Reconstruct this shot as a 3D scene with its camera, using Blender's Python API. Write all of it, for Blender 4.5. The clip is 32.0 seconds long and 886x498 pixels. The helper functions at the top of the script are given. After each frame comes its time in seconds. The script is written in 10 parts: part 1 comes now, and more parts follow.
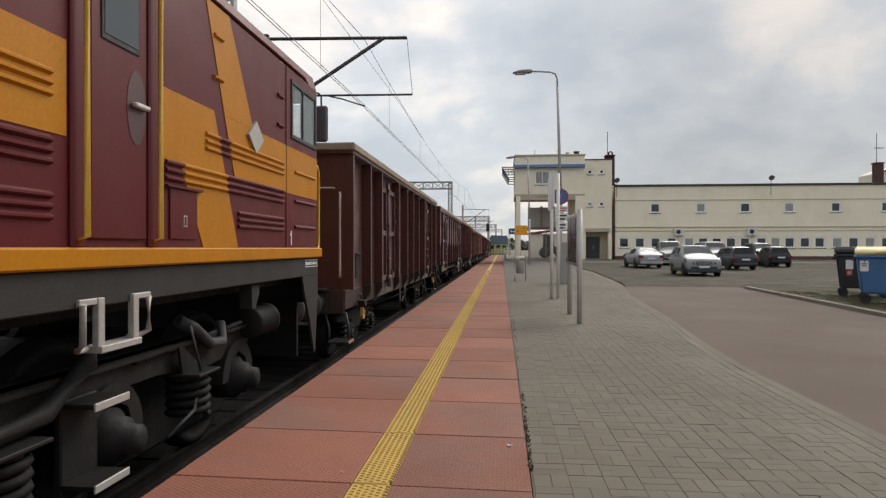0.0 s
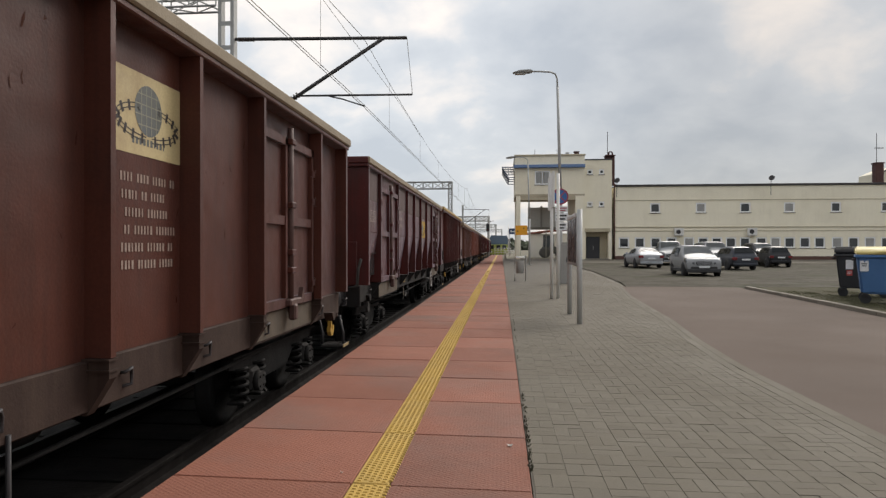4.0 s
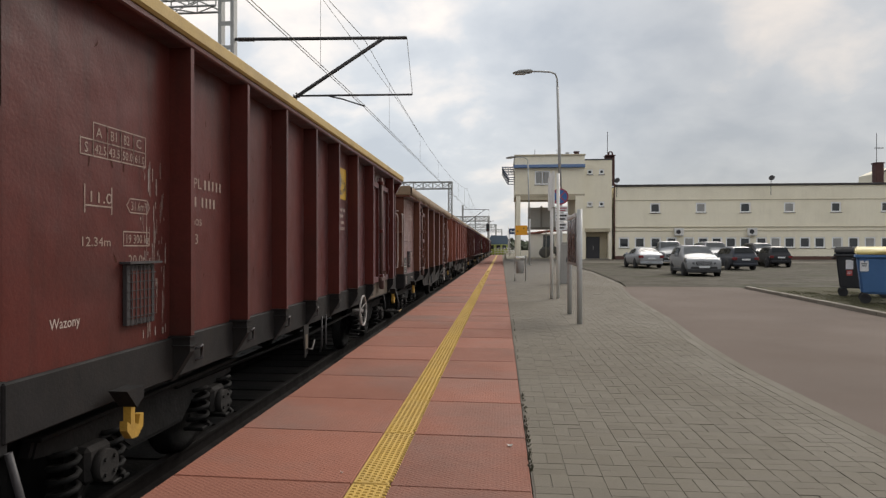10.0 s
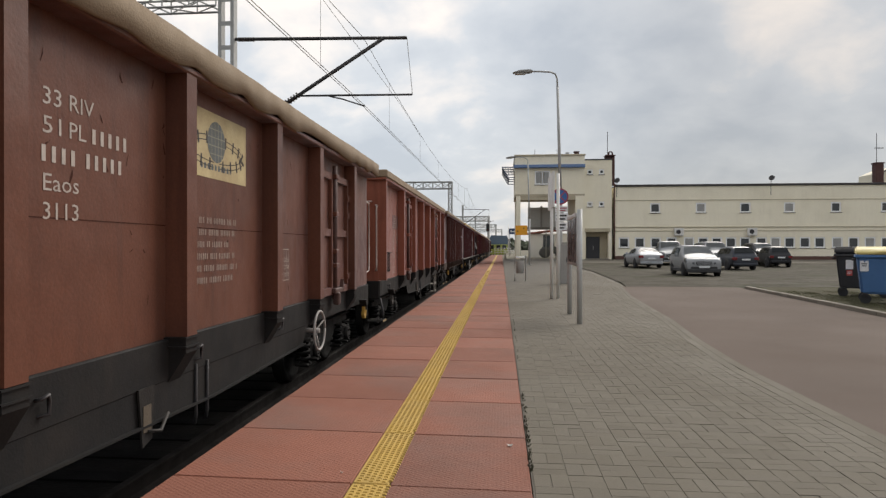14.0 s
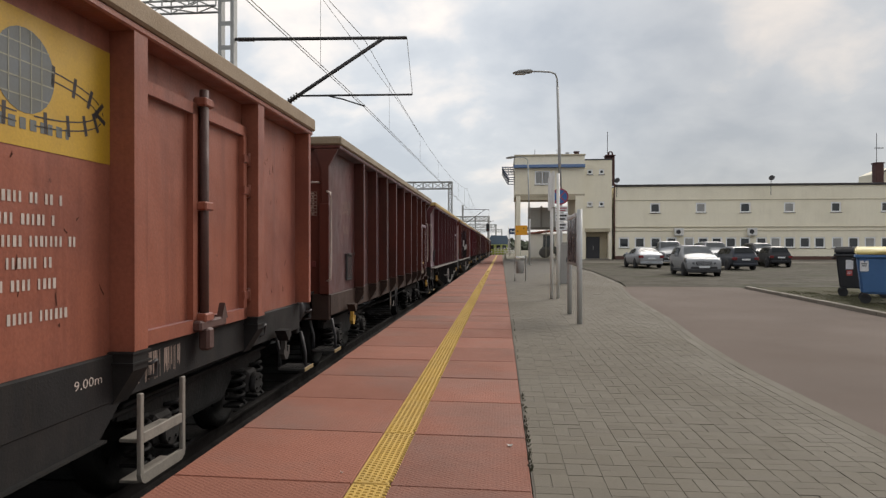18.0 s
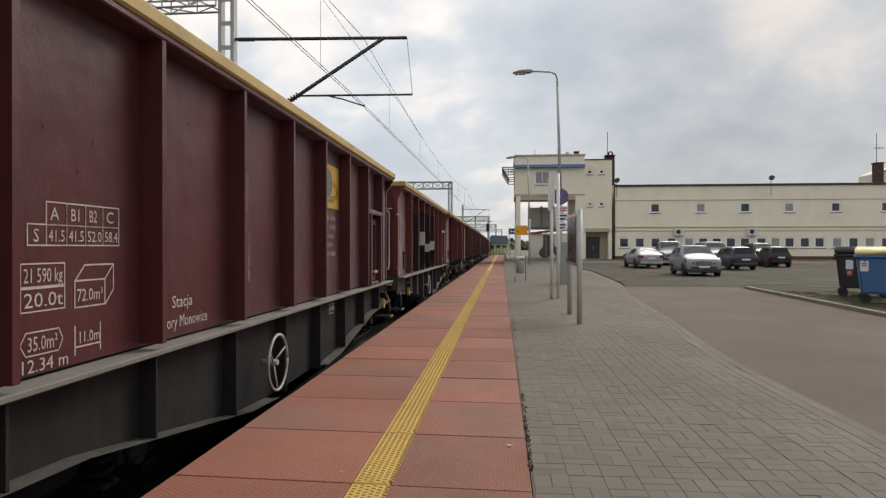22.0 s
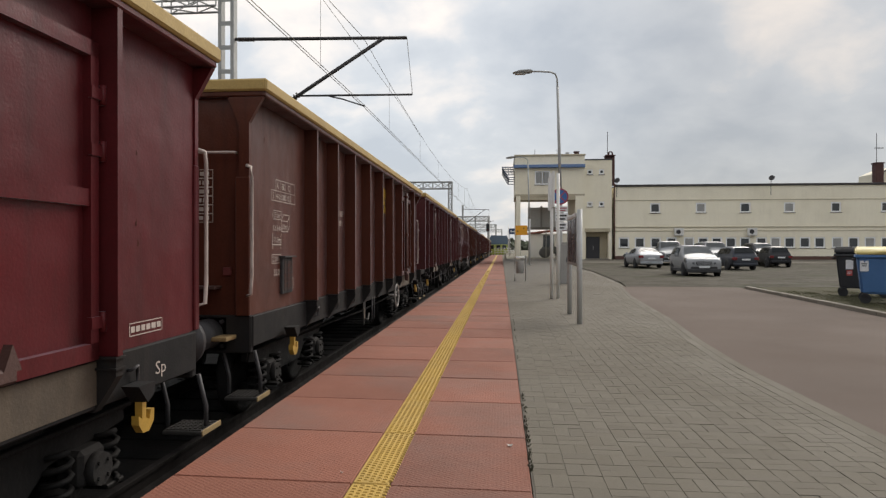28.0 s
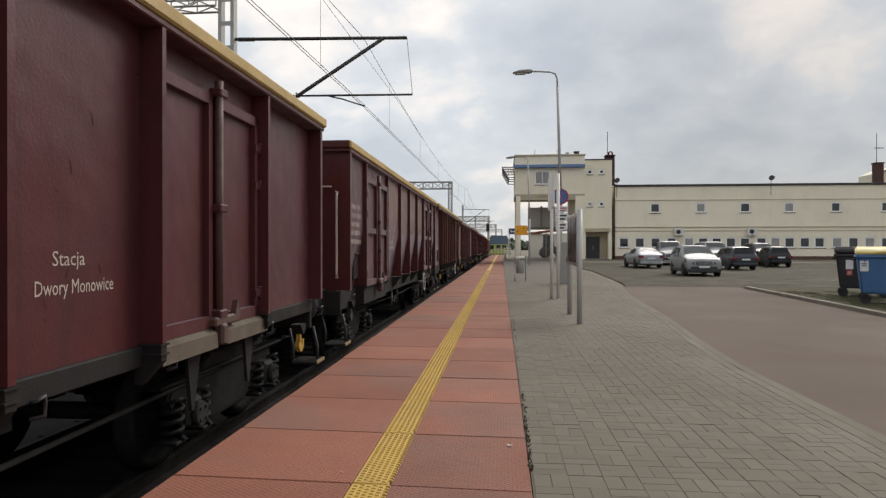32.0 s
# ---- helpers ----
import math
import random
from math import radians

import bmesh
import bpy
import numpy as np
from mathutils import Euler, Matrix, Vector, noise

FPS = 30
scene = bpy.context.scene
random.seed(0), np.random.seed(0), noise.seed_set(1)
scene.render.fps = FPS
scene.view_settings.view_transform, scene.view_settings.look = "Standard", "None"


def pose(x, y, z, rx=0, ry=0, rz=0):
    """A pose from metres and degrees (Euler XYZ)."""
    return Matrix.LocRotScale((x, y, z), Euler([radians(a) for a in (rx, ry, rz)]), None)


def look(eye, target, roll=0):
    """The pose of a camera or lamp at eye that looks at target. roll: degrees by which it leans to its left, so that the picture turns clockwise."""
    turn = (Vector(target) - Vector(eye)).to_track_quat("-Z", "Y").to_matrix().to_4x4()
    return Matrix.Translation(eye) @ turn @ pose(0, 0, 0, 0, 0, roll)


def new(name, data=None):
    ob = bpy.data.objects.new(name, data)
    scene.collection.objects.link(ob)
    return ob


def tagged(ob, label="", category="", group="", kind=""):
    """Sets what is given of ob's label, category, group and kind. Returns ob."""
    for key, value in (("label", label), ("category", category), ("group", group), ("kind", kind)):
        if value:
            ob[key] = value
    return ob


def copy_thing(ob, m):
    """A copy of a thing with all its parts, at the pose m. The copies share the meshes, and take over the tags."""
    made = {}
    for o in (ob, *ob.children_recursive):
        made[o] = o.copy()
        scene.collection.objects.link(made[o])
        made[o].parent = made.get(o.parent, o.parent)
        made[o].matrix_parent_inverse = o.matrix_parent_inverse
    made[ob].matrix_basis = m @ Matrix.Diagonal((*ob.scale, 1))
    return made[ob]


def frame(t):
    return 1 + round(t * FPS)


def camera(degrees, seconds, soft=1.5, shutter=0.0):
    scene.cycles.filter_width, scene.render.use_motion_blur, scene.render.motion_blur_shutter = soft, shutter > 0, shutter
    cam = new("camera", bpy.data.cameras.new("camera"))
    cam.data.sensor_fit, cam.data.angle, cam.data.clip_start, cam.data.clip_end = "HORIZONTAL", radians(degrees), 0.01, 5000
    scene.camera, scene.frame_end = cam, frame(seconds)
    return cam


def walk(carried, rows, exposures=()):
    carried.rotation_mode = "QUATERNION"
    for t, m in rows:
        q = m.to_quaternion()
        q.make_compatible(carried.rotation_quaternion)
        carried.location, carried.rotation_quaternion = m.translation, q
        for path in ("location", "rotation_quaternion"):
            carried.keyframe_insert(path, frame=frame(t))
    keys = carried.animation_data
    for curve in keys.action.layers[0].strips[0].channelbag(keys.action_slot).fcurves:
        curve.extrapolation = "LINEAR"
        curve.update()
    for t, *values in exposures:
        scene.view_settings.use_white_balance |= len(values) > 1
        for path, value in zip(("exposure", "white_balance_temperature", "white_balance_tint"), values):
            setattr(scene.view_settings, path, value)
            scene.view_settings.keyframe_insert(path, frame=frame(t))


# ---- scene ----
cam = camera(68.1, 32.0, soft=1.33)
EYE = Vector((0.0, 0.0, 1.42))
VIEW = look(EYE, EYE + Vector((-0.09355, 0.99561, -0.0017)), roll=0.0)
walk(cam, [(0.0, VIEW), (32.0, VIEW)], exposures=[(0.0, 0.0, 6680, 11), (32.0, 0.0, 6680, 11)])

# ---- sky and sun: bright overcast, the sun behind thin cloud ahead on the right ----
SUN_EL, SUN_ROT = radians(40), radians(34)
world = bpy.data.worlds.new("overcast_sky")
scene.world = world
world.use_nodes = True


def sky_nodes():
    nt = world.node_tree
    nt.nodes.clear()
    N, L = nt.nodes.new, nt.links.new
    out, bg = N("ShaderNodeOutputWorld"), N("ShaderNodeBackground")
    sky = N("ShaderNodeTexSky")
    sky.sky_type, sky.sun_disc = "NISHITA", False
    sky.sun_elevation, sky.sun_rotation = SUN_EL, SUN_ROT
    sky.air_density, sky.dust_density = 1.0, 2.0
    gain = N("ShaderNodeVectorMath")
    gain.operation = "SCALE"
    gain.inputs["Scale"].default_value = 0.085
    L(sky.outputs["Color"], gain.inputs[0])
    # cloud deck: project the direction on a flat layer overhead
    co, sep = N("ShaderNodeTexCoord"), N("ShaderNodeSeparateXYZ")
    L(co.outputs["Generated"], sep.inputs[0])
    zz = N("ShaderNodeMath")
    zz.operation = "ADD"
    zz.inputs[1].default_value = 0.42
    zmax = N("ShaderNodeMath")
    zmax.operation = "MAXIMUM"
    zmax.inputs[1].default_value = 0.05
    L(sep.outputs["Z"], zz.inputs[0])
    L(zz.outputs[0], zmax.inputs[0])
    dx, dy = N("ShaderNodeMath"), N("ShaderNodeMath")
    for n, o in ((dx, "X"), (dy, "Y")):
        n.operation = "DIVIDE"
        L(sep.outputs[o], n.inputs[0])
        L(zmax.outputs[0], n.inputs[1])
    comb = N("ShaderNodeCombineXYZ")
    L(dx.outputs[0], comb.inputs["X"])
    L(dy.outputs[0], comb.inputs["Y"])
    comb.inputs["Z"].default_value = 3.4
    n1, n2 = N("ShaderNodeTexNoise"), N("ShaderNodeTexNoise")
    for n, sc, det, dis in ((n1, 1.5, 8.0, 0.15), (n2, 5.0, 9.0, 0.25)):
        n.inputs["Scale"].default_value, n.inputs["Detail"].default_value = sc, det
        n.inputs["Distortion"].default_value, n.inputs["Roughness"].default_value = dis, 0.52
        L(comb.outputs[0], n.inputs["Vector"])
    mixn = N("ShaderNodeMix")
    mixn.data_type = "FLOAT"
    mixn.inputs[0].default_value = 0.36
    L(n1.outputs["Fac"], mixn.inputs[2])
    L(n2.outputs["Fac"], mixn.inputs[3])
    ramp = N("ShaderNodeValToRGB")
    e = ramp.color_ramp.elements
    e[0].position, e[0].color = 0.39, (0.55, 0.61, 0.68, 1)
    e[1].position, e[1].color = 0.60, (1.06, 1.0, 0.94, 1)
    m = e.new(0.5)
    m.color = (0.70, 0.75, 0.80, 1)
    L(mixn.outputs[0], ramp.inputs[0])
    # the deck is thinnest overhead, a little brighter behind, and has a bright part low ahead on the left
    def lobe(v, lo, hi, a0, a1):
        dot = N("ShaderNodeVectorMath")
        dot.operation = "DOT_PRODUCT"
        L(co.outputs["Generated"], dot.inputs[0])
        dot.inputs[1].default_value = Vector(v).normalized()
        r = N("ShaderNodeMapRange")
        r.interpolation_type = "SMOOTHSTEP"
        r.inputs["From Min"].default_value, r.inputs["From Max"].default_value = lo, hi
        r.inputs["To Min"].default_value, r.inputs["To Max"].default_value = a0, a1
        L(dot.outputs["Value"], r.inputs["Value"])
        return r.outputs[0]
    glow = N("ShaderNodeMath")
    glow.operation = "MULTIPLY"
    L(lobe((0.45, 0.1, 0.88), 0.2, 1.0, 0.74, 0.92), glow.inputs[0])
    L(lobe((-0.42, 0.87, 0.26), 0.72, 1.0, 0.97, 1.50), glow.inputs[1])
    back = N("ShaderNodeMath")
    back.operation = "MULTIPLY"
    L(glow.outputs[0], back.inputs[0])
    L(lobe((0.25, -0.9, 0.35), -0.3, 1.0, 1.0, 1.38), back.inputs[1])
    cl = N("ShaderNodeVectorMath")
    cl.operation = "SCALE"
    L(ramp.outputs["Color"], cl.inputs[0])
    L(back.outputs[0], cl.inputs["Scale"])
    mix = N("ShaderNodeMix")
    mix.data_type = "RGBA"
    mix.inputs[0].default_value = 0.88
    L(gain.outputs[0], mix.inputs[6])
    L(cl.outputs[0], mix.inputs[7])
    L(mix.outputs[2], bg.inputs["Color"])
    bg.inputs["Strength"].default_value = 1.0
    L(bg.outputs[0], out.inputs["Surface"])


sky_nodes()
sun = new("sun", bpy.data.lights.new("sun", "SUN"))
sun.data.energy, sun.data.angle, sun.data.color = 2.8, radians(34), (1.0, 0.96, 0.9)
sun.matrix_world = look((0, 0, 50), Vector((0, 0, 50)) - Vector((math.sin(SUN_ROT) * math.cos(SUN_EL), math.cos(SUN_ROT) * math.cos(SUN_EL), math.sin(SUN_EL))))

# ---- materials ----
MATS = {}


def surface(name, base, second=None, scale=3.0, rough=0.7, metal=0.0, bump=0.1, fine=60.0, streak=0.0, dirt=None, dirt_amount=0.35,
            spots=None, spot_level=0.66, jitter=0.0, dents=0.0, streak_scale=9.0, lozenge=0.0, spec=0.5):
    """A painted or raw surface: two tones at a broad scale, fine grain in colour and relief, optional vertical streaks, stains and chips."""
    if name in MATS:
        return MATS[name]
    m = bpy.data.materials.new(name)
    MATS[name] = m
    m.use_nodes = True
    nt = m.node_tree
    nt.nodes.clear()
    N, L = nt.nodes.new, nt.links.new
    out, bs, co = N("ShaderNodeOutputMaterial"), N("ShaderNodeBsdfPrincipled"), N("ShaderNodeTexCoord")
    L(bs.outputs[0], out.inputs["Surface"])
    info = N("ShaderNodeObjectInfo")
    shift = N("ShaderNodeVectorMath")
    shift.operation = "MULTIPLY_ADD"
    L(info.outputs["Random"], shift.inputs[0])
    shift.inputs[1].default_value = (17.0, 23.0, 11.0)
    L(co.outputs["Object"], shift.inputs[2])
    second = second or tuple(c * 0.78 for c in base)

    def noise_tex(sc, det=5.0, stretch=None, rgh=0.55):
        n = N("ShaderNodeTexNoise")
        n.inputs["Scale"].default_value, n.inputs["Detail"].default_value, n.inputs["Roughness"].default_value = sc, det, rgh
        src = shift.outputs[0]
        if stretch:
            mp = N("ShaderNodeVectorMath")
            mp.operation = "MULTIPLY"
            mp.inputs[1].default_value = stretch
            L(src, mp.inputs[0])
            src = mp.outputs[0]
        L(src, n.inputs["Vector"])
        return n

    def ranged(sock, lo, hi, a=0.0, b=1.0):
        r = N("ShaderNodeMapRange")
        r.inputs["From Min"].default_value, r.inputs["From Max"].default_value = lo, hi
        r.inputs["To Min"].default_value, r.inputs["To Max"].default_value = a, b
        L(sock, r.inputs["Value"])
        return r.outputs[0]

    def mixc(fac, a, b, blend="MIX"):
        x = N("ShaderNodeMix")
        x.data_type, x.blend_type = "RGBA", blend
        if isinstance(fac, float):
            x.inputs[0].default_value = fac
        else:
            L(fac, x.inputs[0])
        for k, v in ((6, a), (7, b)):
            if isinstance(v, tuple):
                x.inputs[k].default_value = (*v, 1)
            else:
                L(v, x.inputs[k])
        return x.outputs[2]

    broad, grain = noise_tex(scale, 5.0), noise_tex(fine, 3.0)
    col = mixc(ranged(broad.outputs["Fac"], 0.32, 0.68), base, second)
    col = mixc(0.5, col, mixc(ranged(grain.outputs["Fac"], 0.3, 0.7), tuple(c * 0.8 for c in base), tuple(min(1, c * 1.15) for c in base)), "MIX")
    if streak:
        st = noise_tex(streak_scale, 4.0, (1.0, 1.0, 0.07))
        col = mixc(ranged(st.outputs["Fac"], 0.5, 0.78, 0.0, streak), col, dirt or tuple(c * 0.4 for c in base))
    if dirt:
        dn = noise_tex(scale * 0.45, 8.0, None, 0.65)
        col = mixc(ranged(dn.outputs["Fac"], 0.48, 0.72, 0.0, dirt_amount), col, dirt)
    if spots:
        sp = noise_tex(scale * 4.5, 6.0, None, 0.7)
        col = mixc(ranged(sp.outputs["Fac"], spot_level, spot_level + 0.04), col, spots)
    if jitter:
        hsv = N("ShaderNodeHueSaturation")
        L(ranged(info.outputs["Random"], 0.0, 1.0, 1.0 - jitter, 1.0 + jitter), hsv.inputs["Value"])
        L(col, hsv.inputs["Color"])
        col = hsv.outputs[0]
    L(col, bs.inputs["Base Color"])
    L(ranged(broad.outputs["Fac"], 0.3, 0.7, max(0.04, rough - 0.1), min(1.0, rough + 0.1)), bs.inputs["Roughness"])
    bs.inputs["Metallic"].default_value = metal
    bs.inputs["Specular IOR Level"].default_value = spec
    bp = N("ShaderNodeBump")
    bp.inputs["Strength"].default_value, bp.inputs["Distance"].default_value = bump, 0.01
    L(grain.outputs["Fac"], bp.inputs["Height"])
    if lozenge:
        hs = []
        for sgn in (1.0, -1.0):
            wv = N("ShaderNodeTexWave")
            wv.wave_type, wv.bands_direction = "BANDS", "X"
            wv.inputs["Scale"].default_value = lozenge
            rot = N("ShaderNodeVectorRotate")
            rot.rotation_type = "Z_AXIS"
            rot.inputs["Angle"].default_value = sgn * 0.95
            L(co.outputs["Object"], rot.inputs["Vector"])
            L(rot.outputs[0], wv.inputs["Vector"])
            hs.append(wv.outputs["Fac"])
        mn = N("ShaderNodeMath")
        mn.operation = "MAXIMUM"
        L(hs[0], mn.inputs[0])
        L(hs[1], mn.inputs[1])
        b3 = N("ShaderNodeBump")
        b3.inputs["Strength"].default_value, b3.inputs["Distance"].default_value = 0.5, 0.004
        L(mn.outputs[0], b3.inputs["Height"])
        L(b3.outputs[0], bp.inputs["Normal"])
    if dents:
        dn2 = noise_tex(1.6, 2.0)
        b2 = N("ShaderNodeBump")
        b2.inputs["Strength"].default_value, b2.inputs["Distance"].default_value = dents, 0.05
        L(dn2.outputs["Fac"], b2.inputs["Height"])
        L(b2.outputs[0], bp.inputs["Normal"])
    L(bp.outputs[0], bs.inputs["Normal"])
    return m


def glass(name, tint=(0.02, 0.025, 0.03), rough=0.03):
    """Dark reflecting pane, as glass looks from the bright side."""
    if name not in MATS:
        m = bpy.data.materials.new(name)
        MATS[name] = m
        m.use_nodes = True
        b = m.node_tree.nodes["Principled BSDF"]
        b.inputs["Base Color"].default_value = (*tint, 1)
        b.inputs["Roughness"].default_value = rough
        b.inputs["IOR"].default_value = 1.5
    return MATS[name]


def clear_glass():
    if "clear_pane" not in MATS:
        m = bpy.data.materials.new("clear_pane")
        MATS["clear_pane"] = m
        m.use_nodes = True
        nt = m.node_tree
        b = nt.nodes["Principled BSDF"]
        b.inputs["Roughness"].default_value = 0.02
        b.inputs["Alpha"].default_value = 0.25
        b.inputs["Base Color"].default_value = (0.5, 0.6, 0.62, 1)
    return MATS["clear_pane"]


# ---- mesh helpers ----
def box(bm, x0, x1, y0, y1, z0, z1, bevel=0.0, m=None):
    tmp = bm if not bevel else bmesh.new()
    v = [tmp.verts.new((x, y, z)) for x in (x0, x1) for y in (y0, y1) for z in (z0, z1)]
    for f in ((0, 1, 3, 2), (4, 6, 7, 5), (0, 4, 5, 1), (2, 3, 7, 6), (0, 2, 6, 4), (1, 5, 7, 3)):
        tmp.faces.new([v[i] for i in f])
    if bevel:
        bmesh.ops.bevel(tmp, geom=tmp.edges[:], offset=bevel, segments=1, affect="EDGES", profile=0.5)
        if m is not None:
            bmesh.ops.transform(tmp, matrix=m, verts=tmp.verts[:])
        me = bpy.data.meshes.new("tmp")
        tmp.to_mesh(me)
        tmp.free()
        bm.from_mesh(me)
        bpy.data.meshes.remove(me)
    elif m is not None:
        bmesh.ops.transform(bm, matrix=m, verts=v)
    return bm


def prism(bm, poly, axis, a0, a1):
    """A flat outline pushed from a0 to a1 along an axis; the outline is in the two other axes, in order."""
    def at(p, a):
        return {"x": (a, p[0], p[1]), "y": (p[0], a, p[1]), "z": (p[0], p[1], a)}[axis]
    lo, hi = [bm.verts.new(at(p, a0)) for p in poly], [bm.verts.new(at(p, a1)) for p in poly]
    n = len(poly)
    fs = [bm.faces.new(lo), bm.faces.new(hi[::-1])]
    for i in range(n):
        fs.append(bm.faces.new((lo[i], hi[i], hi[(i + 1) % n], lo[(i + 1) % n])))
    bmesh.ops.recalc_face_normals(bm, faces=fs)
    return bm


def rod(bm, p0, p1, r, seg=8, r1=None):
    """A round bar from p0 to p1."""
    p0, p1 = Vector(p0), Vector(p1)
    q = (p1 - p0).to_track_quat("Z", "Y")
    r1 = r if r1 is None else r1
    a, b = [], []
    for i in range(seg):
        t = 2 * math.pi * i / seg
        d = Vector((math.cos(t), math.sin(t), 0))
        a.append(bm.verts.new(p0 + q @ (d * r)))
        b.append(bm.verts.new(p1 + q @ (d * r1)))
    for i in range(seg):
        f = bm.faces.new((a[i], a[(i + 1) % seg], b[(i + 1) % seg], b[i]))
        f.smooth = seg > 6
    bm.faces.new(a[::-1])
    bm.faces.new(b)
    return bm


def tube(bm, pts, r, seg=8):
    """A bent bar along a line of points."""
    pts = [Vector(p) for p in pts]
    rings = []
    for i, p in enumerate(pts):
        d = (pts[min(i + 1, len(pts) - 1)] - pts[max(i - 1, 0)]).normalized()
        q = d.to_track_quat("Z", "Y")
        rings.append([bm.verts.new(p + q @ Vector((math.cos(2 * math.pi * k / seg) * r, math.sin(2 * math.pi * k / seg) * r, 0))) for k in range(seg)])
    for a, b in zip(rings, rings[1:]):
        best = min(range(seg), key=lambda o: (a[0].co - b[o].co).length)
        for k in range(seg):
            f = bm.faces.new((a[k], a[(k + 1) % seg], b[(k + 1 + best) % seg], b[(k + best) % seg]))
            f.smooth = True
    bm.faces.new(rings[0][::-1])
    bm.faces.new(rings[-1])
    return bm


def lathe(bm, prof, axis="x", centre=(0, 0, 0), seg=24):
    """A turned shape: (radius, along) pairs spun about an axis."""
    c = Vector(centre)
    rings = []
    for r, s in prof:
        ring = []
        for k in range(seg):
            t = 2 * math.pi * k / seg
            u, w = math.cos(t) * r, math.sin(t) * r
            ring.append(bm.verts.new(c + Vector({"x": (s, u, w), "y": (u, s, w), "z": (u, w, s)}[axis])))
        rings.append(ring)
    fs = []
    for a, b in zip(rings, rings[1:]):
        for k in range(seg):
            fs.append(bm.faces.new((a[k], a[(k + 1) % seg], b[(k + 1) % seg], b[k])))
    fs.append(bm.faces.new(rings[0]))
    fs.append(bm.faces.new(rings[-1]))
    bmesh.ops.recalc_face_normals(bm, faces=fs)
    for f in fs[:-2]:
        f.smooth = True
    return bm


def thing(name, label, category, m=None, group="", kind=""):
    ob = tagged(new(name), label, category, group, kind)
    ob.empty_display_size = 0.2
    if m is not None:
        ob.matrix_basis = m
    return ob


def part(name, bm, material, parent=None, label=""):
    """Links a bmesh as one mesh object under a thing or a part."""
    me = bpy.data.meshes.new(name)
    bm.to_mesh(me)
    bm.free()
    me.materials.append(material)
    ob = new(name, me)
    if parent:
        ob.parent = parent
    if label:
        ob["label"] = label
    return ob


def setting(name, bm, material, label, category):
    return tagged(part(name, bm, material), label, category, kind="structure")


def B():
    return bmesh.new()


SIDE = Matrix(((0, 0, 1, 0), (1, 0, 0, 0), (0, 1, 0, 0), (0, 0, 0, 1)))   # reads along +y, faces +x
FRONT = Matrix(((1, 0, 0, 0), (0, 0, -1, 0), (0, 1, 0, 0), (0, 0, 0, 1)))  # reads along +x, faces -y


def lettering(body, size, at, turn, material, parent, name="lettering", width=None, align="LEFT"):
    """Words in the built-in font as thin mesh."""
    cu = bpy.data.curves.new("words", "FONT")
    cu.body, cu.size, cu.align_x, cu.resolution_u = body, size, align, 2
    tmp = bpy.data.objects.new("words", cu)
    me = bpy.data.meshes.new_from_object(tmp)
    bpy.data.objects.remove(tmp)
    if width and len(me.vertices):
        xs = [v.co.x for v in me.vertices]
        me.transform(Matrix.Diagonal((width / max(1e-6, max(xs) - min(xs)), 1, 1, 1)))
    me.transform(Matrix.Translation(at) @ turn)
    me.materials.clear()
    me.materials.append(material)
    ob = new(name, me)
    ob.parent = parent
    ob["kind"] = "stuff"
    return ob


def strokes(rects, at, turn, material, parent, name="stencil_mark"):
    """Flat painted bars (x0, x1, y0, y1) on a surface."""
    bm = B()
    for x0, x1, y0, y1 in rects:
        bm.faces.new([bm.verts.new((x, y, 0)) for x, y in ((x0, y0), (x1, y0), (x1, y1), (x0, y1))])
    bmesh.ops.transform(bm, matrix=Matrix.Translation(at) @ turn, verts=bm.verts[:])
    ob = part(name, bm, material, parent)
    if len(rects) > 1:
        ob["kind"] = "stuff"
    return ob


def frame_rects(x0, x1, y0, y1, w=0.012):
    return [(x0, x1, y0, y0 + w), (x0, x1, y1 - w, y1), (x0, x0 + w, y0, y1), (x1 - w, x1, y0, y1)]


def bar_rows(x0, x1, y, h, rnd, gap=0.03, lo=0.03, hi=0.09):
    """A line of unreadable marks as short bars."""
    out, x = [], x0
    while x < x1:
        w = rnd.uniform(lo, hi)
        out.append((x, min(x + w, x1), y, y + h))
        x += w + gap
    return out


# ballast near black: the shade under the train is put into its colour
M_BALLASTSHADE = surface("ballast", (0.013, 0.011, 0.0095), (0.007, 0.006, 0.0055), scale=2.0, rough=0.95, bump=0.9, fine=22.0, spec=0.1)
M_EARTH = surface("earth", (0.16, 0.14, 0.10), (0.10, 0.10, 0.06), scale=0.6, rough=0.95, bump=0.5, fine=14.0)
M_ASPHALT = surface("asphalt", (0.132, 0.101, 0.083), (0.118, 0.092, 0.077), scale=0.35, rough=0.9, bump=0.35, fine=90.0, dirt=(0.098, 0.080, 0.070), dirt_amount=0.45, spec=0.15)
M_PAVER = surface("paver_concrete", (0.148, 0.131, 0.103), (0.130, 0.114, 0.090), scale=0.5, rough=0.88, bump=0.4, fine=120.0, jitter=0.045, dirt=(0.12, 0.105, 0.085), dirt_amount=0.35, spec=0.25)
M_JOINT = surface("joint_sand", (0.105, 0.093, 0.075), scale=3.0, rough=0.98, bump=0.4)
M_SLAB = surface("red_concrete", (0.250, 0.088, 0.053), (0.188, 0.077, 0.051), scale=1.1, rough=0.86, bump=0.5, fine=55.0, dirt=(0.15, 0.095, 0.078), dirt_amount=0.75, jitter=0.11, lozenge=11.0)
M_TACTILE = surface("yellow_tactile", (0.49, 0.315, 0.065), (0.43, 0.275, 0.06), scale=4.0, rough=0.8, bump=0.3, fine=90.0, dirt=(0.30, 0.21, 0.09), dirt_amount=0.5, jitter=0.05)
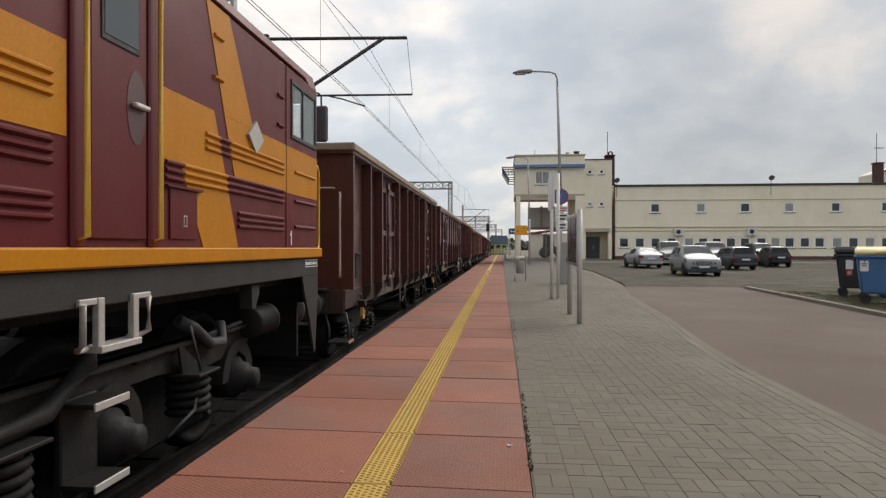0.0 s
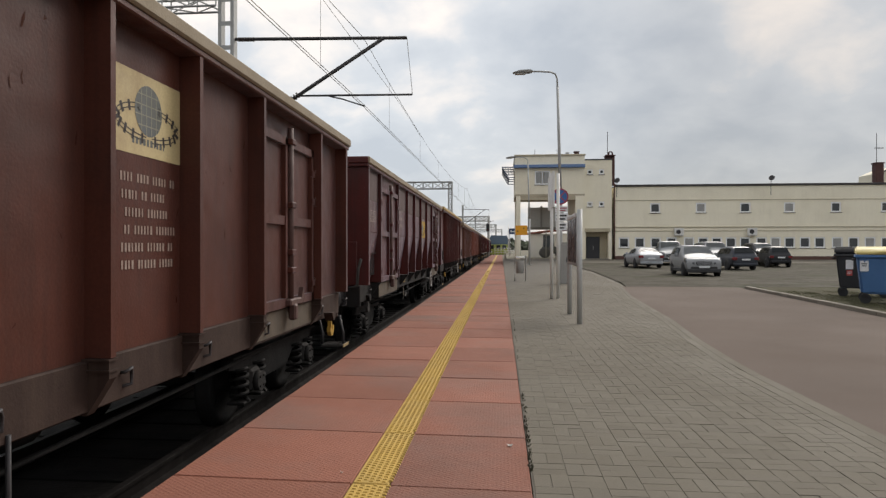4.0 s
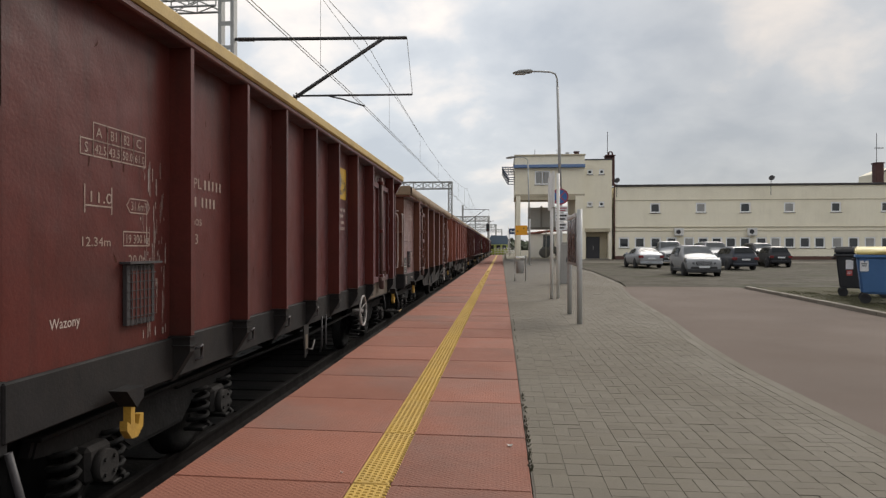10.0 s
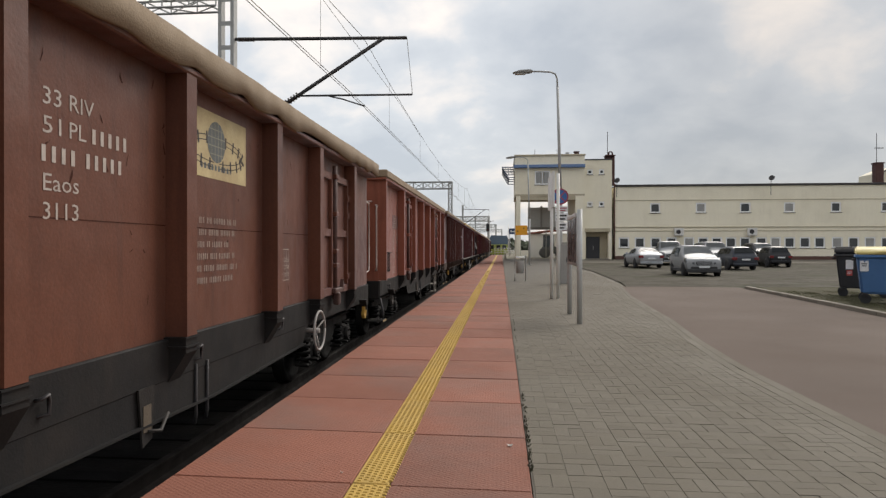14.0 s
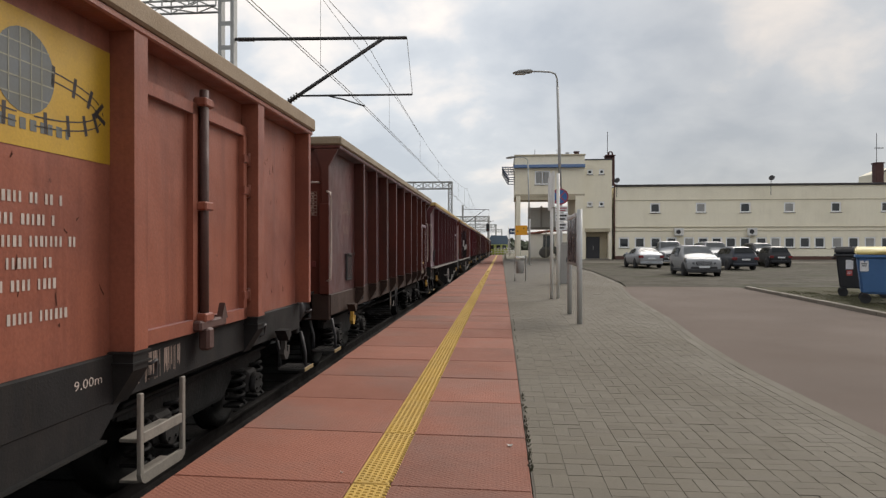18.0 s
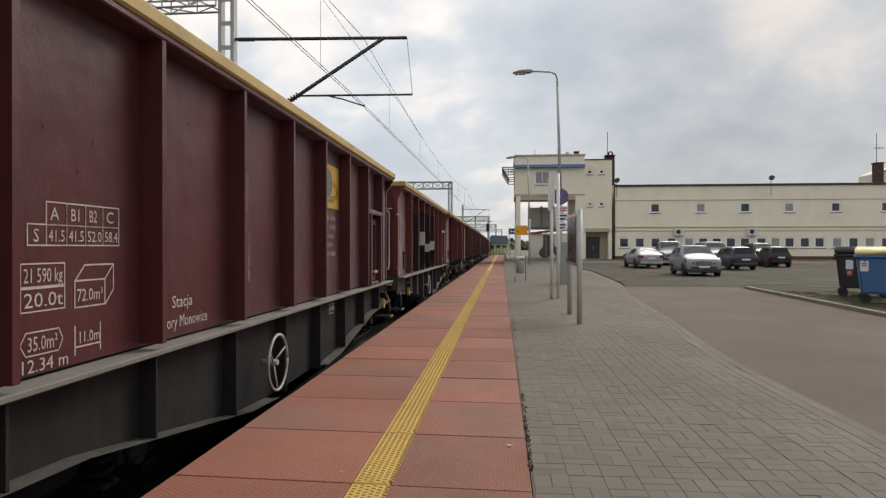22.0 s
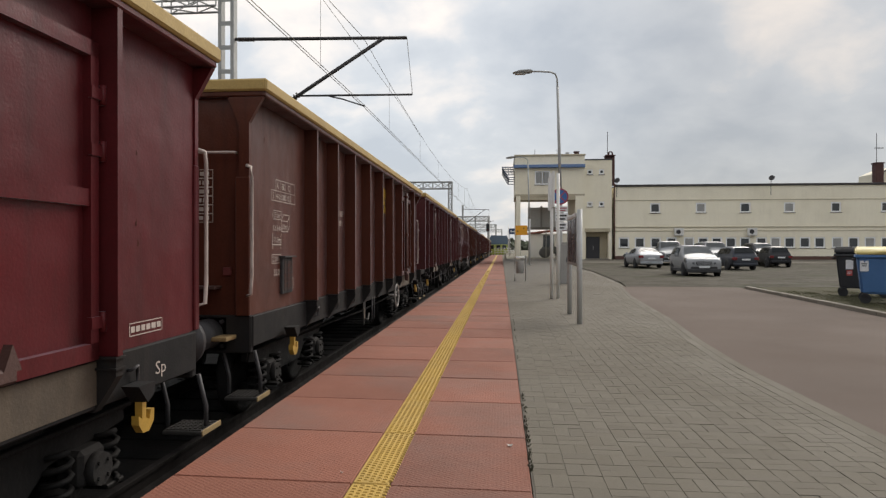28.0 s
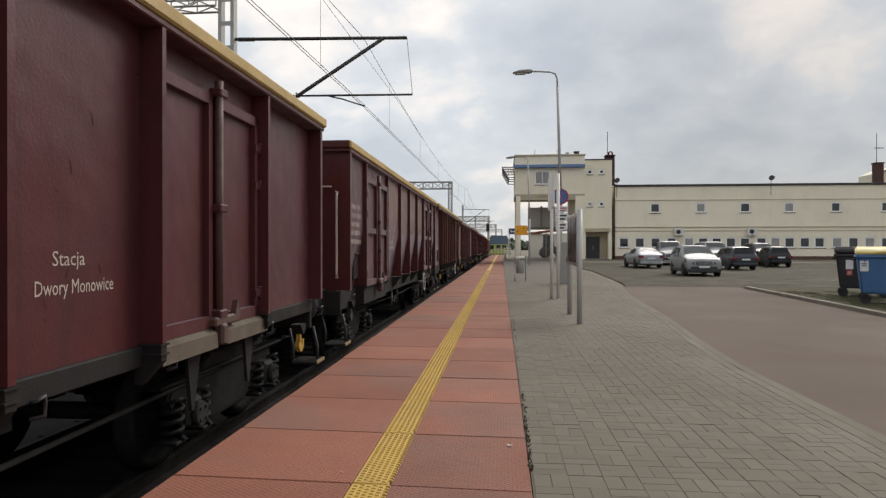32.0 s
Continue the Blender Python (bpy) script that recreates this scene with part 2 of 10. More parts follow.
M_CONCRETE = surface("concrete", (0.30, 0.28, 0.25), (0.22, 0.20, 0.18), scale=1.5, rough=0.92, bump=0.4, fine=40.0)
M_KERB = surface("kerb_concrete", (0.235, 0.205, 0.165), (0.165, 0.148, 0.12), scale=2.5, rough=0.92, bump=0.4, fine=40.0, jitter=0.08)
M_COBBLE = surface("cobble", (0.092, 0.08, 0.062), (0.046, 0.043, 0.031), scale=0.9, rough=0.9, bump=1.0, fine=9.0, dirt=(0.05, 0.055, 0.028), dirt_amount=0.85, spots=(0.035, 0.033, 0.025), spot_level=0.57, spec=0.1)
# rails and sleepers carry the shade of the track gap in their colour too
M_RAILSHADE = surface("rail_steel", (0.012, 0.0095, 0.0085), (0.008, 0.0065, 0.006), spec=0.15, scale=6.0, rough=0.8, metal=0.1, bump=0.2)
M_SLEEPERSHADE = surface("sleeper", (0.008, 0.0072, 0.0065), scale=3.0, rough=0.95, bump=0.4, jitter=0.1, spec=0.1)
M_GALV = surface("galvanised", (0.50, 0.50, 0.49), (0.40, 0.40, 0.39), scale=5.0, rough=0.5, metal=0.12, bump=0.1, fine=80)
M_DARKSTEEL = surface("dark_steel", (0.06, 0.057, 0.058), (0.04, 0.038, 0.04), scale=5.0, rough=0.6, metal=0.4, bump=0.2)
M_WIRE = surface("wire_copper", (0.13, 0.12, 0.11), scale=8.0, rough=0.5, metal=0.7, bump=0.0)
M_WHITE = surface("white_paint", (0.70, 0.69, 0.66), (0.62, 0.61, 0.58), scale=4.0, rough=0.55, bump=0.08)
M_MARK = surface("stencil_white", (0.46, 0.40, 0.355), (0.30, 0.24, 0.205), scale=7.0, rough=0.8, bump=0.0, fine=35)
M_MARKOLD = surface("stencil_worn", (0.30, 0.23, 0.19), (0.19, 0.12, 0.10), scale=9.0, rough=0.85, bump=0.0, fine=30)
M_YMARK = surface("stencil_yellow", (0.55, 0.42, 0.12), (0.4, 0.28, 0.08), scale=6.0, rough=0.8, bump=0.0)
M_BLACK = surface("black_rubber", (0.025, 0.025, 0.027), (0.018, 0.018, 0.02), scale=6.0, rough=0.75, bump=0.1)
M_AXLE = surface("axle_box_steel", (0.030, 0.027, 0.025), (0.018, 0.016, 0.015), scale=5.0, rough=0.8, metal=0.1, bump=0.3, spec=0.2)
# greasy steel taken darker still: shade under the vehicles is in its colour
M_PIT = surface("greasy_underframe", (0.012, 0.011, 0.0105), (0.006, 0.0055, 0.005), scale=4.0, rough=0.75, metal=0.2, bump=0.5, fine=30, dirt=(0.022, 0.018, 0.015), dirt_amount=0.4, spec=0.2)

# ---- ground ----
TRACK_X, RAIL_Z = -3.75, -0.45
LINE = pose(0.016, 0.0, 0.0, 0, 0, 0.30)   # the track and the platform bear slightly left of the yard
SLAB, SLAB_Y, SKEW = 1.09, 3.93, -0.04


def rise(y):
    """The yard climbs gently towards the long building."""
    t = min(1.0, max(0.0, (y - 46.0) / 18.0))
    return 0.30 * t * t * (3 - 2 * t)


def ground_z(x, y):
    if x < -2.15:
        return RAIL_Z - 0.186
    return -0.10 if x < 0.17 else rise(y) - 0.06


def sheet(xs, ys, lift):
    bm = B()
    g = [[bm.verts.new((x, y, lift(x, y))) for x in xs] for y in ys]
    for j in range(len(ys) - 1):
        for i in range(len(xs) - 1):
            f = bm.faces.new((g[j][i], g[j][i + 1], g[j + 1][i + 1], g[j + 1][i]))
            f.smooth = False
    return bm


def build_ground():
    xs = [-3000, -600, -150, -60, -30, -15, -8, -5, -2.16, -2.14, 0.165, 0.185, 3, 6, 10, 20, 40, 80, 200, 600, 3000]
    ys = [-600, -150, -60, -30, -15, 0, 15, 30, 46, 49, 52, 55, 58, 61, 64, 80, 110, 160, 250, 600, 3500]
    g = setting("ground", sheet(xs, ys, ground_z), M_BALLASTSHADE, "ballast coloured near black for the shade under the train, and bare earth of the railway yard", "ground")
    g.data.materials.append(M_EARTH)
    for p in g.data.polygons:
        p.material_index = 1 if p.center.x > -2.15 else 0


build_ground()


def strip_poly(name, poly, lift, material, label, category, step=4.0):
    """A flat area with the outline poly (x, y), following the rise of the yard."""
    bm = B()
    f = bm.faces.new([bm.verts.new((x, y, 0)) for x, y in poly])
    bmesh.ops.triangulate(bm, faces=[f])
    for y in np.arange(48, 66, 3.0):
        bmesh.ops.bisect_plane(bm, geom=bm.verts[:] + bm.edges[:] + bm.faces[:], plane_co=(0, float(y), 0), plane_no=(0, 1, 0))
    for v in bm.verts:
        v.co.z = rise(v.co.y) + lift
    bmesh.ops.recalc_face_normals(bm, faces=bm.faces[:])
    return setting(name, bm, material, label, category)


PAVE_EDGE = [(2.87, -12.0), (2.87, 8.0), (3.05, 10.5), (3.35, 13.2), (3.8, 19.6), (4.8, 27.6), (5.4, 40.0), (5.6, 66.0)]
strip_poly("pavement", [(0.17, -12.0)] + PAVE_EDGE + [(0.17, 66.0)], -0.006, M_JOINT, "sand-filled joints under grey concrete paving blocks", "pavement").matrix_basis = LINE
strip_poly("road", [(2.57, -12.0), (9.0, -12.0), (8.15, 0.0), (8.02, 14.6), (8.38, 23.8), (8.4, 24.6), (4.2, 24.8), (3.5, 19.6), (3.05, 13.2), (2.75, 10.5), (2.57, 8.0)],
           -0.0085, M_ASPHALT, "worn brownish asphalt access road", "road")
strip_poly("parking_lot", [(4.45, 24.4), (8.45, 24.4), (70.0, 24.9), (70.0, 56.0), (5.5, 56.0), (5.38, 40.0), (4.8, 27.6)], -0.012, M_COBBLE,
           "dull cobbled parking lot with dirt between the stones", "parking lot")
strip_poly("apron", [(5.5, 56.0), (70.0, 56.0), (70.0, 70.0), (0.2, 70.0), (0.2, 66.0), (5.6, 66.0)], -0.008, M_PAVER, "light paved strip along the long building", "pavement")


def build_rails():
    for x in (TRACK_X - 0.7525, TRACK_X + 0.7525):
        bm = B()
        z = RAIL_Z
        prism(bm, [(x - 0.07, z - 0.17), (x + 0.07, z - 0.17), (x + 0.07, z - 0.155), (x + 0.012, z - 0.135), (x + 0.012, z - 0.045), (x + 0.036, z - 0.035),
                   (x + 0.036, z - 0.004), (x + 0.03, z), (x - 0.03, z), (x - 0.036, z - 0.004), (x - 0.036, z - 0.035), (x - 0.012, z - 0.045), (x - 0.012, z - 0.135), (x - 0.07, z - 0.155)], "y", -60, 420)
        setting("rail", bm, M_RAILSHADE, "rusty steel running rail on sleepers, its colour darkened for the shade under the train", "rail").matrix_basis = LINE
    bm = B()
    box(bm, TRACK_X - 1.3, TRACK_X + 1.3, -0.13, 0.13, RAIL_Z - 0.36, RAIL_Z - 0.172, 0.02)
    first = tagged(part("sleeper", bm, M_SLEEPERSHADE), "concrete railway sleeper in ballast, its colour blackened for the shade under the train", "sleeper", "sleepers of the track")
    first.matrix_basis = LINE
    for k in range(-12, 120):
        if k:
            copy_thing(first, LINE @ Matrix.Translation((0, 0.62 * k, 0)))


build_rails()

# ---- the train ----
# how far the train has come, second by second
RUN = [0.0, 3.33, 6.67, 10.02, 13.4, 16.88, 20.49, 24.26, 28.2, 32.27, 36.45, 40.72, 45.07, 49.51, 54.04, 58.61, 63.23, 67.9, 72.68, 77.63, 82.78,
       88.15, 93.74, 99.51, 105.47, 111.59, 117.84, 124.17, 130.52, 136.85, 143.15, 149.39, 155.59]


def run(t):
    """Metres travelled at t seconds, gliding through the table."""
    i = min(int(t), 31)
    f = t - i
    p1, p2 = RUN[i], RUN[i + 1]
    m1 = (p2 - RUN[i - 1]) / 2 if i > 0 else p2 - p1
    m2 = (RUN[i + 2] - p1) / 2 if i < 31 else p2 - p1
    return (2 * f**3 - 3 * f**2 + 1) * p1 + (f**3 - 2 * f**2 + f) * m1 + (3 * f**2 - 2 * f**3) * p2 + (f**3 - f**2) * m2


VEHICLES, WHEELSETS = [], []
HW = 1.45           # half width over the posts
WALL = 1.285        # half width at the plate
WALL_T = 1.385      # the same on wagons with drawn-in lower walls, above the knee
WHEEL_R = 0.46


def wheelset(parent, y, r=WHEEL_R):
    """Two wheels on an axle; it turns about its own centre."""
    bm = B()
    rod(bm, (-0.98, 0, 0), (0.98, 0, 0), 0.075, 10)
    for s in (-1, 1):
        prof = [(0.10, 0.60), (0.13, 0.665), (r - 0.09, 0.70), (r - 0.075, 0.685), (r + 0.028, 0.685), (r + 0.02, 0.715), (r, 0.725), (r - 0.006, 0.815),
                (r - 0.075, 0.82), (r - 0.09, 0.765), (0.13, 0.78), (0.12, 0.85), (0.08, 0.85)]
        lathe(bm, [(a, b * s) for a, b in prof], "x", (0, 0, 0), 28)
        for k in range(4):   # lifting holes seen as bosses on the web
            t = math.pi * k / 2
            rod(bm, (s * 0.74, math.cos(t) * r * 0.55, math.sin(t) * r * 0.55), (s * 0.79, math.cos(t) * r * 0.55, math.sin(t) * r * 0.55), 0.03, 8)
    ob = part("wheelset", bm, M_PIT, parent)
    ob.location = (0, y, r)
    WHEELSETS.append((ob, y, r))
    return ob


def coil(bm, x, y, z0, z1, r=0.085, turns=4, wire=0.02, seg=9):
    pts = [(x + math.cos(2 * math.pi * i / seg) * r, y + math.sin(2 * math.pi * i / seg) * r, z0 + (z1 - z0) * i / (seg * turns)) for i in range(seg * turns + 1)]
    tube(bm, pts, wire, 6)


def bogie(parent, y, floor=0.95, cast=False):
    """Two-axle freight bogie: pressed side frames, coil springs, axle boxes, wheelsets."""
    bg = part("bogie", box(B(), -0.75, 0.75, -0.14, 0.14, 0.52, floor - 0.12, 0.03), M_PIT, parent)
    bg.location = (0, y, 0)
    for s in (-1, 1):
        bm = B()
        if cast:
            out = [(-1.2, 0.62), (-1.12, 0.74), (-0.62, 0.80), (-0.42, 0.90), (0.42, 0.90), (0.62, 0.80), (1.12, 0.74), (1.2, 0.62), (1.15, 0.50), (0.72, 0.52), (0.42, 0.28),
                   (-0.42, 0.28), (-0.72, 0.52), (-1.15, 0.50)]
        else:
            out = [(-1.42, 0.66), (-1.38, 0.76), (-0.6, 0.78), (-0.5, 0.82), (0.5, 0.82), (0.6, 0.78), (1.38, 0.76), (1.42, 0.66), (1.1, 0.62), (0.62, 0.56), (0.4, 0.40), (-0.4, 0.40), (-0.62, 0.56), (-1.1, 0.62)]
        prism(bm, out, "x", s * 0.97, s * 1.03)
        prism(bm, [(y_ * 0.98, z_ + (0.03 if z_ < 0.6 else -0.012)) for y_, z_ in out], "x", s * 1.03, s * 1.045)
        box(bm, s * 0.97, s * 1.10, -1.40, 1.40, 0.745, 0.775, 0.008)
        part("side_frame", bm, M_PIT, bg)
        for yy in (-0.9, 0.9):
            bm = B()
            box(bm, s * 0.95, s * 1.14, yy - 0.13, yy + 0.13, 0.36, 0.60, 0.03)
            rod(bm, (s * 1.13, yy, 0.46), (s * 1.20, yy, 0.46), 0.105, 14)
            for k in range(4):
                t = math.pi / 4 + math.pi * k / 2
                rod(bm, (s * 1.2, yy + 0.07 * math.cos(t), 0.46 + 0.07 * math.sin(t)), (s * 1.215, yy + 0.07 * math.cos(t), 0.46 + 0.07 * math.sin(t)), 0.014, 6)
            part("axle_box", bm, M_AXLE, bg)
            for o in (-0.24, 0.24):
                bm = B()
                coil(bm, s * 1.05, yy + o, 0.30, 0.64)
                box(bm, s * 0.96, s * 1.14, yy + o - 0.1, yy + o + 0.1, 0.27, 0.30, 0.008)
                part("spring", bm, M_PIT, bg)
    for yy in (-0.9, 0.9):
        wheelset(bg, yy)
        bm = B()
        for s in (-1, 1):
            box(bm, s * 0.68, s * 0.82, yy * 0.42 - 0.04, yy * 0.42 + 0.04, 0.30, 0.62, 0.01)
        part("brake_block", bm, M_PIT, bg)
    return bg


def buffers(parent, y, face, z=1.03, r=0.23):
    """Two buffers on an end; face is -1 towards the front, +1 towards the rear."""
    for s in (-1, 1):
        bm = B()
        x = s * 0.875
        box(bm, x - 0.19, x + 0.19, min(y, y + face * 0.03), max(y, y + face * 0.03), z - 0.17, z + 0.17, 0.012)
        lathe(bm, [(0.02, 0.02), (0.15, 0.02), (0.14, 0.30), (0.12, 0.31), (0.115, 0.52), (r * 0.6, 0.54), (r, 0.57), (r + 0.005, 0.60), (r * 0.9, 0.615), (0.02, 0.62)] if face > 0 else
              [(0.02, -0.02), (0.15, -0.02), (0.14, -0.30), (0.12, -0.31), (0.115, -0.52), (r * 0.6, -0.54), (r, -0.57), (r + 0.005, -0.60), (r * 0.9, -0.615), (0.02, -0.62)],
              "y", (x, y, z), 20)
        for dx in (-0.14, 0.14):
            for dz in (-0.12, 0.12):
                rod(bm, (x + dx, y + face * 0.03, z + dz), (x + dx, y + face * 0.055, z + dz), 0.022, 6)
        part("buffer", bm, M_DARKSTEEL, parent)
    bm = B()
    tube(bm, [(0, y, z), (0, y + face * 0.35, z), (0.03, y + face * 0.45, z - 0.10), (0, y + face * 0.40, z - 0.30), (0, y + face * 0.3, z - 0.42)], 0.045, 8)
    box(bm, -0.04, 0.04, min(y + face * 0.1, y + face * 0.45), max(y + face * 0.1, y + face * 0.45), z - 0.09, z + 0.07, 0.02)
    part("coupling_hook", bm, M_DARKSTEEL, parent)
    bm = B()
    tube(bm, [(0.4, y, z - 0.12), (0.42, y + face * 0.25, z - 0.2), (0.38, y + face * 0.4, z - 0.42), (0.25, y + face * 0.5, z - 0.5)], 0.028, 8)
    part("brake_hose", bm, M_BLACK, parent)


def wagon(name, label, y0, length, posts, doors, body, rim, sill, kind="plain", hatch=False, taper=0.0, fish=False, floor=1.20, top=3.45,
          rim_h=0.12, canvas=False, wheel=None, end_ladder=False, yellow_hook=False, steps=True, corner=True, sill_bottom=None, cast=False, door_sill=None, midbar=True, label_y=0.86, gusset=False, plank=False, rails=True, broad=False):
    """An open high-sided bogie wagon. posts: places of the side posts along it; doors: (from, to) of full double doors; hatch: a small
    low door between two places; taper: how far the foot of the wall is drawn in; fish: fish-bellied sill with a flange on top."""
    w = thing(name, label, "freight wagon", pose(TRACK_X, y0, RAIL_Z), "wagons of the train")
    VEHICLES.append((w, y0))
    sill_z = sill_bottom or (0.90 if not fish else 0.78)
    knee = floor + 0.95

    plate = WALL_T if taper else WALL

    def wall_x(z):
        if not taper or z >= knee:
            return plate
        return plate - taper * (knee - z) / (knee - floor)

    # floor and frame
    bm = B()
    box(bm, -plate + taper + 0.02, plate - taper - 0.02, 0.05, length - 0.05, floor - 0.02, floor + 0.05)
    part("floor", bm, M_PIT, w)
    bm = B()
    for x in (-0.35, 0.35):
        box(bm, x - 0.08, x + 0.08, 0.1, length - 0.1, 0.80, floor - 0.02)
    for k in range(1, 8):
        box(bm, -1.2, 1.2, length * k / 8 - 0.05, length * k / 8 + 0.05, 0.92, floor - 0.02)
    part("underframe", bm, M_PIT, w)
    # walls
    zs = [floor, knee, top - 0.08] if taper else [floor, top - 0.08]
    for s in (-1, 1):
        bm = B()
        outer = [(wall_x(z), z) for z in zs]
        poly = [(s * x, z) for x, z in outer] + [(s * (x - 0.012), z) for x, z in outer[::-1]]
        prism(bm, poly, "y", 0.0, length)
        part("side_wall", bm, body, w)
        # stiffened top rail and coloured rim
        bm = B()
        box(bm, s * (WALL - 0.05) if s > 0 else -HW - 0.01, HW + 0.01 if s > 0 else -(WALL - 0.05), -0.06, length + 0.06, top - rim_h - 0.05, top - rim_h + 0.003, 0.012)
        part("top_rail", bm, body, w)
        bm = B()
        if canvas:
            n = 44
            rnd = random.Random(int(y0 * 10))
            ring = []
            for i in range(n + 1):
                y = -0.08 + (length + 0.16) * i / n
                dz, dx = rnd.uniform(-0.05, 0.03), rnd.uniform(0.0, 0.03)
                ring.append([bm.verts.new((s * x_, y, z_)) for x_, z_ in ((WALL - 0.1, top - 0.05), (WALL - 0.06, top + 0.0), (HW - 0.02, top + 0.005), (HW + 0.035 + dx, top - 0.04),
                                                                          (HW + 0.03 + dx, top - rim_h + dz), (HW + 0.012, top - rim_h + dz))])
            for a, b in zip(ring, ring[1:]):
                for q in range(5):
                    bm.faces.new((a[q], a[q + 1], b[q + 1], b[q])).smooth = True
            bmesh.ops.recalc_face_normals(bm, faces=bm.faces[:])
        else:
            box(bm, s * (WALL - 0.07) if s > 0 else -HW - 0.035, HW + 0.035 if s > 0 else -(WALL - 0.07), -0.09, length + 0.09, top - rim_h, top, 0.018)
        part("top_rim", bm, rim, w, "weathered canvas over the top edge" if canvas else "")
        # sole bar
        bm = B()
        if fish:
            half = [(0.0, 0.77), (0.16 * length, 0.68), (0.36 * length, 0.34), (0.42 * length, 0.30)]
            outl = half + [(length - y, z) for y, z in half[::-1]] + [(length, floor - 0.04), (0.0, floor - 0.04)]
            prism(bm, outl, "x", s * (WALL - 0.04), s * (WALL - 0.01))
            part("sole_bar", bm, sill, w)
            bm = B()
            box(bm, min(s * 1.2, s * HW), max(s * 1.2, s * HW), 0.0, length, floor - 0.055, floor - 0.02, 0.006)
            part("sill_flange", bm, M_SILLTOP, w, "dusty grey flange")
            bm = B()
            for (ya, za), (yb, zb) in zip(half + [(length - y, z) for y, z in half[::-1]], (half + [(length - y, z) for y, z in half[::-1]])[1:]):
                bm.faces.new([bm.verts.new(p) for p in ((s * 1.2, ya, za), (s * (HW - 0.03), ya, za), (s * (HW - 0.03), yb, zb), (s * 1.2, yb, zb))])
            r = bmesh.ops.solidify(bm, geom=bm.faces[:], thickness=0.02)
            part("lower_flange", bm, M_SILLTOP, w, "dusty grey flange")
            for k in range(1, 9):
                y = length * k / 9
                t = min(y, length - y) / length
                bm = B()
                box(bm, min(s * (WALL - 0.01), s * (HW - 0.05)), max(s * (WALL - 0.01), s * (HW - 0.05)), y - 0.012, y + 0.012, np.interp(t, [0, 0.16, 0.36, 0.42, 0.5], [0.77, 0.68, 0.34, 0.30, 0.30]), floor - 0.055)
                part("web_plate", bm, sill, w)
        else:
            sx = wall_x(floor)
            box(bm, min(s * (sx - 0.06), s * (sx + 0.03)), max(s * (sx - 0.06), s * (sx + 0.03)), 0.0, length, sill_z, floor + 0.004, 0.01)
            part("sole_bar", bm, sill, w)
            if broad:
                # the sole bar deepens between the bogies
                part("deep_web", prism(B(), [(3.70, sill_z + 0.01), (3.95, 0.70), (length / 2, 0.64), (length - 3.95, 0.70), (length - 3.70, sill_z + 0.01)], "x", s * (sx - 0.01), s * (sx + 0.024)), sill, w)
                part("web_flange", prism(B(), [(3.93, 0.70), (length / 2, 0.64), (length - 3.93, 0.70), (length - 3.93, 0.685), (length / 2, 0.625), (3.93, 0.685)], "x", s * (sx - 0.05), s * (sx + 0.06)), sill, w)
            for d0, d1 in (doors if door_sill else ()):
                bm = B()
                px = HW - 0.055 if taper else sx + 0.03
                box(bm, min(s * px, s * (px + 0.008)), max(s * px, s * (px + 0.008)), d0, d1, sill_z + 0.03, floor - 0.01)
                part("sill_plate", bm, door_sill, w, "scraped pale sill plate")
                if sill_bottom:
                    for fa, fb in ((d0 + 0.05, (d0 + d1) / 2 - 0.08), ((d0 + d1) / 2 + 0.1, d1 + 0.05)):
                        bm = B()
                        prism(bm, [(s * (sx + 0.04), floor + 0.03), (s * (sx + 0.12), floor - 0.03), (s * (sx + 0.13), floor - 0.15), (s * (sx + 0.11), floor - 0.15), (s * (sx + 0.04), floor - 0.05)], "y", fa, fb)
                        part("door_flap", bm, door_sill, w, "scraped pale steel flap")
                        bm = B()
                        prism(bm, [(fb - 0.30, floor - 0.15), (fb - 0.05, floor - 0.15), (fb - 0.10, floor - 0.30), (fb - 0.18, floor - 0.62), (fb - 0.22, floor - 0.62)], "x", s * (sx - 0.02), s * (sx + 0.01))
                        part("hanger_plate", bm, sill, w)
        # posts: channel sections
        foot = sill_z if not fish else floor
        for y in posts:
            if not corner and (y < 0.05 or y > length - 0.05):
                continue
            if y < 0.05 or y > length - 0.05:
                wd = 0.04
            else:
                wd = 0.026
            bm = B()
            pf = floor + 0.02
            zs2 = [pf, knee, top - rim_h - 0.05] if taper else [pf, top - rim_h - 0.05]
            prof = [(s * HW, z) for z in zs2]
            poly = [(s * (wall_x(max(z, floor)) - 0.005), z) for _, z in prof] + prof[::-1]
            yy = min(max(y, wd), length - wd)
            if broad and wd < 0.03:
                yy, wd = y + 0.022, 0.078
            prism(bm, poly, "y", yy - wd, yy + wd)
            part("post", bm, body, w)
            if not fish and 0.05 < y < length - 0.05:
                bm = B()
                fx0, fx1 = wall_x(floor) - 0.03, HW - 0.004
                low = foot - (0.12 if sill_bottom else 0.02)
                if taper:
                    prism(bm, [(s * fx0, pf - 0.014), (s * fx1, pf - 0.014), (s * (fx0 + 0.05), low + 0.06), (s * fx0, low + 0.04)], "y", yy - wd, yy + wd)
                else:
                    prism(bm, [(s * fx0, pf - 0.014), (s * fx1, pf - 0.014), (s * fx1, pf - 0.12), (s * (fx0 + 0.05), low), (s * fx0, low)], "y", yy - wd - 0.012, yy + wd + 0.012)
                for zz in () if taper else (pf - 0.01, pf - 0.075):
                    box(bm, min(s * fx0, s * (fx1 + 0.012)), max(s * fx0, s * (fx1 + 0.012)), yy - wd - 0.03, yy + wd + 0.03, zz - 0.006, zz + 0.006)
                part("post_foot", bm, sill, w)
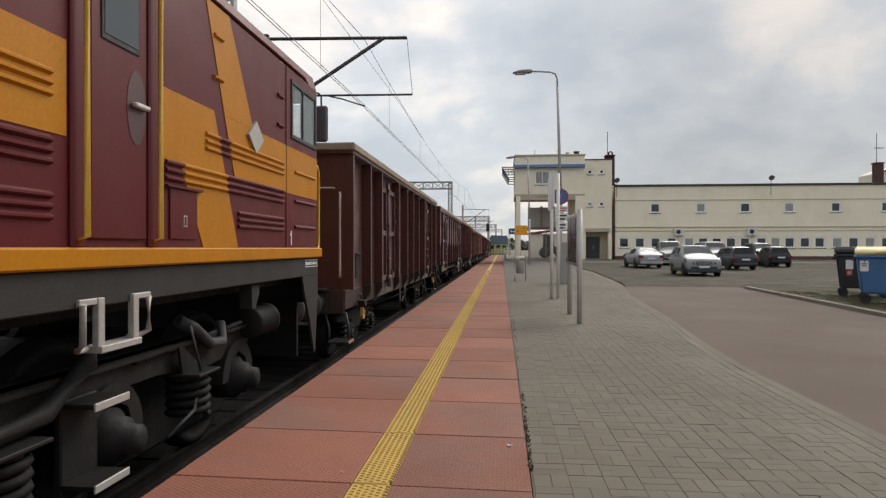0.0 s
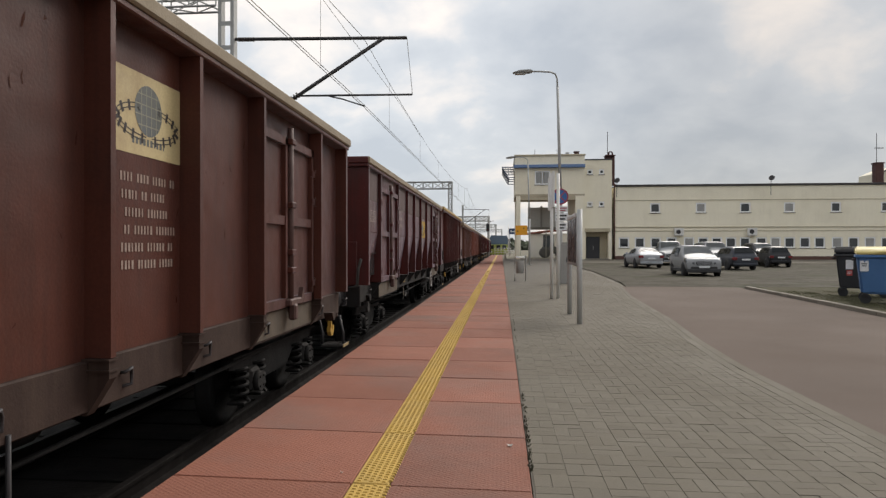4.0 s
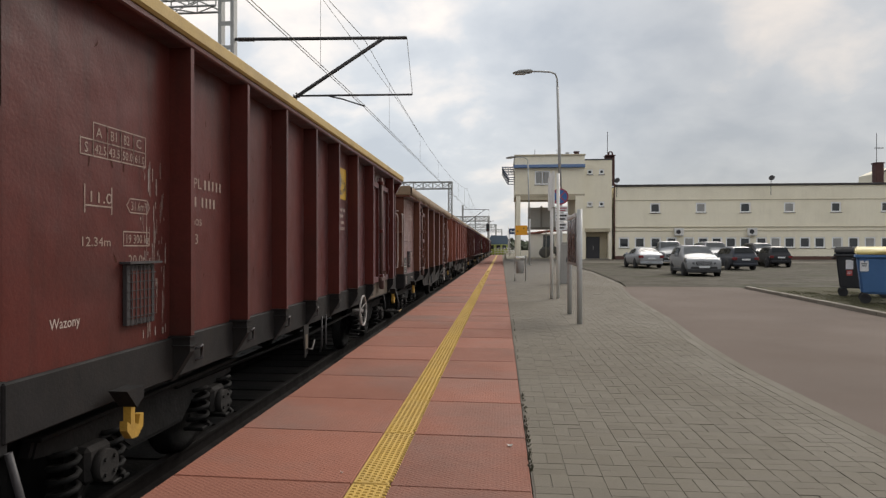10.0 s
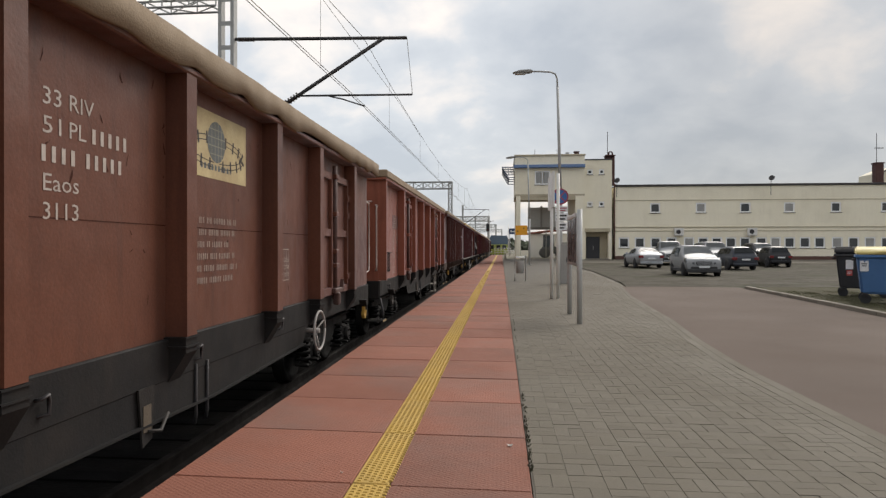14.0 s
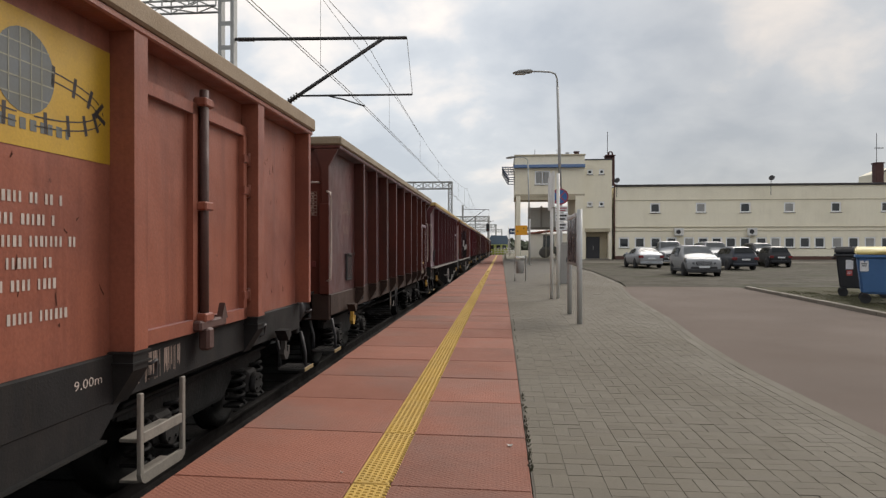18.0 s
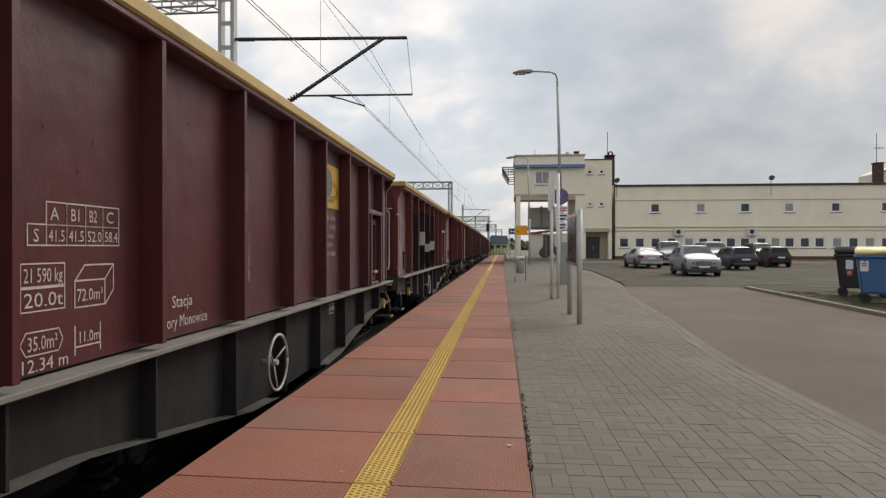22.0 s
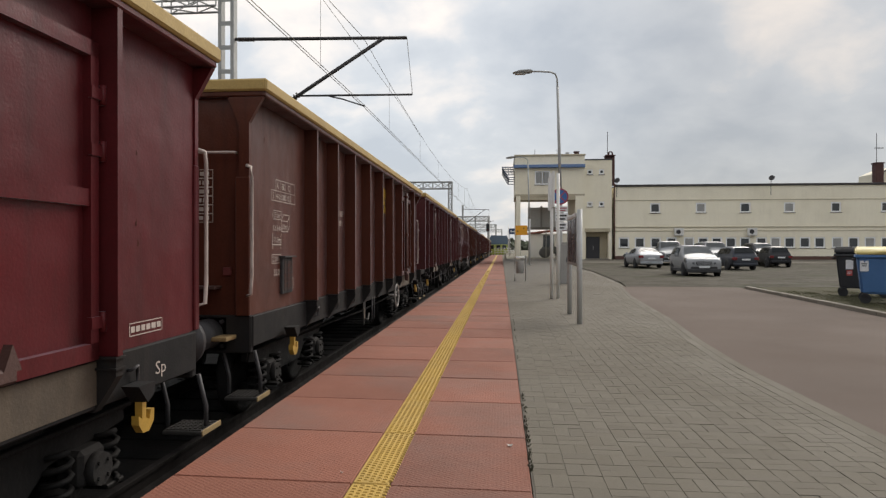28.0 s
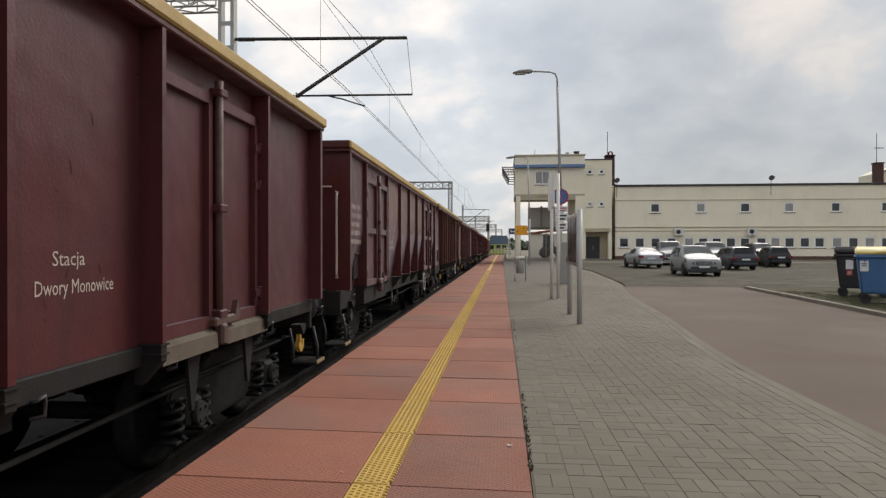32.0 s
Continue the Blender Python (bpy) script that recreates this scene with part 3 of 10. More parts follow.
            if fish is False and sill_z < floor and s > 0:
                ry = yy + (0.30 if yy > 0.2 else 0.85)
                bm = B()
                rx = wall_x(floor) + 0.065
                tube(bm, [(rx - 0.05, ry, 1.07), (rx, ry, 1.08), (rx + 0.02, ry + 0.03, 1.10), (rx, ry + 0.06, 1.06), (rx, ry + 0.06, 0.99), (rx - 0.05, ry + 0.01, 0.98)], 0.012, 6)
                part("lashing_ring", bm, M_DARKSTEEL, w)
        # double doors, upright in the plane of the posts where the wall leans in
        for d0, d1 in doors:
            mid = (d0 + d1) / 2
            dx = HW - 0.085 if taper else WALL
            if taper:
                cheek = [(s * (wall_x(z) - 0.01), z) for z in (floor, knee, top - rim_h - 0.06)]
                for ya in (d0 + 0.03, d1 - 0.055):
                    part("door_cheek", prism(B(), cheek + [(s * (dx + 0.03), top - rim_h - 0.06), (s * (dx + 0.03), floor - 0.02)], "y", ya, ya + 0.025), body, w)
                part("door_sole", box(B(), min(s * (dx - 0.12), s * (dx + 0.028)), max(s * (dx - 0.12), s * (dx + 0.028)), d0 + 0.02, d1 - 0.02, sill_z, floor + 0.002, 0.008), sill, w)
            z0, z1 = floor + 0.01, top - rim_h - 0.28
            for leaf, (a, b) in enumerate(((d0 + (0.15 if broad else 0.07), mid - 0.06), (mid + 0.06, d1 - (0.11 if broad else 0.07)))):
                bm = B()
                x0, x1 = dx + 0.004, dx + 0.075

                def bar(ya, yb, za, zb, xx=x1):
                    vs = [bm.verts.new((s * xi, yi, zi)) for zi in (za, zb) for yi in (ya, yb) for xi in (x0, xx)]
                    fs = [bm.faces.new([vs[i] for i in q]) for q in ((0, 1, 3, 2), (4, 6, 7, 5), (0, 4, 5, 1), (2, 3, 7, 6), (0, 2, 6, 4), (1, 5, 7, 3))]
                    bmesh.ops.recalc_face_normals(bm, faces=fs)
                zk = (z0 + z1) / 2
                for ya, yb in ((a, a + 0.075), (b - 0.075, b)):
                    bar(ya, yb, z0, zk)
                    bar(ya, yb, zk, z1)
                bar(a, b, z0, z0 + 0.10)
                bar(a, b, z1 - 0.09, z1)
                zm = (z0 + z1) / 2 + 0.02
                if midbar:
                    bar(a + 0.07, b - 0.07, zm - 0.05, zm + 0.05, x1 - 0.01)
                bar(a, b, z0, zk, x0 + 0.02)
                bar(a, b, zk, z1, x0 + 0.02)
                door = part("door_leaf", bm, body, w)
                hy = a - 0.035 if leaf == 0 else b + 0.035
                for hz in (z0 + 0.22, zm + 0.28, z1 - 0.30):
                    bm = B()
                    hx = x1
                    rod(bm, (s * hx, hy, hz - 0.06), (s * hx, hy, hz + 0.06), 0.022, 8)
                    box(bm, min(s * (hx - 0.015), s * (hx + 0.012)), max(s * (hx - 0.015), s * (hx + 0.012)), min(hy, hy + (0.12 if leaf == 0 else -0.12)), max(hy, hy + (0.12 if leaf == 0 else -0.12)), hz - 0.035, hz + 0.035)
                    part("hinge", bm, body, door)
            bm = B()
            lx = dx + (0.085 if midbar else 0.10)
            rod(bm, (s * lx, mid, floor - 0.06), (s * lx, mid, top - rim_h - 0.16), 0.036, 10)
            part("locking_bar", bm, M_DOORLATCH, w)
            for hz in (floor + 0.42, floor + 0.62, floor + 1.15, z1 - 0.04) if midbar else (floor + 0.12, floor + 1.0, z1 + 0.02):
                bm = B()
                xx = lx
                box(bm, min(s * (xx - 0.06), s * (xx + 0.05)), max(s * (xx - 0.06), s * (xx + 0.05)), mid - 0.075, mid + 0.075, hz - 0.035, hz + 0.035, 0.012)
                part("bar_clamp", bm, body, w)
            bm = B()
            xx = dx + 0.11
            box(bm, min(s * (xx - 0.07), s * (xx + 0.03)), max(s * (xx - 0.07), s * (xx + 0.03)), mid - 0.14, mid + 0.34, floor + 0.02, floor + 0.10, 0.015)
            box(bm, min(s * (xx - 0.04), s * (xx + 0.05)), max(s * (xx - 0.04), s * (xx + 0.05)), mid - 0.05, mid + 0.06, floor - 0.14, floor + 0.04, 0.02)
            prism(bm, [(mid + 0.24, floor + 0.08), (mid + 0.36, floor + 0.08), (mid + 0.30, floor + 0.21)], "x", s * (xx - 0.02), s * (xx + 0.03))
            part("door_latch", bm, M_DOORLATCH, w)
        # small low hatch near one end
        if hatch:
            a, b = hatch
            z1 = floor + 1.28
            bm = B()
            box(bm, min(s * WALL, s * HW), max(s * WALL, s * HW), a, b, z1, z1 + 0.07, 0.01)
            for ya in (a + 0.30, b - 0.10):
                box(bm, min(s * WALL, s * (HW - 0.01)), max(s * WALL, s * (HW - 0.01)), ya - 0.03, ya + 0.04, floor, z1, 0.008)
            part("hatch_frame", bm, body, w)
            bm = B()
            a2, b2 = a + 0.36, b - 0.14
            xi, xo = WALL + 0.004, WALL + 0.06
            box(bm, min(s * xi, s * (xi + 0.02)), max(s * xi, s * (xi + 0.02)), a2, b2, floor + 0.06, z1 - 0.07)
            hd = part("hatch_door", bm, body, w)
            for q in ((a2, a2 + 0.09, floor + 0.06, z1 - 0.07), (b2 - 0.09, b2, floor + 0.06, z1 - 0.07), (a2 + 0.092, b2 - 0.092, floor + 0.06, floor + 0.16), (a2 + 0.092, b2 - 0.092, z1 - 0.17, z1 - 0.07)):
                part("door_rail", box(B(), min(s * xi, s * xo), max(s * xi, s * xo), *q, 0.006), body, hd)
            bm = B()
            my = (a2 + b2) / 2
            box(bm, min(s * xo, s * (xo + 0.045)), max(s * xo, s * (xo + 0.045)), a2 - 0.12, b2 + 0.10, floor + 0.19, floor + 0.25, 0.012)
            box(bm, min(s * xo, s * (xo + 0.07)), max(s * xo, s * (xo + 0.07)), a2 - 0.14, a2 - 0.02, floor + 0.15, floor + 0.30, 0.015)
            part("latch_rod", rod(B(), (s * (xo + 0.03), b2 + 0.05, floor + 0.05), (s * (xo + 0.03), b2 + 0.05, z1 - 0.1), 0.022, 8), M_DOORLATCH, hd)
            part("hatch_latch", bm, M_DOORLATCH, hd)
            part("latch_handle", box(B(), min(s * (xo + 0.046), s * (xo + 0.075)), max(s * (xo + 0.046), s * (xo + 0.075)), my - 0.06, my + 0.14, floor + 0.195, floor + 0.245, 0.01), M_HOOK, w, "yellow latch handle")
            part("hatch_sill", box(B(), min(s * (WALL + 0.034), s * (WALL + 0.11)), max(s * (WALL + 0.034), s * (WALL + 0.11)), a + 0.1, b - 0.02, floor - 0.10 if not fish else floor + 0.0, floor + 0.045, 0.01), M_SILLPALE, w, "scraped pale hatch sill")
    # ends
    for face, y in ((-1, 0.0), (1, length)):
        bm = B()
        xt, xb = plate, plate - taper
        poly = [(-xb, floor)] + ([(-xt, knee)] if taper else []) + [(-xt, top - 0.08), (xt, top - 0.08)] + ([(xt, knee)] if taper else []) + [(xb, floor)]
        prism(bm, poly, "y", min(y, y - face * 0.02) + face * 0.001, max(y, y - face * 0.02) + face * 0.001)
        part("end_wall", bm, body, w)
        bm = B()
        box(bm, -HW, HW, min(y - face * 0.06, y + face * 0.07), max(y - face * 0.06, y + face * 0.07), top - rim_h - 0.05, top - rim_h + 0.003, 0.01)
        part("end_rail", bm, body, w)
        bm = B()
        box(bm, -HW - 0.02, HW + 0.02, min(y - face * 0.05, y + face * 0.095), max(y - face * 0.05, y + face * 0.095), top - rim_h, top - 0.002, 0.018)
        part("end_rim", bm, rim if not taper else body, w)
        bm = B()
        box(bm, -1.30, 1.30, min(y - face * 0.05, y + face * 0.03), max(y - face * 0.05, y + face * 0.03), 0.84, floor + 0.01, 0.012)
        part("headstock", bm, sill, w)
        if gusset:
            # stiff corner post with a bracket spreading up to the rim, on the end face
            for sx_ in (-1, 1):
                bm = B()
                ya, yb = min(y, y + face * 0.075), max(y, y + face * 0.075)
                box(bm, min(sx_ * (WALL - 0.12), sx_ * (WALL + 0.02)), max(sx_ * (WALL - 0.12), sx_ * (WALL + 0.02)), ya, yb, floor + 0.012, top - 0.95, 0.008)
                part("corner_post", bm, body, w)
                bm = B()
                prism(bm, [(sx_ * (WALL - 0.085), top - 0.95), (sx_ * (WALL + 0.015), top - 0.95), (sx_ * (WALL + 0.015), top - 0.42), (sx_ * (HW - 0.01), top - rim_h - 0.055), (sx_ * (WALL - 0.20), top - rim_h - 0.055), (sx_ * (WALL - 0.085), top - 0.45)], "y", ya + 0.01, yb - 0.01)
                part("corner_bracket", bm, body, w)
        if gusset:
            part("end_shelf", box(B(), 0.64, 1.0, min(y, y + face * 0.16), max(y, y + face * 0.16), floor + 0.27, floor + 0.30, 0.006), M_DOORLATCH, w)
            part("end_tag", box(B(), 1.02, 1.10, min(y, y + face * 0.03), max(y, y + face * 0.03), floor + 0.40, floor + 0.48, 0.004), M_ENDTAG, w, "small dull red tag holder")
        if plank:
            part("plank_step", box(B(), 0.80, 1.16, min(y + face * 0.032, y + face * 0.27), max(y + face * 0.032, y + face * 0.27), 0.985, 1.025, 0.006), M_PLANK, w, "worn yellow wooden plank step")
        if kind == "ribbed_end" or end_ladder:
            for z in ((floor + 0.62, floor + 1.2) if kind == "ribbed_end" else (floor + 1.05,)):
                bm = B()
                reach = 0.24 if kind == "ribbed_end" else 0.13
                box(bm, -WALL, WALL - 0.02, min(y, y + face * reach), max(y, y + face * reach), z - 0.03, z + 0.03, 0.012)
                part("end_rib", bm, body, w)
        buffers(w, y, face)
        # corner step with hanger straps, side handrail, end rail
        if steps:
            bm = B()
            box(bm, 1.08, 1.40, y + face * 0.02 - 0.12, y + face * 0.02 + 0.22, 0.40, 0.435, 0.008)
            st = part("corner_step", bm, M_STEP, w, "dusty steel grating step")
            part("step_nosing", box(B(), 1.402, 1.412, y + face * 0.02 - 0.12, y + face * 0.02 + 0.22, 0.395, 0.44, 0.003), M_PLANK, st, "scuffed yellow nosing")
            bm = B()
            for k in range(7):
                gy = y + face * 0.02 - 0.10 + 0.045 * k
                box(bm, 1.10, 1.39, gy, gy + 0.008, 0.4352, 0.443)
                box(bm, 1.10 + 0.04 * k, 1.108 + 0.04 * k, y + face * 0.02 - 0.10, y + face * 0.02 + 0.19, 0.4352, 0.441)
            part("grating", bm, M_STEP, st)["kind"] = "stuff"
            for gx in (1.05, 1.37):
                part("hanger", tube(B(), [(gx, y + 0.05, 0.43), (gx, y + 0.05, 0.60), (gx - 0.05, y + 0.02, 0.86)], 0.02, 6), M_DARKSTEEL, st)
            bm = B()
            box(bm, 0.72, 1.08, min(y + face * 0.03, y + face * 0.28), max(y + face * 0.03, y + face * 0.28), 0.98 + 0.24, 1.01 + 0.24, 0.006)
            if not plank:
                part("end_step", bm, M_STEP, w)
        if not rails:
            # lower end panel stands a little proud under a ledge, with a bent lever at the corner
            part("end_panel", box(B(), -plate + 0.14, plate - 0.14, min(y, y + face * 0.045), max(y, y + face * 0.045), floor + 0.02, floor + 0.78, 0.012), body, w)
            part("end_tag", box(B(), 0.62, 0.74, min(y + face * 0.046, y + face * 0.07), max(y + face * 0.046, y + face * 0.07), floor + 0.58, floor + 0.64, 0.004), M_ENDTAG, w, "small dull red tag holder")
            part("uncoupling_lever", tube(B(), [(plate - 0.30, y + face * 0.09, floor - 0.05), (plate - 0.12, y + face * 0.09, floor + 0.02), (plate - 0.10, y + face * 0.09, floor + 0.30), (plate - 0.05, y + face * 0.10, floor + 0.48)], 0.028, 8), M_STEP, w)
        bm = B()
        ry = y + face * 0.06
        if rails and kind != "ribbed_end":
            if gusset:
                tube(bm, [(WALL - 0.01, ry, floor + 0.20), (WALL + 0.05, ry + face * 0.05, floor + 0.22), (WALL + 0.06, ry + face * 0.05, floor + 0.4), (WALL + 0.06, ry + face * 0.05, floor + 1.35), (WALL + 0.05, ry + face * 0.05, floor + 1.45), (WALL - 0.01, ry, floor + 1.47)], 0.017, 8)
            else:
                tube(bm, [(WALL - 0.03, y, floor + 0.22), (WALL - 0.03, y + face * 0.12, floor + 0.22), (WALL + 0.0, y + face * 0.19, floor + 0.25), (WALL + 0.0, y + face * 0.20, floor + 0.34), (WALL + 0.0, y + face * 0.20, floor + 1.40), (WALL + 0.0, y + face * 0.18, floor + 1.49), (WALL - 0.03, y + face * 0.11, floor + 1.52), (WALL - 0.03, y, floor + 1.52)], 0.017, 8)
            part("grab_rail", bm, M_GRAB, w, "worn pale handrail")
        bm = B()
        if rails and kind != "ribbed_end":
            tube(bm, [(0.66, y, floor + 1.60), (0.66, y + face * 0.07, floor + 1.60), (1.15, y + face * 0.07, floor + 1.60), (1.15, y, floor + 1.60)], 0.014, 6)
            part("end_handrail", bm, M_GRAB, w)
        bm = B()
        tube(bm, [(0.55, y + face * 0.02, 0.92), (0.55, y + face * 0.3, 0.90), (0.55, y + face * 0.32, 0.76), (0.55, y + face * 0.10, 0.74)], 0.014, 6)
        part("coupling_rail", bm, M_GRAB, w)
        bm = B()
        hy = y - face * (0.95 if gusset else 0.84)
        prism(bm, [(hy - 0.06, 0.92), (hy - 0.015, 0.92), (hy - 0.015, 0.77), (hy + 0.025, 0.75), (hy + 0.045, 0.81), (hy + 0.085, 0.81), (hy + 0.08, 0.73), (hy + 0.02, 0.675), (hy - 0.05, 0.68), (hy - 0.10, 0.74), (hy - 0.10, 0.80), (hy - 0.06, 0.77)], "x", HW - taper - 0.06, HW - taper - 0.01)
        part("tow_hook", bm, M_HOOK if yellow_hook else M_STEP, w, "yellow tow hook" if yellow_hook else "")
        bm = B()
        prism(bm, [(hy - 0.17, 1.0), (hy + 0.02, 1.0), (hy + 0.02, 0.93), (hy - 0.06, 0.88)], "x", HW - taper - 0.09, HW - taper + 0.03)
        part("hook_bracket", bm, sill, w)
    # label box frame with wire mesh near the front corner
    lb = label_y
    bm = B()
    lx = wall_x(floor + 0.3)
    lz = floor + 0.16
    box(bm, lx + 0.002, lx + 0.035, lb, lb + 0.34, lz, lz + 0.40, 0.004)
    lh = part("label_holder", bm, M_DARKSTEEL, w)
    part("holder_hood", box(B(), lx + 0.002, lx + 0.075, lb - 0.03, lb + 0.37, lz + 0.405, lz + 0.42), M_DARKSTEEL, lh)
    part("holder_card", box(B(), lx + 0.0355, lx + 0.038, lb + 0.04, lb + 0.30, lz + 0.04, lz + 0.36), body, lh)
    bm = B()
    for k in range(1, 7):
        box(bm, lx + 0.040, lx + 0.044, lb + 0.34 * k / 7 - 0.003, lb + 0.34 * k / 7 + 0.003, lz, lz + 0.40)
        box(bm, lx + 0.040, lx + 0.044, lb, lb + 0.34, lz + 0.4 * k / 7 - 0.003, lz + 0.4 * k / 7 + 0.003)
    part("wire_mesh", bm, M_DARKSTEEL, lh)["kind"] = "stuff"
    for y in (1.95, length - 1.95):
        bogie(w, y, cast=cast)
    # brake gear between the bogies
    bm = B()
    rod(bm, (-0.3, length / 2 - 1.4, 0.72), (-0.3, length / 2 - 0.4, 0.72), 0.2, 14)
    part("air_tank", bm, M_PIT, w)
    bm = B()
    rod(bm, (0.62, length / 2 + 0.4, 0.74), (0.62, length / 2 + 0.9, 0.74), 0.15, 12)
    tube(bm, [(1.05, 2.2, 0.72), (1.05, length / 2, 0.66), (1.05, length - 2.2, 0.72)], 0.02, 6)
    part("brake_rigging", bm, M_PIT, w)
    if not fish:
        # brake change-over gear hung under the sole bar
        gy0, gxx = length / 2 - 1.15, HW - taper - 0.13
        bm = B()
        prism(bm, [(gy0, 0.92), (gy0 + 0.20, 0.92), (gy0 + 0.17, 0.56), (gy0 + 0.05, 0.52)], "x", gxx, gxx + 0.015)
        gear = part("changeover_plate", bm, M_AXLE, w)
        part("gauge_face", box(B(), gxx + 0.016, gxx + 0.02, gy0 + 0.05, gy0 + 0.15, 0.62, 0.80), M_SILLPALE, gear, "faded scale plate")
        part("changeover_lever", tube(B(), [(gxx + 0.02, gy0 + 0.1, 0.62), (gxx + 0.05, gy0 + 0.22, 0.60), (gxx + 0.05, gy0 + 0.32, 0.70)], 0.014, 6), M_STEP, gear)
        for dy in (0.85, 1.05):
            part("hanger_rod", tube(B(), [(gxx, gy0 + dy, 0.95), (gxx, gy0 + dy, 0.55), (gxx - 0.04, gy0 + dy + 0.06, 0.46)], 0.014, 6), M_DARKSTEEL, w)
    if wheel:
        bm = B()
        hub = Vector((HW + 0.02, wheel, 0.73 if fish else 0.90 if taper else 0.86))
        wr = 0.275 if fish else 0.235
        ring = [hub + Vector((0.05, math.cos(2 * math.pi * k / 24) * wr, math.sin(2 * math.pi * k / 24) * wr)) for k in range(25)]
        tube(bm, ring, 0.016, 6)
        for k in range(3):
            t = 2 * math.pi * k / 3 + 0.5
            tube(bm, [hub, hub + Vector((0.05, math.cos(t) * wr, math.sin(t) * wr))], 0.010, 6)
        rod(bm, hub + Vector((-0.12, 0, 0)), hub + Vector((0.05, 0, 0)), 0.028, 8)
        part("brake_wheel", bm, M_WHEELRIM, w, "white three-spoked brake handwheel")
    return w


def hull(name, base, second, dirt, **kw):
    m = surface(name, base, second, scale=1.3, rough=0.42, bump=0.16, fine=45, streak=0.6, dirt=dirt, dirt_amount=0.75, dents=0.6, spec=0.22, **kw)
    bs = m.node_tree.nodes["Principled BSDF"]   # dust sheen, tinted bluish to stand in for haze and sky on far walls
    bs.inputs["Sheen Weight"].default_value, bs.inputs["Sheen Roughness"].default_value = 0.46, 0.24
    bs.inputs["Sheen Tint"].default_value = (0.78, 0.79, 0.94, 1)
    return m


M_PLANK = surface("plank_yellow", (0.30, 0.20, 0.085), (0.22, 0.15, 0.07), scale=5.0, rough=0.85, bump=0.3, dirt=(0.12, 0.09, 0.06))
M_ENDTAG = surface("end_tag_red", (0.12, 0.02, 0.018), scale=6.0, rough=0.7, bump=0.1)
M_SILLGREY = surface("sill_grey", (0.033, 0.032, 0.031), (0.015, 0.0148, 0.0148), scale=1.6, rough=0.75, bump=0.2, dirt=(0.12, 0.11, 0.10), streak=0.7, spec=0.3)
M_SILLTOP = surface("dusty_flange", (0.16, 0.145, 0.13), (0.11, 0.10, 0.09), scale=4.0, rough=0.85, bump=0.2)
M_DOORLATCH = surface("latch_steel", (0.075, 0.034, 0.027), (0.05, 0.026, 0.021), scale=6.0, rough=0.7, bump=0.3)
M_STEP = surface("step_steel", (0.045, 0.040, 0.036), (0.026, 0.023, 0.021), scale=8.0, rough=0.7, metal=0.2, bump=0.3)
M_LADDER = surface("ladder_paint", (0.21, 0.185, 0.155), (0.13, 0.115, 0.098), scale=7.0, rough=0.75, bump=0.2)
M_GRAB = surface("worn_white_rail", (0.48, 0.40, 0.36), (0.30, 0.24, 0.21), scale=9.0, rough=0.6, bump=0.1)
M_WHEELRIM = surface("handwheel_paint", (0.33, 0.31, 0.29), (0.2, 0.19, 0.18), scale=9.0, rough=0.6, bump=0.1)
M_HOOK = surface("hook_yellow", (0.42, 0.25, 0.035), (0.24, 0.14, 0.03), scale=9.0, rough=0.6, bump=0.2)
M_RIMTAN = surface("rim_tan", (0.25, 0.20, 0.135), (0.19, 0.15, 0.10), scale=2.0, rough=0.8, bump=0.3, dirt=(0.14, 0.1, 0.07))
M_RIMYEL = surface("rim_yellow", (0.42, 0.29, 0.095), (0.34, 0.235, 0.085), scale=2.5, rough=0.7, bump=0.2, dirt=(0.22, 0.15, 0.07), dirt_amount=0.6)
M_CANVAS = surface("canvas_tan", (0.27, 0.20, 0.132), (0.215, 0.16, 0.108), scale=3.0, rough=0.9, bump=0.4, dirt=(0.2, 0.15, 0.1))
M_SILLDARK = surface("sill_dark", (0.019, 0.0182, 0.0182), (0.012, 0.0118, 0.012), scale=3.0, rough=0.75, bump=0.2, dirt=(0.034, 0.028, 0.023), streak=0.4, spec=0.15)
M_SILLBROWN = surface("sill_brown", (0.040, 0.024, 0.019), (0.026, 0.017, 0.014), scale=3.0, rough=0.75, bump=0.2, dirt=(0.075, 0.050, 0.038), streak=0.5, spec=0.2)
M_SILLPALE = surface("sill_pale", (0.096, 0.073, 0.049), (0.05, 0.039, 0.029), scale=4.0, rough=0.85, bump=0.3, streak=0.75, dirt=(0.055, 0.042, 0.032))
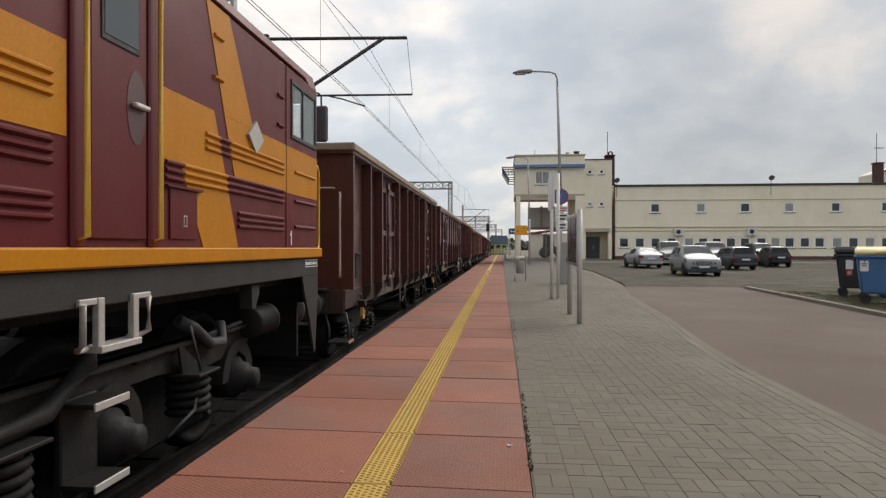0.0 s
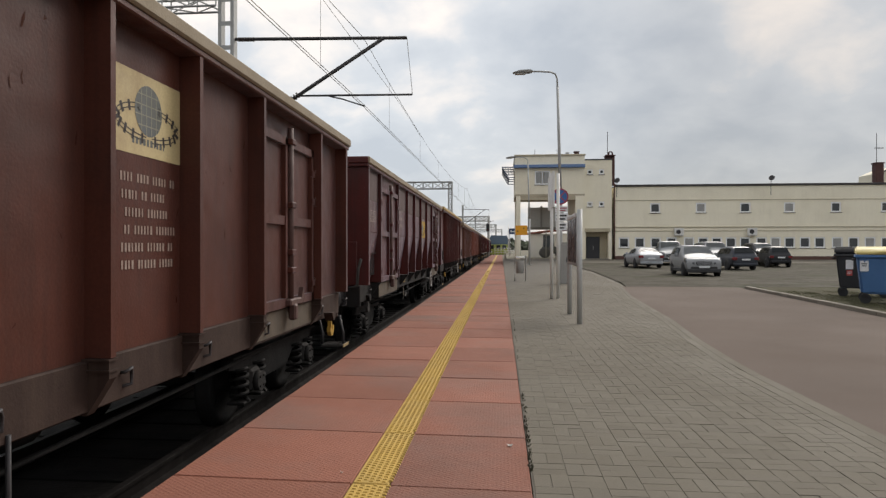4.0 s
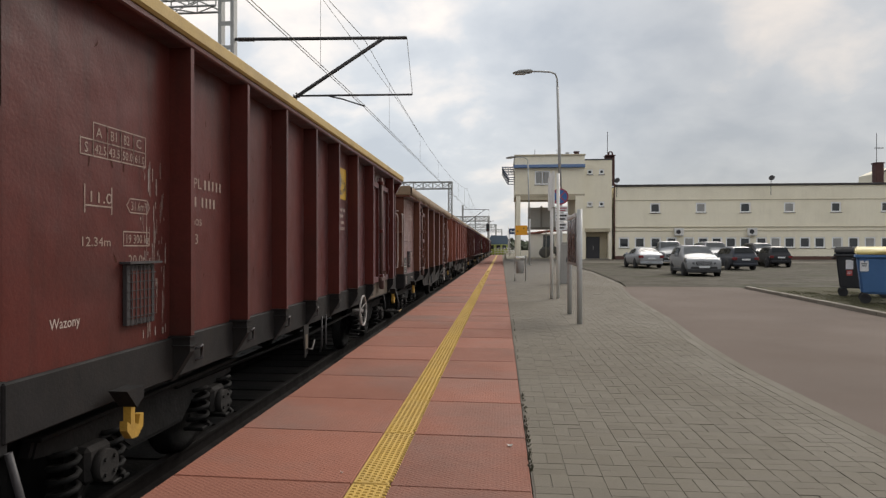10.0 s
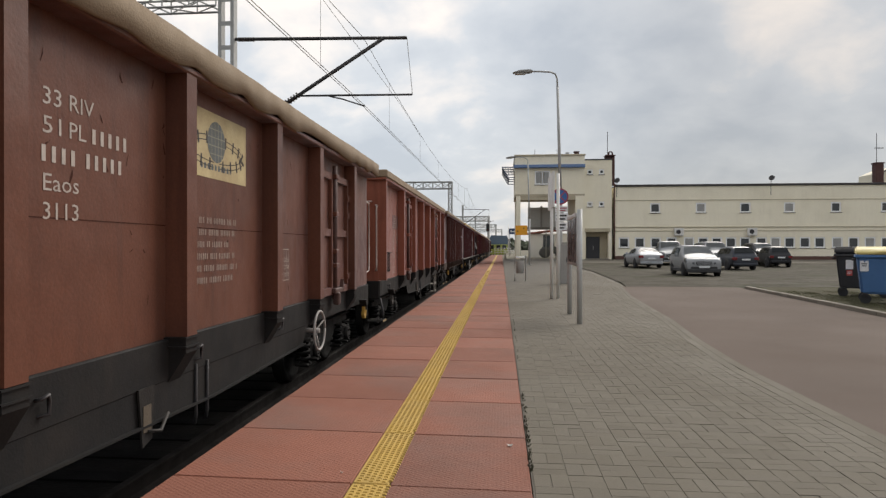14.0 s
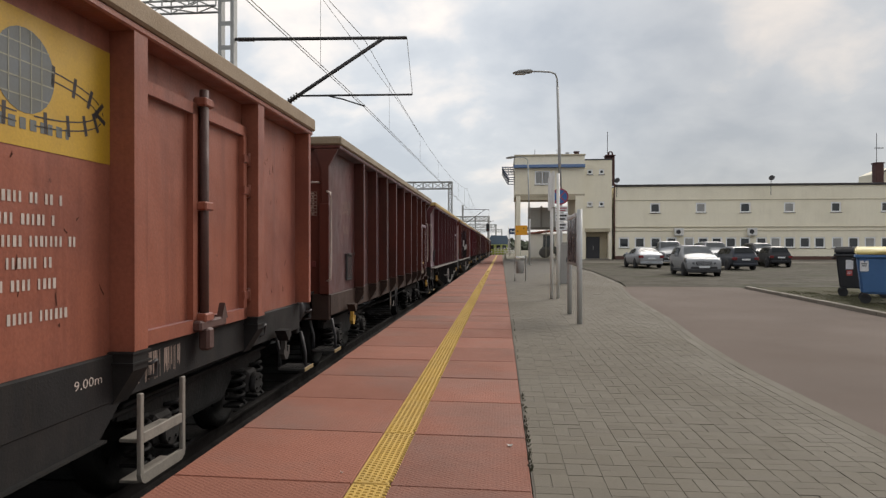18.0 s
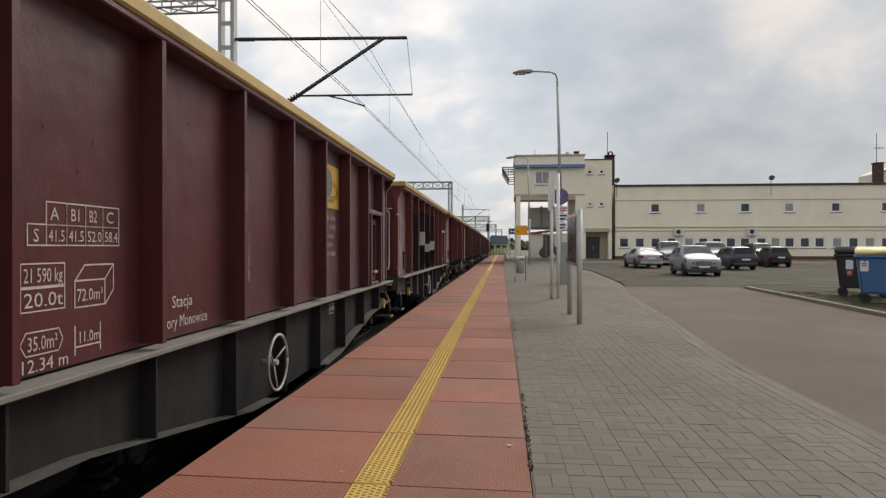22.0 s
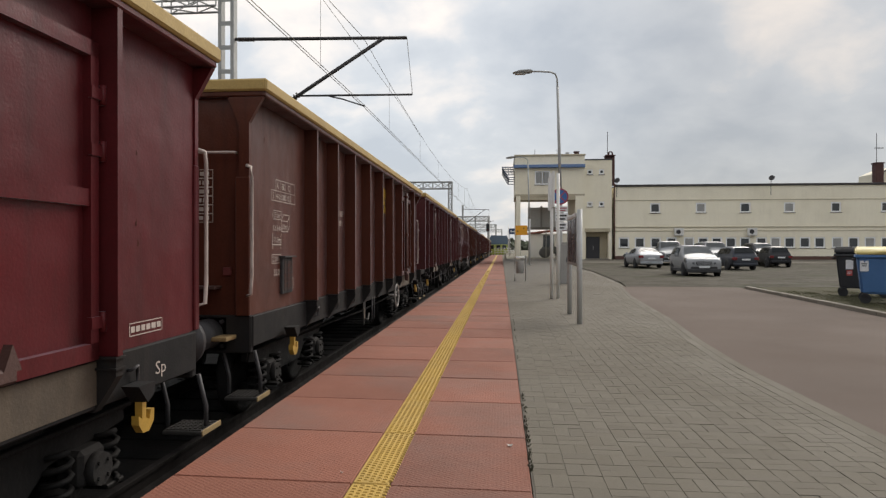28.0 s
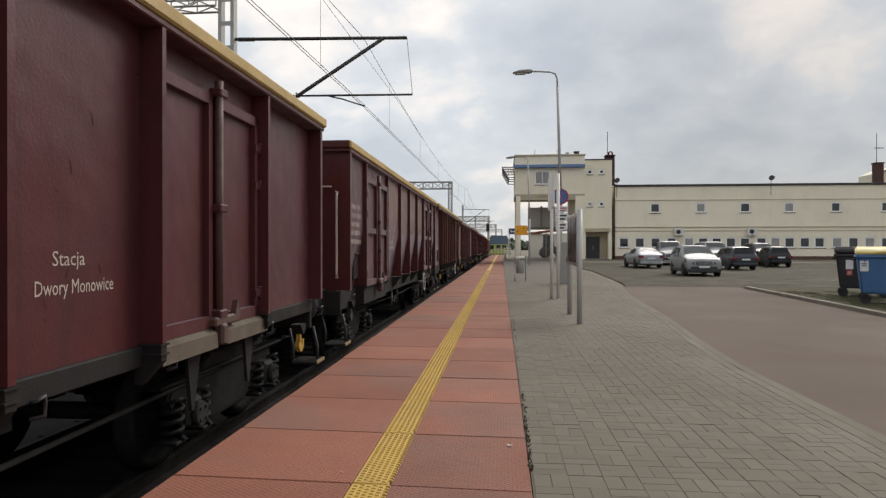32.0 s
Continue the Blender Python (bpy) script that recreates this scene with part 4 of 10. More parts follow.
BODY = {
    "umber": hull("body_umber", (0.0865, 0.0290, 0.0195), (0.0660, 0.0234, 0.0168), (0.0330, 0.0162, 0.0132)),
    "wine": hull("body_wine", (0.0800, 0.0176, 0.0158), (0.0590, 0.0167, 0.0158), (0.0353, 0.0188, 0.0173)),
    "maroon": hull("body_maroon", (0.0953, 0.0220, 0.0171), (0.0728, 0.0185, 0.0147), (0.0349, 0.0152, 0.0128)),
    "rust": hull("body_rust", (0.142, 0.0555, 0.0345), (0.116, 0.0455, 0.0290), (0.066, 0.0295, 0.0220)),
    "salmon": hull("body_salmon", (0.268, 0.092, 0.058), (0.230, 0.079, 0.051), (0.128, 0.042, 0.030), spots=(0.1032, 0.0300, 0.0206), spot_level=0.69),
    "dark": hull("body_dark", (0.094, 0.0268, 0.0187), (0.066, 0.0218, 0.0163), (0.0300, 0.0140, 0.0116)),
    "mulberry": hull("body_mulberry", (0.0840, 0.0205, 0.0222), (0.0660, 0.0188, 0.0200), (0.0410, 0.0165, 0.0164)),
    "brick": hull("body_brick", (0.1229, 0.0322, 0.0237), (0.0921, 0.0257, 0.0200), (0.0490, 0.0215, 0.0178)),
    "crimson": hull("body_crimson", (0.0978, 0.0114, 0.0139), (0.0815, 0.0106, 0.0129), (0.0466, 0.0121, 0.0119)),
    "bronze": hull("body_bronze", (0.0853, 0.0246, 0.0132), (0.0673, 0.0189, 0.0112), (0.0359, 0.0131, 0.0090)),
}
W, OFF = {}, {}
SHIFT = {1: (1.5, -0.2), 4: (-1, -0.25), 7: (-1, -0.25), 8: (-1, -0.25), 10: (1.0, -0.12), 11: (4.6, -0.38)}   # (from, shift)


def build_wagons():
    W[1] = wagon("open_wagon", "dark brown open wagon with scuffed doors and faded stencils", 10.02, 13.0, [0, 1.4, 2.5, 4.62, 5.96, 7.07, 8.22, 9.58, 11.6, 13.0], [(2.5, 4.62), (9.58, 11.6)],
                 BODY["umber"], M_RIMTAN, M_SILLBROWN, door_sill=M_SILLPALE, label_y=0.74, top=3.50, yellow_hook=True)
    W[2] = wagon("open_wagon", "maroon open wagon, drawn-in lower walls and paler top band", 24.6, 13.85, [0, 1.2, 3.38, 4.85, 6.2, 7.6, 9.05, 10.6, 12.5, 13.85], [(1.2, 3.38), (10.6, 12.5)],
                 BODY["wine"], M_RIMTAN, M_SILLDARK, taper=0.16, wheel=9.45, door_sill=M_SILLPALE, cast=True, steps=False, rails=False)
    W[3] = wagon("open_wagon", "maroon ribbed open wagon with a tan-yellow rim and white handwheel", 39.45, 11.95, [0, 1.69, 2.78, 3.86, 5.0, 6.15, 7.35, 8.65, 10.8, 11.95], [(8.65, 10.8)],
                 BODY["maroon"], M_RIMYEL, M_SILLDARK, wheel=7.4, door_sill=M_SILLPALE, label_y=1.05, yellow_hook=True, gusset=True, corner=False, top=3.52, midbar=False)
    W[4] = wagon("open_wagon", "rusty orange-brown open wagon with canvas drawn over its rim", 52.85, 13.0, [0, 1.95, 4.08, 5.85, 7.8, 9.4, 11.35, 13.0], [(1.95, 4.08), (9.4, 11.35)],
                 BODY["rust"], M_CANVAS, M_SILLDARK, canvas=True, rim_h=0.23, end_ladder=True, wheel=9.05, top=3.43, corner=False, steps=False, yellow_hook=True, label_y=0.62, broad=True)
    W[5] = wagon("open_wagon", "faded salmon-red open wagon with chipped paint and tan canvas rim", 67.0, 13.4, [0, 2.5, 4.55, 6.35, 8.1, 9.65, 11.75, 13.4], [(2.5, 4.55), (9.65, 11.75)],
                 BODY["salmon"], M_CANVAS, M_SILLDARK, rim_h=0.15, top=3.43, midbar=False, broad=True)
    W[6] = wagon("open_wagon", "dark brown ribbed open wagon with a small side hatch", 81.85, 12.0, [0, 1.65, 2.77, 3.88, 5.05, 6.2, 7.45, 8.6, 9.58, 10.66, 12.0], [],
                 BODY["dark"], M_RIMTAN, M_SILLBROWN, hatch=(9.58, 10.66), yellow_hook=True, gusset=True, corner=False, label_y=1.0)
    W[7] = wagon("open_wagon", "plum-coloured open wagon with yellow rim and fish-bellied grey sill", 95.3, 12.2, [0, 1.35, 2.72, 4.15, 5.55, 6.9, 8.25, 9.65, 11.0, 12.2], [],
                 BODY["mulberry"], M_RIMYEL, M_SILLDARK, fish=True, hatch=(9.65, 11.0), wheel=4.8, corner=False, yellow_hook=True, gusset=True, plank=True, label_y=0.95)
    W[8] = wagon("open_wagon", "brick-red open wagon with silver painted tags and fish-bellied sill", 109.15, 12.35, [0, 1.33, 2.75, 4.13, 5.55, 6.95, 8.35, 9.88, 11.25, 12.35], [],
                 BODY["brick"], M_RIMYEL, M_SILLGREY, fish=True, hatch=(9.88, 11.25), wheel=4.75, corner=False, yellow_hook=True, gusset=True, plank=True, label_y=0.86)
    W[9] = wagon("open_wagon", "fresh crimson open wagon with one pair of side doors", 122.8, 12.75, [0, 1.8, 2.93, 4.1, 5.3, 6.5, 7.8, 9.2, 11.48, 12.75], [(9.2, 11.48)],
                 BODY["crimson"], M_RIMYEL, M_SILLDARK, wheel=8.0, gusset=True, plank=True, corner=False, yellow_hook=True, top=3.48, door_sill=M_SILLPALE)
    W[10] = wagon("open_wagon", "bronze-brown ribbed open wagon with yellow rim and white handwheel", 136.75, 12.4, [0, 1.80, 2.85, 3.94, 5.15, 6.37, 7.55, 8.85, 10.97, 12.4], [(8.85, 10.97)],
                  BODY["bronze"], M_RIMYEL, M_SILLDARK, wheel=7.6, door_sill=M_SILLPALE, midbar=False, yellow_hook=True, gusset=True, plank=True, corner=False, top=3.51)
    W[11] = wagon("open_wagon", "dark plum open wagon with ribbed end and worn pale door sills", 150.25, 13.58, [0, 1.06, 2.45, 4.4, 5.6, 6.92, 8.22, 9.62, 11.65, 13.58], [(2.45, 4.4), (9.62, 11.65)],
                  BODY["mulberry"], M_RIMYEL, M_SILLDARK, kind="ribbed_end", cast=True, door_sill=M_SILLPALE, sill_bottom=1.06, midbar=False, yellow_hook=True, top=3.54)
    W[12] = wagon("open_wagon", "maroon open wagon with drawn-in walls and yellow rim", 165.4, 13.0, [0, 1.25, 3.4, 5.1, 6.6, 8.1, 9.6, 11.75, 13.0], [(1.25, 3.4), (9.6, 11.75)],
                  BODY["wine"], M_RIMYEL, M_SILLDARK, taper=0.16, cast=True, wheel=9.0, top=3.50)
    for n, d in SHIFT.items():
        OFF[W[n].name] = d
    y = 179.6
    for src in (10, 6, 3, 7, 1, 9, 4, 11):
        c = copy_thing(W[src], pose(TRACK_X, y, RAIL_Z))
        VEHICLES.append((c, y))
        for o in c.children_recursive:
            if o.name.startswith("wheelset"):
                WHEELSETS.append((o, o.location.y, WHEEL_R))
        y += 14.04


build_wagons()

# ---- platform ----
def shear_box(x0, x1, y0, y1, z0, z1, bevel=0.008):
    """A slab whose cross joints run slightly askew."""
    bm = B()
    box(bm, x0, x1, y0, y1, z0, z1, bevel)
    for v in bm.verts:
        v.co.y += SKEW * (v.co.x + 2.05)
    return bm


def build_platform():
    bm = B()
    box(bm, -2.03, -1.9, -14, 190, -0.86, -0.09)
    setting("platform_wall", bm, M_CONCRETE, "soot-stained concrete platform wall", "platform wall").matrix_basis = LINE
    plat = thing("platform", "platform edge of red concrete slabs with a yellow tactile strip", "platform", LINE, kind="structure")
    n0, n1 = -4, 116
    protos = {}

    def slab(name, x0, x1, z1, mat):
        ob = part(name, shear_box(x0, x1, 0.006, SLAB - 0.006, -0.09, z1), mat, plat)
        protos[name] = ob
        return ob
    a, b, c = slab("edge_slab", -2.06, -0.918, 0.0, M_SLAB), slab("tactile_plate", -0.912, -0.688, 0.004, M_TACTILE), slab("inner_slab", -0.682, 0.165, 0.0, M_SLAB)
    rnd = random.Random(4)
    bm = B()
    for j in range(6):
        for i in range(24):
            x = -0.915 + 0.0385 * (j + 0.5) + 0.006
            y = 0.03 + 0.0435 * (i + (0.5 if j % 2 else 0.0))
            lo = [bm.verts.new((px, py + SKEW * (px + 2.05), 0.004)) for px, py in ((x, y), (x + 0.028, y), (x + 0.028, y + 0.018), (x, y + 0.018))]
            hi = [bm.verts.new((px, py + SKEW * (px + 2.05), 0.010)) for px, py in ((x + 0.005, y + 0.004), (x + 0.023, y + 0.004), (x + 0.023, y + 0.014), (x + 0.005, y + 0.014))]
            bm.faces.new(hi)
            for k in range(4):
                bm.faces.new((lo[k], lo[(k + 1) % 4], hi[(k + 1) % 4], hi[k]))
    studs = bpy.data.meshes.new("studs")
    bm.to_mesh(studs)
    bm.free()
    studs.materials.append(M_TACTILE)
    for k in range(n0, n1):
        y = SLAB_Y + SLAB * k
        for src in (a, b, c):
            ob = src if k == n0 else new(src.name.split(".")[0], src.data)
            ob.parent = plat
            ob.location = (0, y, rnd.uniform(-0.003, 0.003) if src is not b else 0.0)
            if src is b and k < 34:
                st = new("studs", studs)
                st.parent = ob
                st["kind"] = "stuff"


build_platform()


# ---- paving blocks in basket weave: two along, two across ----
CELL = 0.2155


def pave_x(y):
    ys, xs = [p[1] for p in PAVE_EDGE], [p[0] for p in PAVE_EDGE]
    return float(np.interp(y, ys, xs))


def build_pavers():
    pave = bpy.data.objects["pavement"]
    meshes = []
    for w, l in ((CELL / 2 - 0.0025, CELL - 0.0025), (CELL - 0.0025, CELL / 2 - 0.0025)):
        bm = B()
        c = 0.002
        lo = [bm.verts.new((x, y, -0.014)) for x, y in ((0, 0), (w, 0), (w, l), (0, l))]
        md = [bm.verts.new((x, y, -c)) for x, y in ((0, 0), (w, 0), (w, l), (0, l))]
        hi = [bm.verts.new((x, y, 0)) for x, y in ((c, c), (w - c, c), (w - c, l - c), (c, l - c))]
        bm.faces.new(hi)
        for k in range(4):
            bm.faces.new((md[k], md[(k + 1) % 4], hi[(k + 1) % 4], hi[k]))
            bm.faces.new((lo[k], lo[(k + 1) % 4], md[(k + 1) % 4], md[k]))
        me = bpy.data.meshes.new("paver")
        bm.to_mesh(me)
        bm.free()
        me.materials.append(M_PAVER)
        meshes.append((me, w, l))
    rnd = random.Random(11)
    verts, faces = [], []
    single = 0
    rows = int(41 / CELL)
    for j in range(rows):
        y = 2.55 + CELL * j + 0.09
        for i in range(26):
            x = 0.182 + CELL * i
            if x + CELL > pave_x(y) or y > 42:
                continue
            along = (i + j) % 2 == 0
            for h in (0, 1):
                me, w, l = meshes[0] if along else meshes[1]
                px, py = (x + h * CELL / 2, y) if along else (x, y + h * CELL / 2)
                z = rnd.uniform(-0.001, 0.001)
                if 3.3 < y < 6.2 and x < 2.0 and single < 300:
                    ob = new("paver", me)
                    ob.parent = pave
                    ob.location = (px + rnd.uniform(-0.0015, 0.0015), py + rnd.uniform(-0.0015, 0.0015), z)
                    ob.rotation_euler = (rnd.uniform(-0.007, 0.007), rnd.uniform(-0.007, 0.007), 0)
                    single += 1
                    continue
                b = len(verts)
                tx, ty = rnd.uniform(-0.004, 0.004), rnd.uniform(-0.004, 0.004)
                c = 0.0015
                verts += [(px, py, -0.014), (px + w, py, -0.014), (px + w, py + l, -0.014), (px, py + l, -0.014)]
                verts += [(px + qx, py + qy, z + (qx - w / 2) * tx + (qy - l / 2) * ty) for qx, qy in ((c, c), (w - c, c), (w - c, l - c), (c, l - c))]
                faces.append((b + 4, b + 5, b + 6, b + 7))
                for k in range(4):
                    faces.append((b + k, b + (k + 1) % 4, b + 4 + (k + 1) % 4, b + 4 + k))
    me = bpy.data.meshes.new("pavers")
    me.from_pydata(verts, [], faces)
    me.materials.append(M_PAVER_REST)
    # two flush rows of edge stones between paving and asphalt
    for k in range(44):
        for r in (0, 1):
            ya, yb = 2.2 + 0.9 * k + 0.3 * r, 2.2 + 0.9 * (k + 1) + 0.3 * r - 0.004
            bm = B()
            lo, hi = [[bm.verts.new((pave_x(y) - 0.115 * r + o, y, z)) for y in (ya, yb) for o in (-0.111, 0.0)] for z in (-0.03, 0.003)]
            bm.faces.new((hi[0], hi[1], hi[3], hi[2]))
            for p, q in ((0, 1), (1, 3), (3, 2), (2, 0)):
                bm.faces.new((lo[p], lo[q], hi[q], hi[p]))
            bmesh.ops.recalc_face_normals(bm, faces=bm.faces[:])
            part("edge_stone", bm, M_PAVER, pave)
    ob = new("pavers", me)
    ob.parent = pave
    tagged(ob, kind="stuff")


def paver_rest():
    """The joined blocks vary piece by piece like the single ones."""
    m = M_PAVER.copy()
    m.name = "paver_rest"
    nt = m.node_tree
    geo = nt.nodes.new("ShaderNodeNewGeometry")
    for n in list(nt.nodes):
        if n.bl_idname == "ShaderNodeMapRange":
            for l in list(nt.links):
                if l.to_node == n and l.from_node.bl_idname == "ShaderNodeObjectInfo":
                    nt.links.new(geo.outputs["Random Per Island"], n.inputs["Value"])
    return m


M_PAVER_REST = paver_rest()


# ---- weeds in the joint beside the platform, kerb, verge ----
def tuft_mesh(name, spots, seed, hmin, hmax, material, label):
    """Small blades of grass scattered round given spots."""
    rnd = random.Random(seed)
    verts, faces = [], []
    for x, y, z, r, n in spots:
        for _ in range(n):
            bx, by = x + rnd.gauss(0, r), y + rnd.gauss(0, r)
            h, t, w = rnd.uniform(hmin, hmax), rnd.uniform(0, 6.28), rnd.uniform(0.003, 0.007)
            lx, ly = math.cos(t) * h * 0.6, math.sin(t) * h * 0.6
            b = len(verts)
            verts += [(bx - w * math.sin(t), by + w * math.cos(t), z), (bx + w * math.sin(t), by - w * math.cos(t), z), (bx + lx * 0.5, by + ly * 0.5, z + h * 0.75), (bx + lx, by + ly, z + h)]
            faces += [(b, b + 1, b + 2), (b + 1, b + 3, b + 2)]
    me = bpy.data.meshes.new(name)
    me.from_pydata(verts, [], faces)
    me.materials.append(material)
    return tagged(new(name, me), label, "grass", kind="stuff")


M_GRASS = surface("grass", (0.105, 0.108, 0.050), (0.15, 0.135, 0.075), scale=2.0, rough=0.9, bump=0.0)
M_MOSS = surface("moss", (0.05, 0.05, 0.03), (0.08, 0.07, 0.04), scale=9.0, rough=0.95, bump=0.5)


def build_verge():
    rnd = random.Random(5)
    line = [(0.173 + rnd.gauss(0, 0.006), rnd.uniform(4.2, 6.4), -0.004, 0.006, 5) for _ in range(70)]
    line += [(0.173, rnd.uniform(6.4, 14), -0.004, 0.006, 3) for _ in range(40)]
    tuft_mesh("joint_weeds", line, 6, 0.008, 0.028, M_MOSS, "dark moss and weeds in the joint beside the red slabs")
    kerb = thing("kerb", "weathered concrete kerb between the road and the verge", "kerb", kind="structure")
    pts = [(7.86, -2.0), (7.80, 14.6), (8.36, 23.8)]
    bm = B()
    box(bm, 0, 0.14, 0.004, 0.996, -0.08, 0.085, 0.012)
    me = bpy.data.meshes.new("kerb_stone")
    bm.to_mesh(me)
    bm.free()
    me.materials.append(M_KERB)
    for (xa, ya), (xb, yb) in zip(pts, pts[1:]):
        d = math.hypot(xb - xa, yb - ya)
        n = int(round(d))
        for k in range(n):
            t = k / n
            o = new("kerb_stone", me)
            o.parent = kerb
            o.location = (xa + (xb - xa) * t, ya + (yb - ya) * t, rnd.uniform(-0.006, 0.006))
            o.rotation_euler = (0, 0, -math.atan2(xb - xa, yb - ya))
            o.scale = (1, d / n, 1)
    strip_poly("verge", [(8.0, -2.0), (7.94, 14.6), (8.48, 23.9), (12.0, 24.2), (40.0, 24.4), (40.0, -2.0)], 0.045, M_VERGE, "thin dry grass and dirt behind the kerb", "verge")
    spots = [(rnd.uniform(8.5, 14), rnd.uniform(12, 24), 0.045, 0.12, 14) for _ in range(260)]
    for cx, cy in ((9.0, 20.5), (9.6, 18.8), (8.9, 17.6), (10.4, 20.8), (11.6, 19.2), (8.6, 15.8)):
        spots += [(rnd.gauss(cx, 0.32), rnd.gauss(cy, 0.75), 0.045, 0.10, 16) for _ in range(70)]
    tuft_mesh("verge_grass", spots, 9, 0.012, 0.038, M_GRASS, "short sparse grass on the verge")
    lot = [(rnd.uniform(5.5, 30), rnd.uniform(25, 34), -0.01, 0.2, 6) for _ in range(220)]
    tuft_mesh("lot_grass", lot, 10, 0.01, 0.035, M_GRASS, "grass sprouting between the cobbles")
    # litter: a white scrap, dry leaves
    for name, x, y, s, mat, lab in (("paper_scrap", 0.04, 4.72, 0.03, M_WHITE, "torn scrap of white paper on the red slab"), ("dry_leaf", 0.76, 9.2, 0.03, M_PIT, "dark dry leaf on the paving blocks"),
                                    ("dry_leaf", 2.05, 7.4, 0.018, M_PIT, "dark dry leaf on the paving blocks"), ("paper_scrap", -1.02, 4.05, 0.012, M_WHITE, "tiny white paper scrap on the platform"),
                                    ("dry_leaf", 4.5, 7.0, 0.03, M_PIT, "dark dry leaf on the asphalt road")):
        bm = B()
        r = [bm.verts.new((math.cos(k * 0.9) * s * (1 if k % 2 else 0.55), math.sin(k * 0.9) * s * (1 if k % 2 else 0.55), 0.006 + 0.004 * (k % 2))) for k in range(7)]
        bm.faces.new(r)
        bmesh.ops.solidify(bm, geom=bm.faces[:], thickness=0.002)
        ob = tagged(part(name, bm, mat), lab, "litter")
        ob.location = (x, y, 0)


M_VERGE = surface("verge_soil", (0.07, 0.064, 0.038), (0.095, 0.08, 0.056), scale=1.6, rough=0.95, bump=0.7, fine=25, dirt=(0.045, 0.05, 0.022), dirt_amount=0.8, spec=0.1)
build_verge()


# ---- waste containers ----
def container(label, m, paint, lid, lid_label):
    t = thing("waste_container", label, "waste container", m, "waste containers on the verge")
    bm = B()
    bot = [(-0.56, -0.40), (0.56, -0.40), (0.56, 0.40), (-0.56, 0.40)]
    topp = [(-0.66, -0.50), (0.66, -0.50), (0.66, 0.50), (-0.66, 0.50)]
    lo, hi = [bm.verts.new((x, y, 0.24)) for x, y in bot], [bm.verts.new((x, y, 1.16)) for x, y in topp]
    bm.faces.new(lo[::-1])
    bm.faces.new(hi)
    for k in range(4):
        bm.faces.new((lo[k], lo[(k + 1) % 4], hi[(k + 1) % 4], hi[k]))
    bmesh.ops.bevel(bm, geom=bm.edges[:], offset=0.045, segments=2, affect="EDGES")
    part("bin_body", bm, paint, t)
    bm = B()
    box(bm, -0.70, 0.70, -0.54, 0.54, 1.13, 1.21, 0.02)
    part("bin_rim", bm, paint, t)
    for x in (-0.5, -0.17, 0.17, 0.5):
        bm = B()
        prism(bm, [(-0.495, 1.12), (-0.53, 1.12), (-0.51, 1.02)], "x", x - 0.015, x + 0.015)
        part("rim_rib", bm, paint, t)
    bm = B()
    prism(bm, [(-0.54, 1.212), (0.54, 1.212), (0.53, 1.30), (0.30, 1.40), (-0.10, 1.41), (-0.42, 1.33), (-0.54, 1.25)], "x", -0.69, 0.69)
    bmesh.ops.bevel(bm, geom=bm.edges[:], offset=0.03, segments=2, affect="EDGES")
    part("lid", bm, lid, t, lid_label)
    bm = B()
    box(bm, -0.22, 0.22, -0.56, -0.50, 1.25, 1.29, 0.01)
    part("lid_handle", bm, lid, t)
    for s in (-1, 1):
        part("trunnion", rod(B(), (s * 0.66, 0, 1.08), (s * 0.76, 0, 1.08), 0.03, 10), M_DARKSTEEL, t)
        for yy in (-0.36, 0.36):
            bm = B()
            rod(bm, (s * 0.48, yy - 0.04, 0.125), (s * 0.48, yy + 0.04, 0.125), 0.125, 18)
            rod(bm, (s * 0.48, yy - 0.048, 0.125), (s * 0.48, yy + 0.048, 0.125), 0.035, 10)
            box(bm, s * 0.48 - 0.06, s * 0.48 + 0.06, yy - 0.07, yy + 0.06, 0.16, 0.26, 0.01)
            part("castor", bm, M_BLACK, t)
    return t


M_BINBLUE = surface("bin_blue", (0.060, 0.155, 0.34), (0.05, 0.135, 0.30), scale=3.0, rough=0.5, bump=0.1)
M_BINBLACK = surface("bin_black", (0.035, 0.036, 0.04), (0.026, 0.027, 0.03), scale=3.0, rough=0.5, bump=0.1)
M_LIDBLACK = surface("lid_black", (0.020, 0.020, 0.022), (0.014, 0.014, 0.016), scale=3.0, rough=0.9, bump=0.2, spec=0.1)
M_LIDYEL = surface("lid_yellow", (0.55, 0.45, 0.16), (0.48, 0.39, 0.14), scale=3.0, rough=0.6, bump=0.1)
M_STICKER = surface("sticker_white", (0.72, 0.73, 0.74), scale=5.0, rough=0.5, bump=0.0)
M_STICKRED = surface("sticker_red", (0.45, 0.07, 0.06), scale=5.0, rough=0.5, bump=0.0)


def build_bins():
    c1 = container("black plastic wheeled waste container with a white sticker", pose(10.1, 19.6, 0.045, 0, 0, -25), M_BINBLACK, M_LIDBLACK, "")
    c2 = container("blue plastic wheeled waste container with a yellow lid", pose(9.45, 17.2, 0.045, 0, 0, -25), M_BINBLUE, M_LIDYEL, "faded yellow lid")
    for c, x, z in ((c1, -0.42, 0.78), (c2, -0.60, 0.80)):
        part("sticker", box(B(), x, x + 0.18, -0.497, -0.490, z, z + 0.26), M_STICKER, c)
    strokes([(-0.57, -0.45, 0.97, 0.995), (-0.56, -0.46, 0.92, 0.945)], (0, -0.499, 0), FRONT, M_BINBLACK, c2)
    part("sticker", box(B(), -0.40, -0.26, -0.468, -0.458, 0.60, 0.75), M_STICKRED, c1, "red sticker")
    strokes([(-0.38, -0.28, 0.69, 0.71), (-0.38, -0.30, 0.65, 0.665)], (0, -0.470, 0), FRONT, M_STICKER, c1)


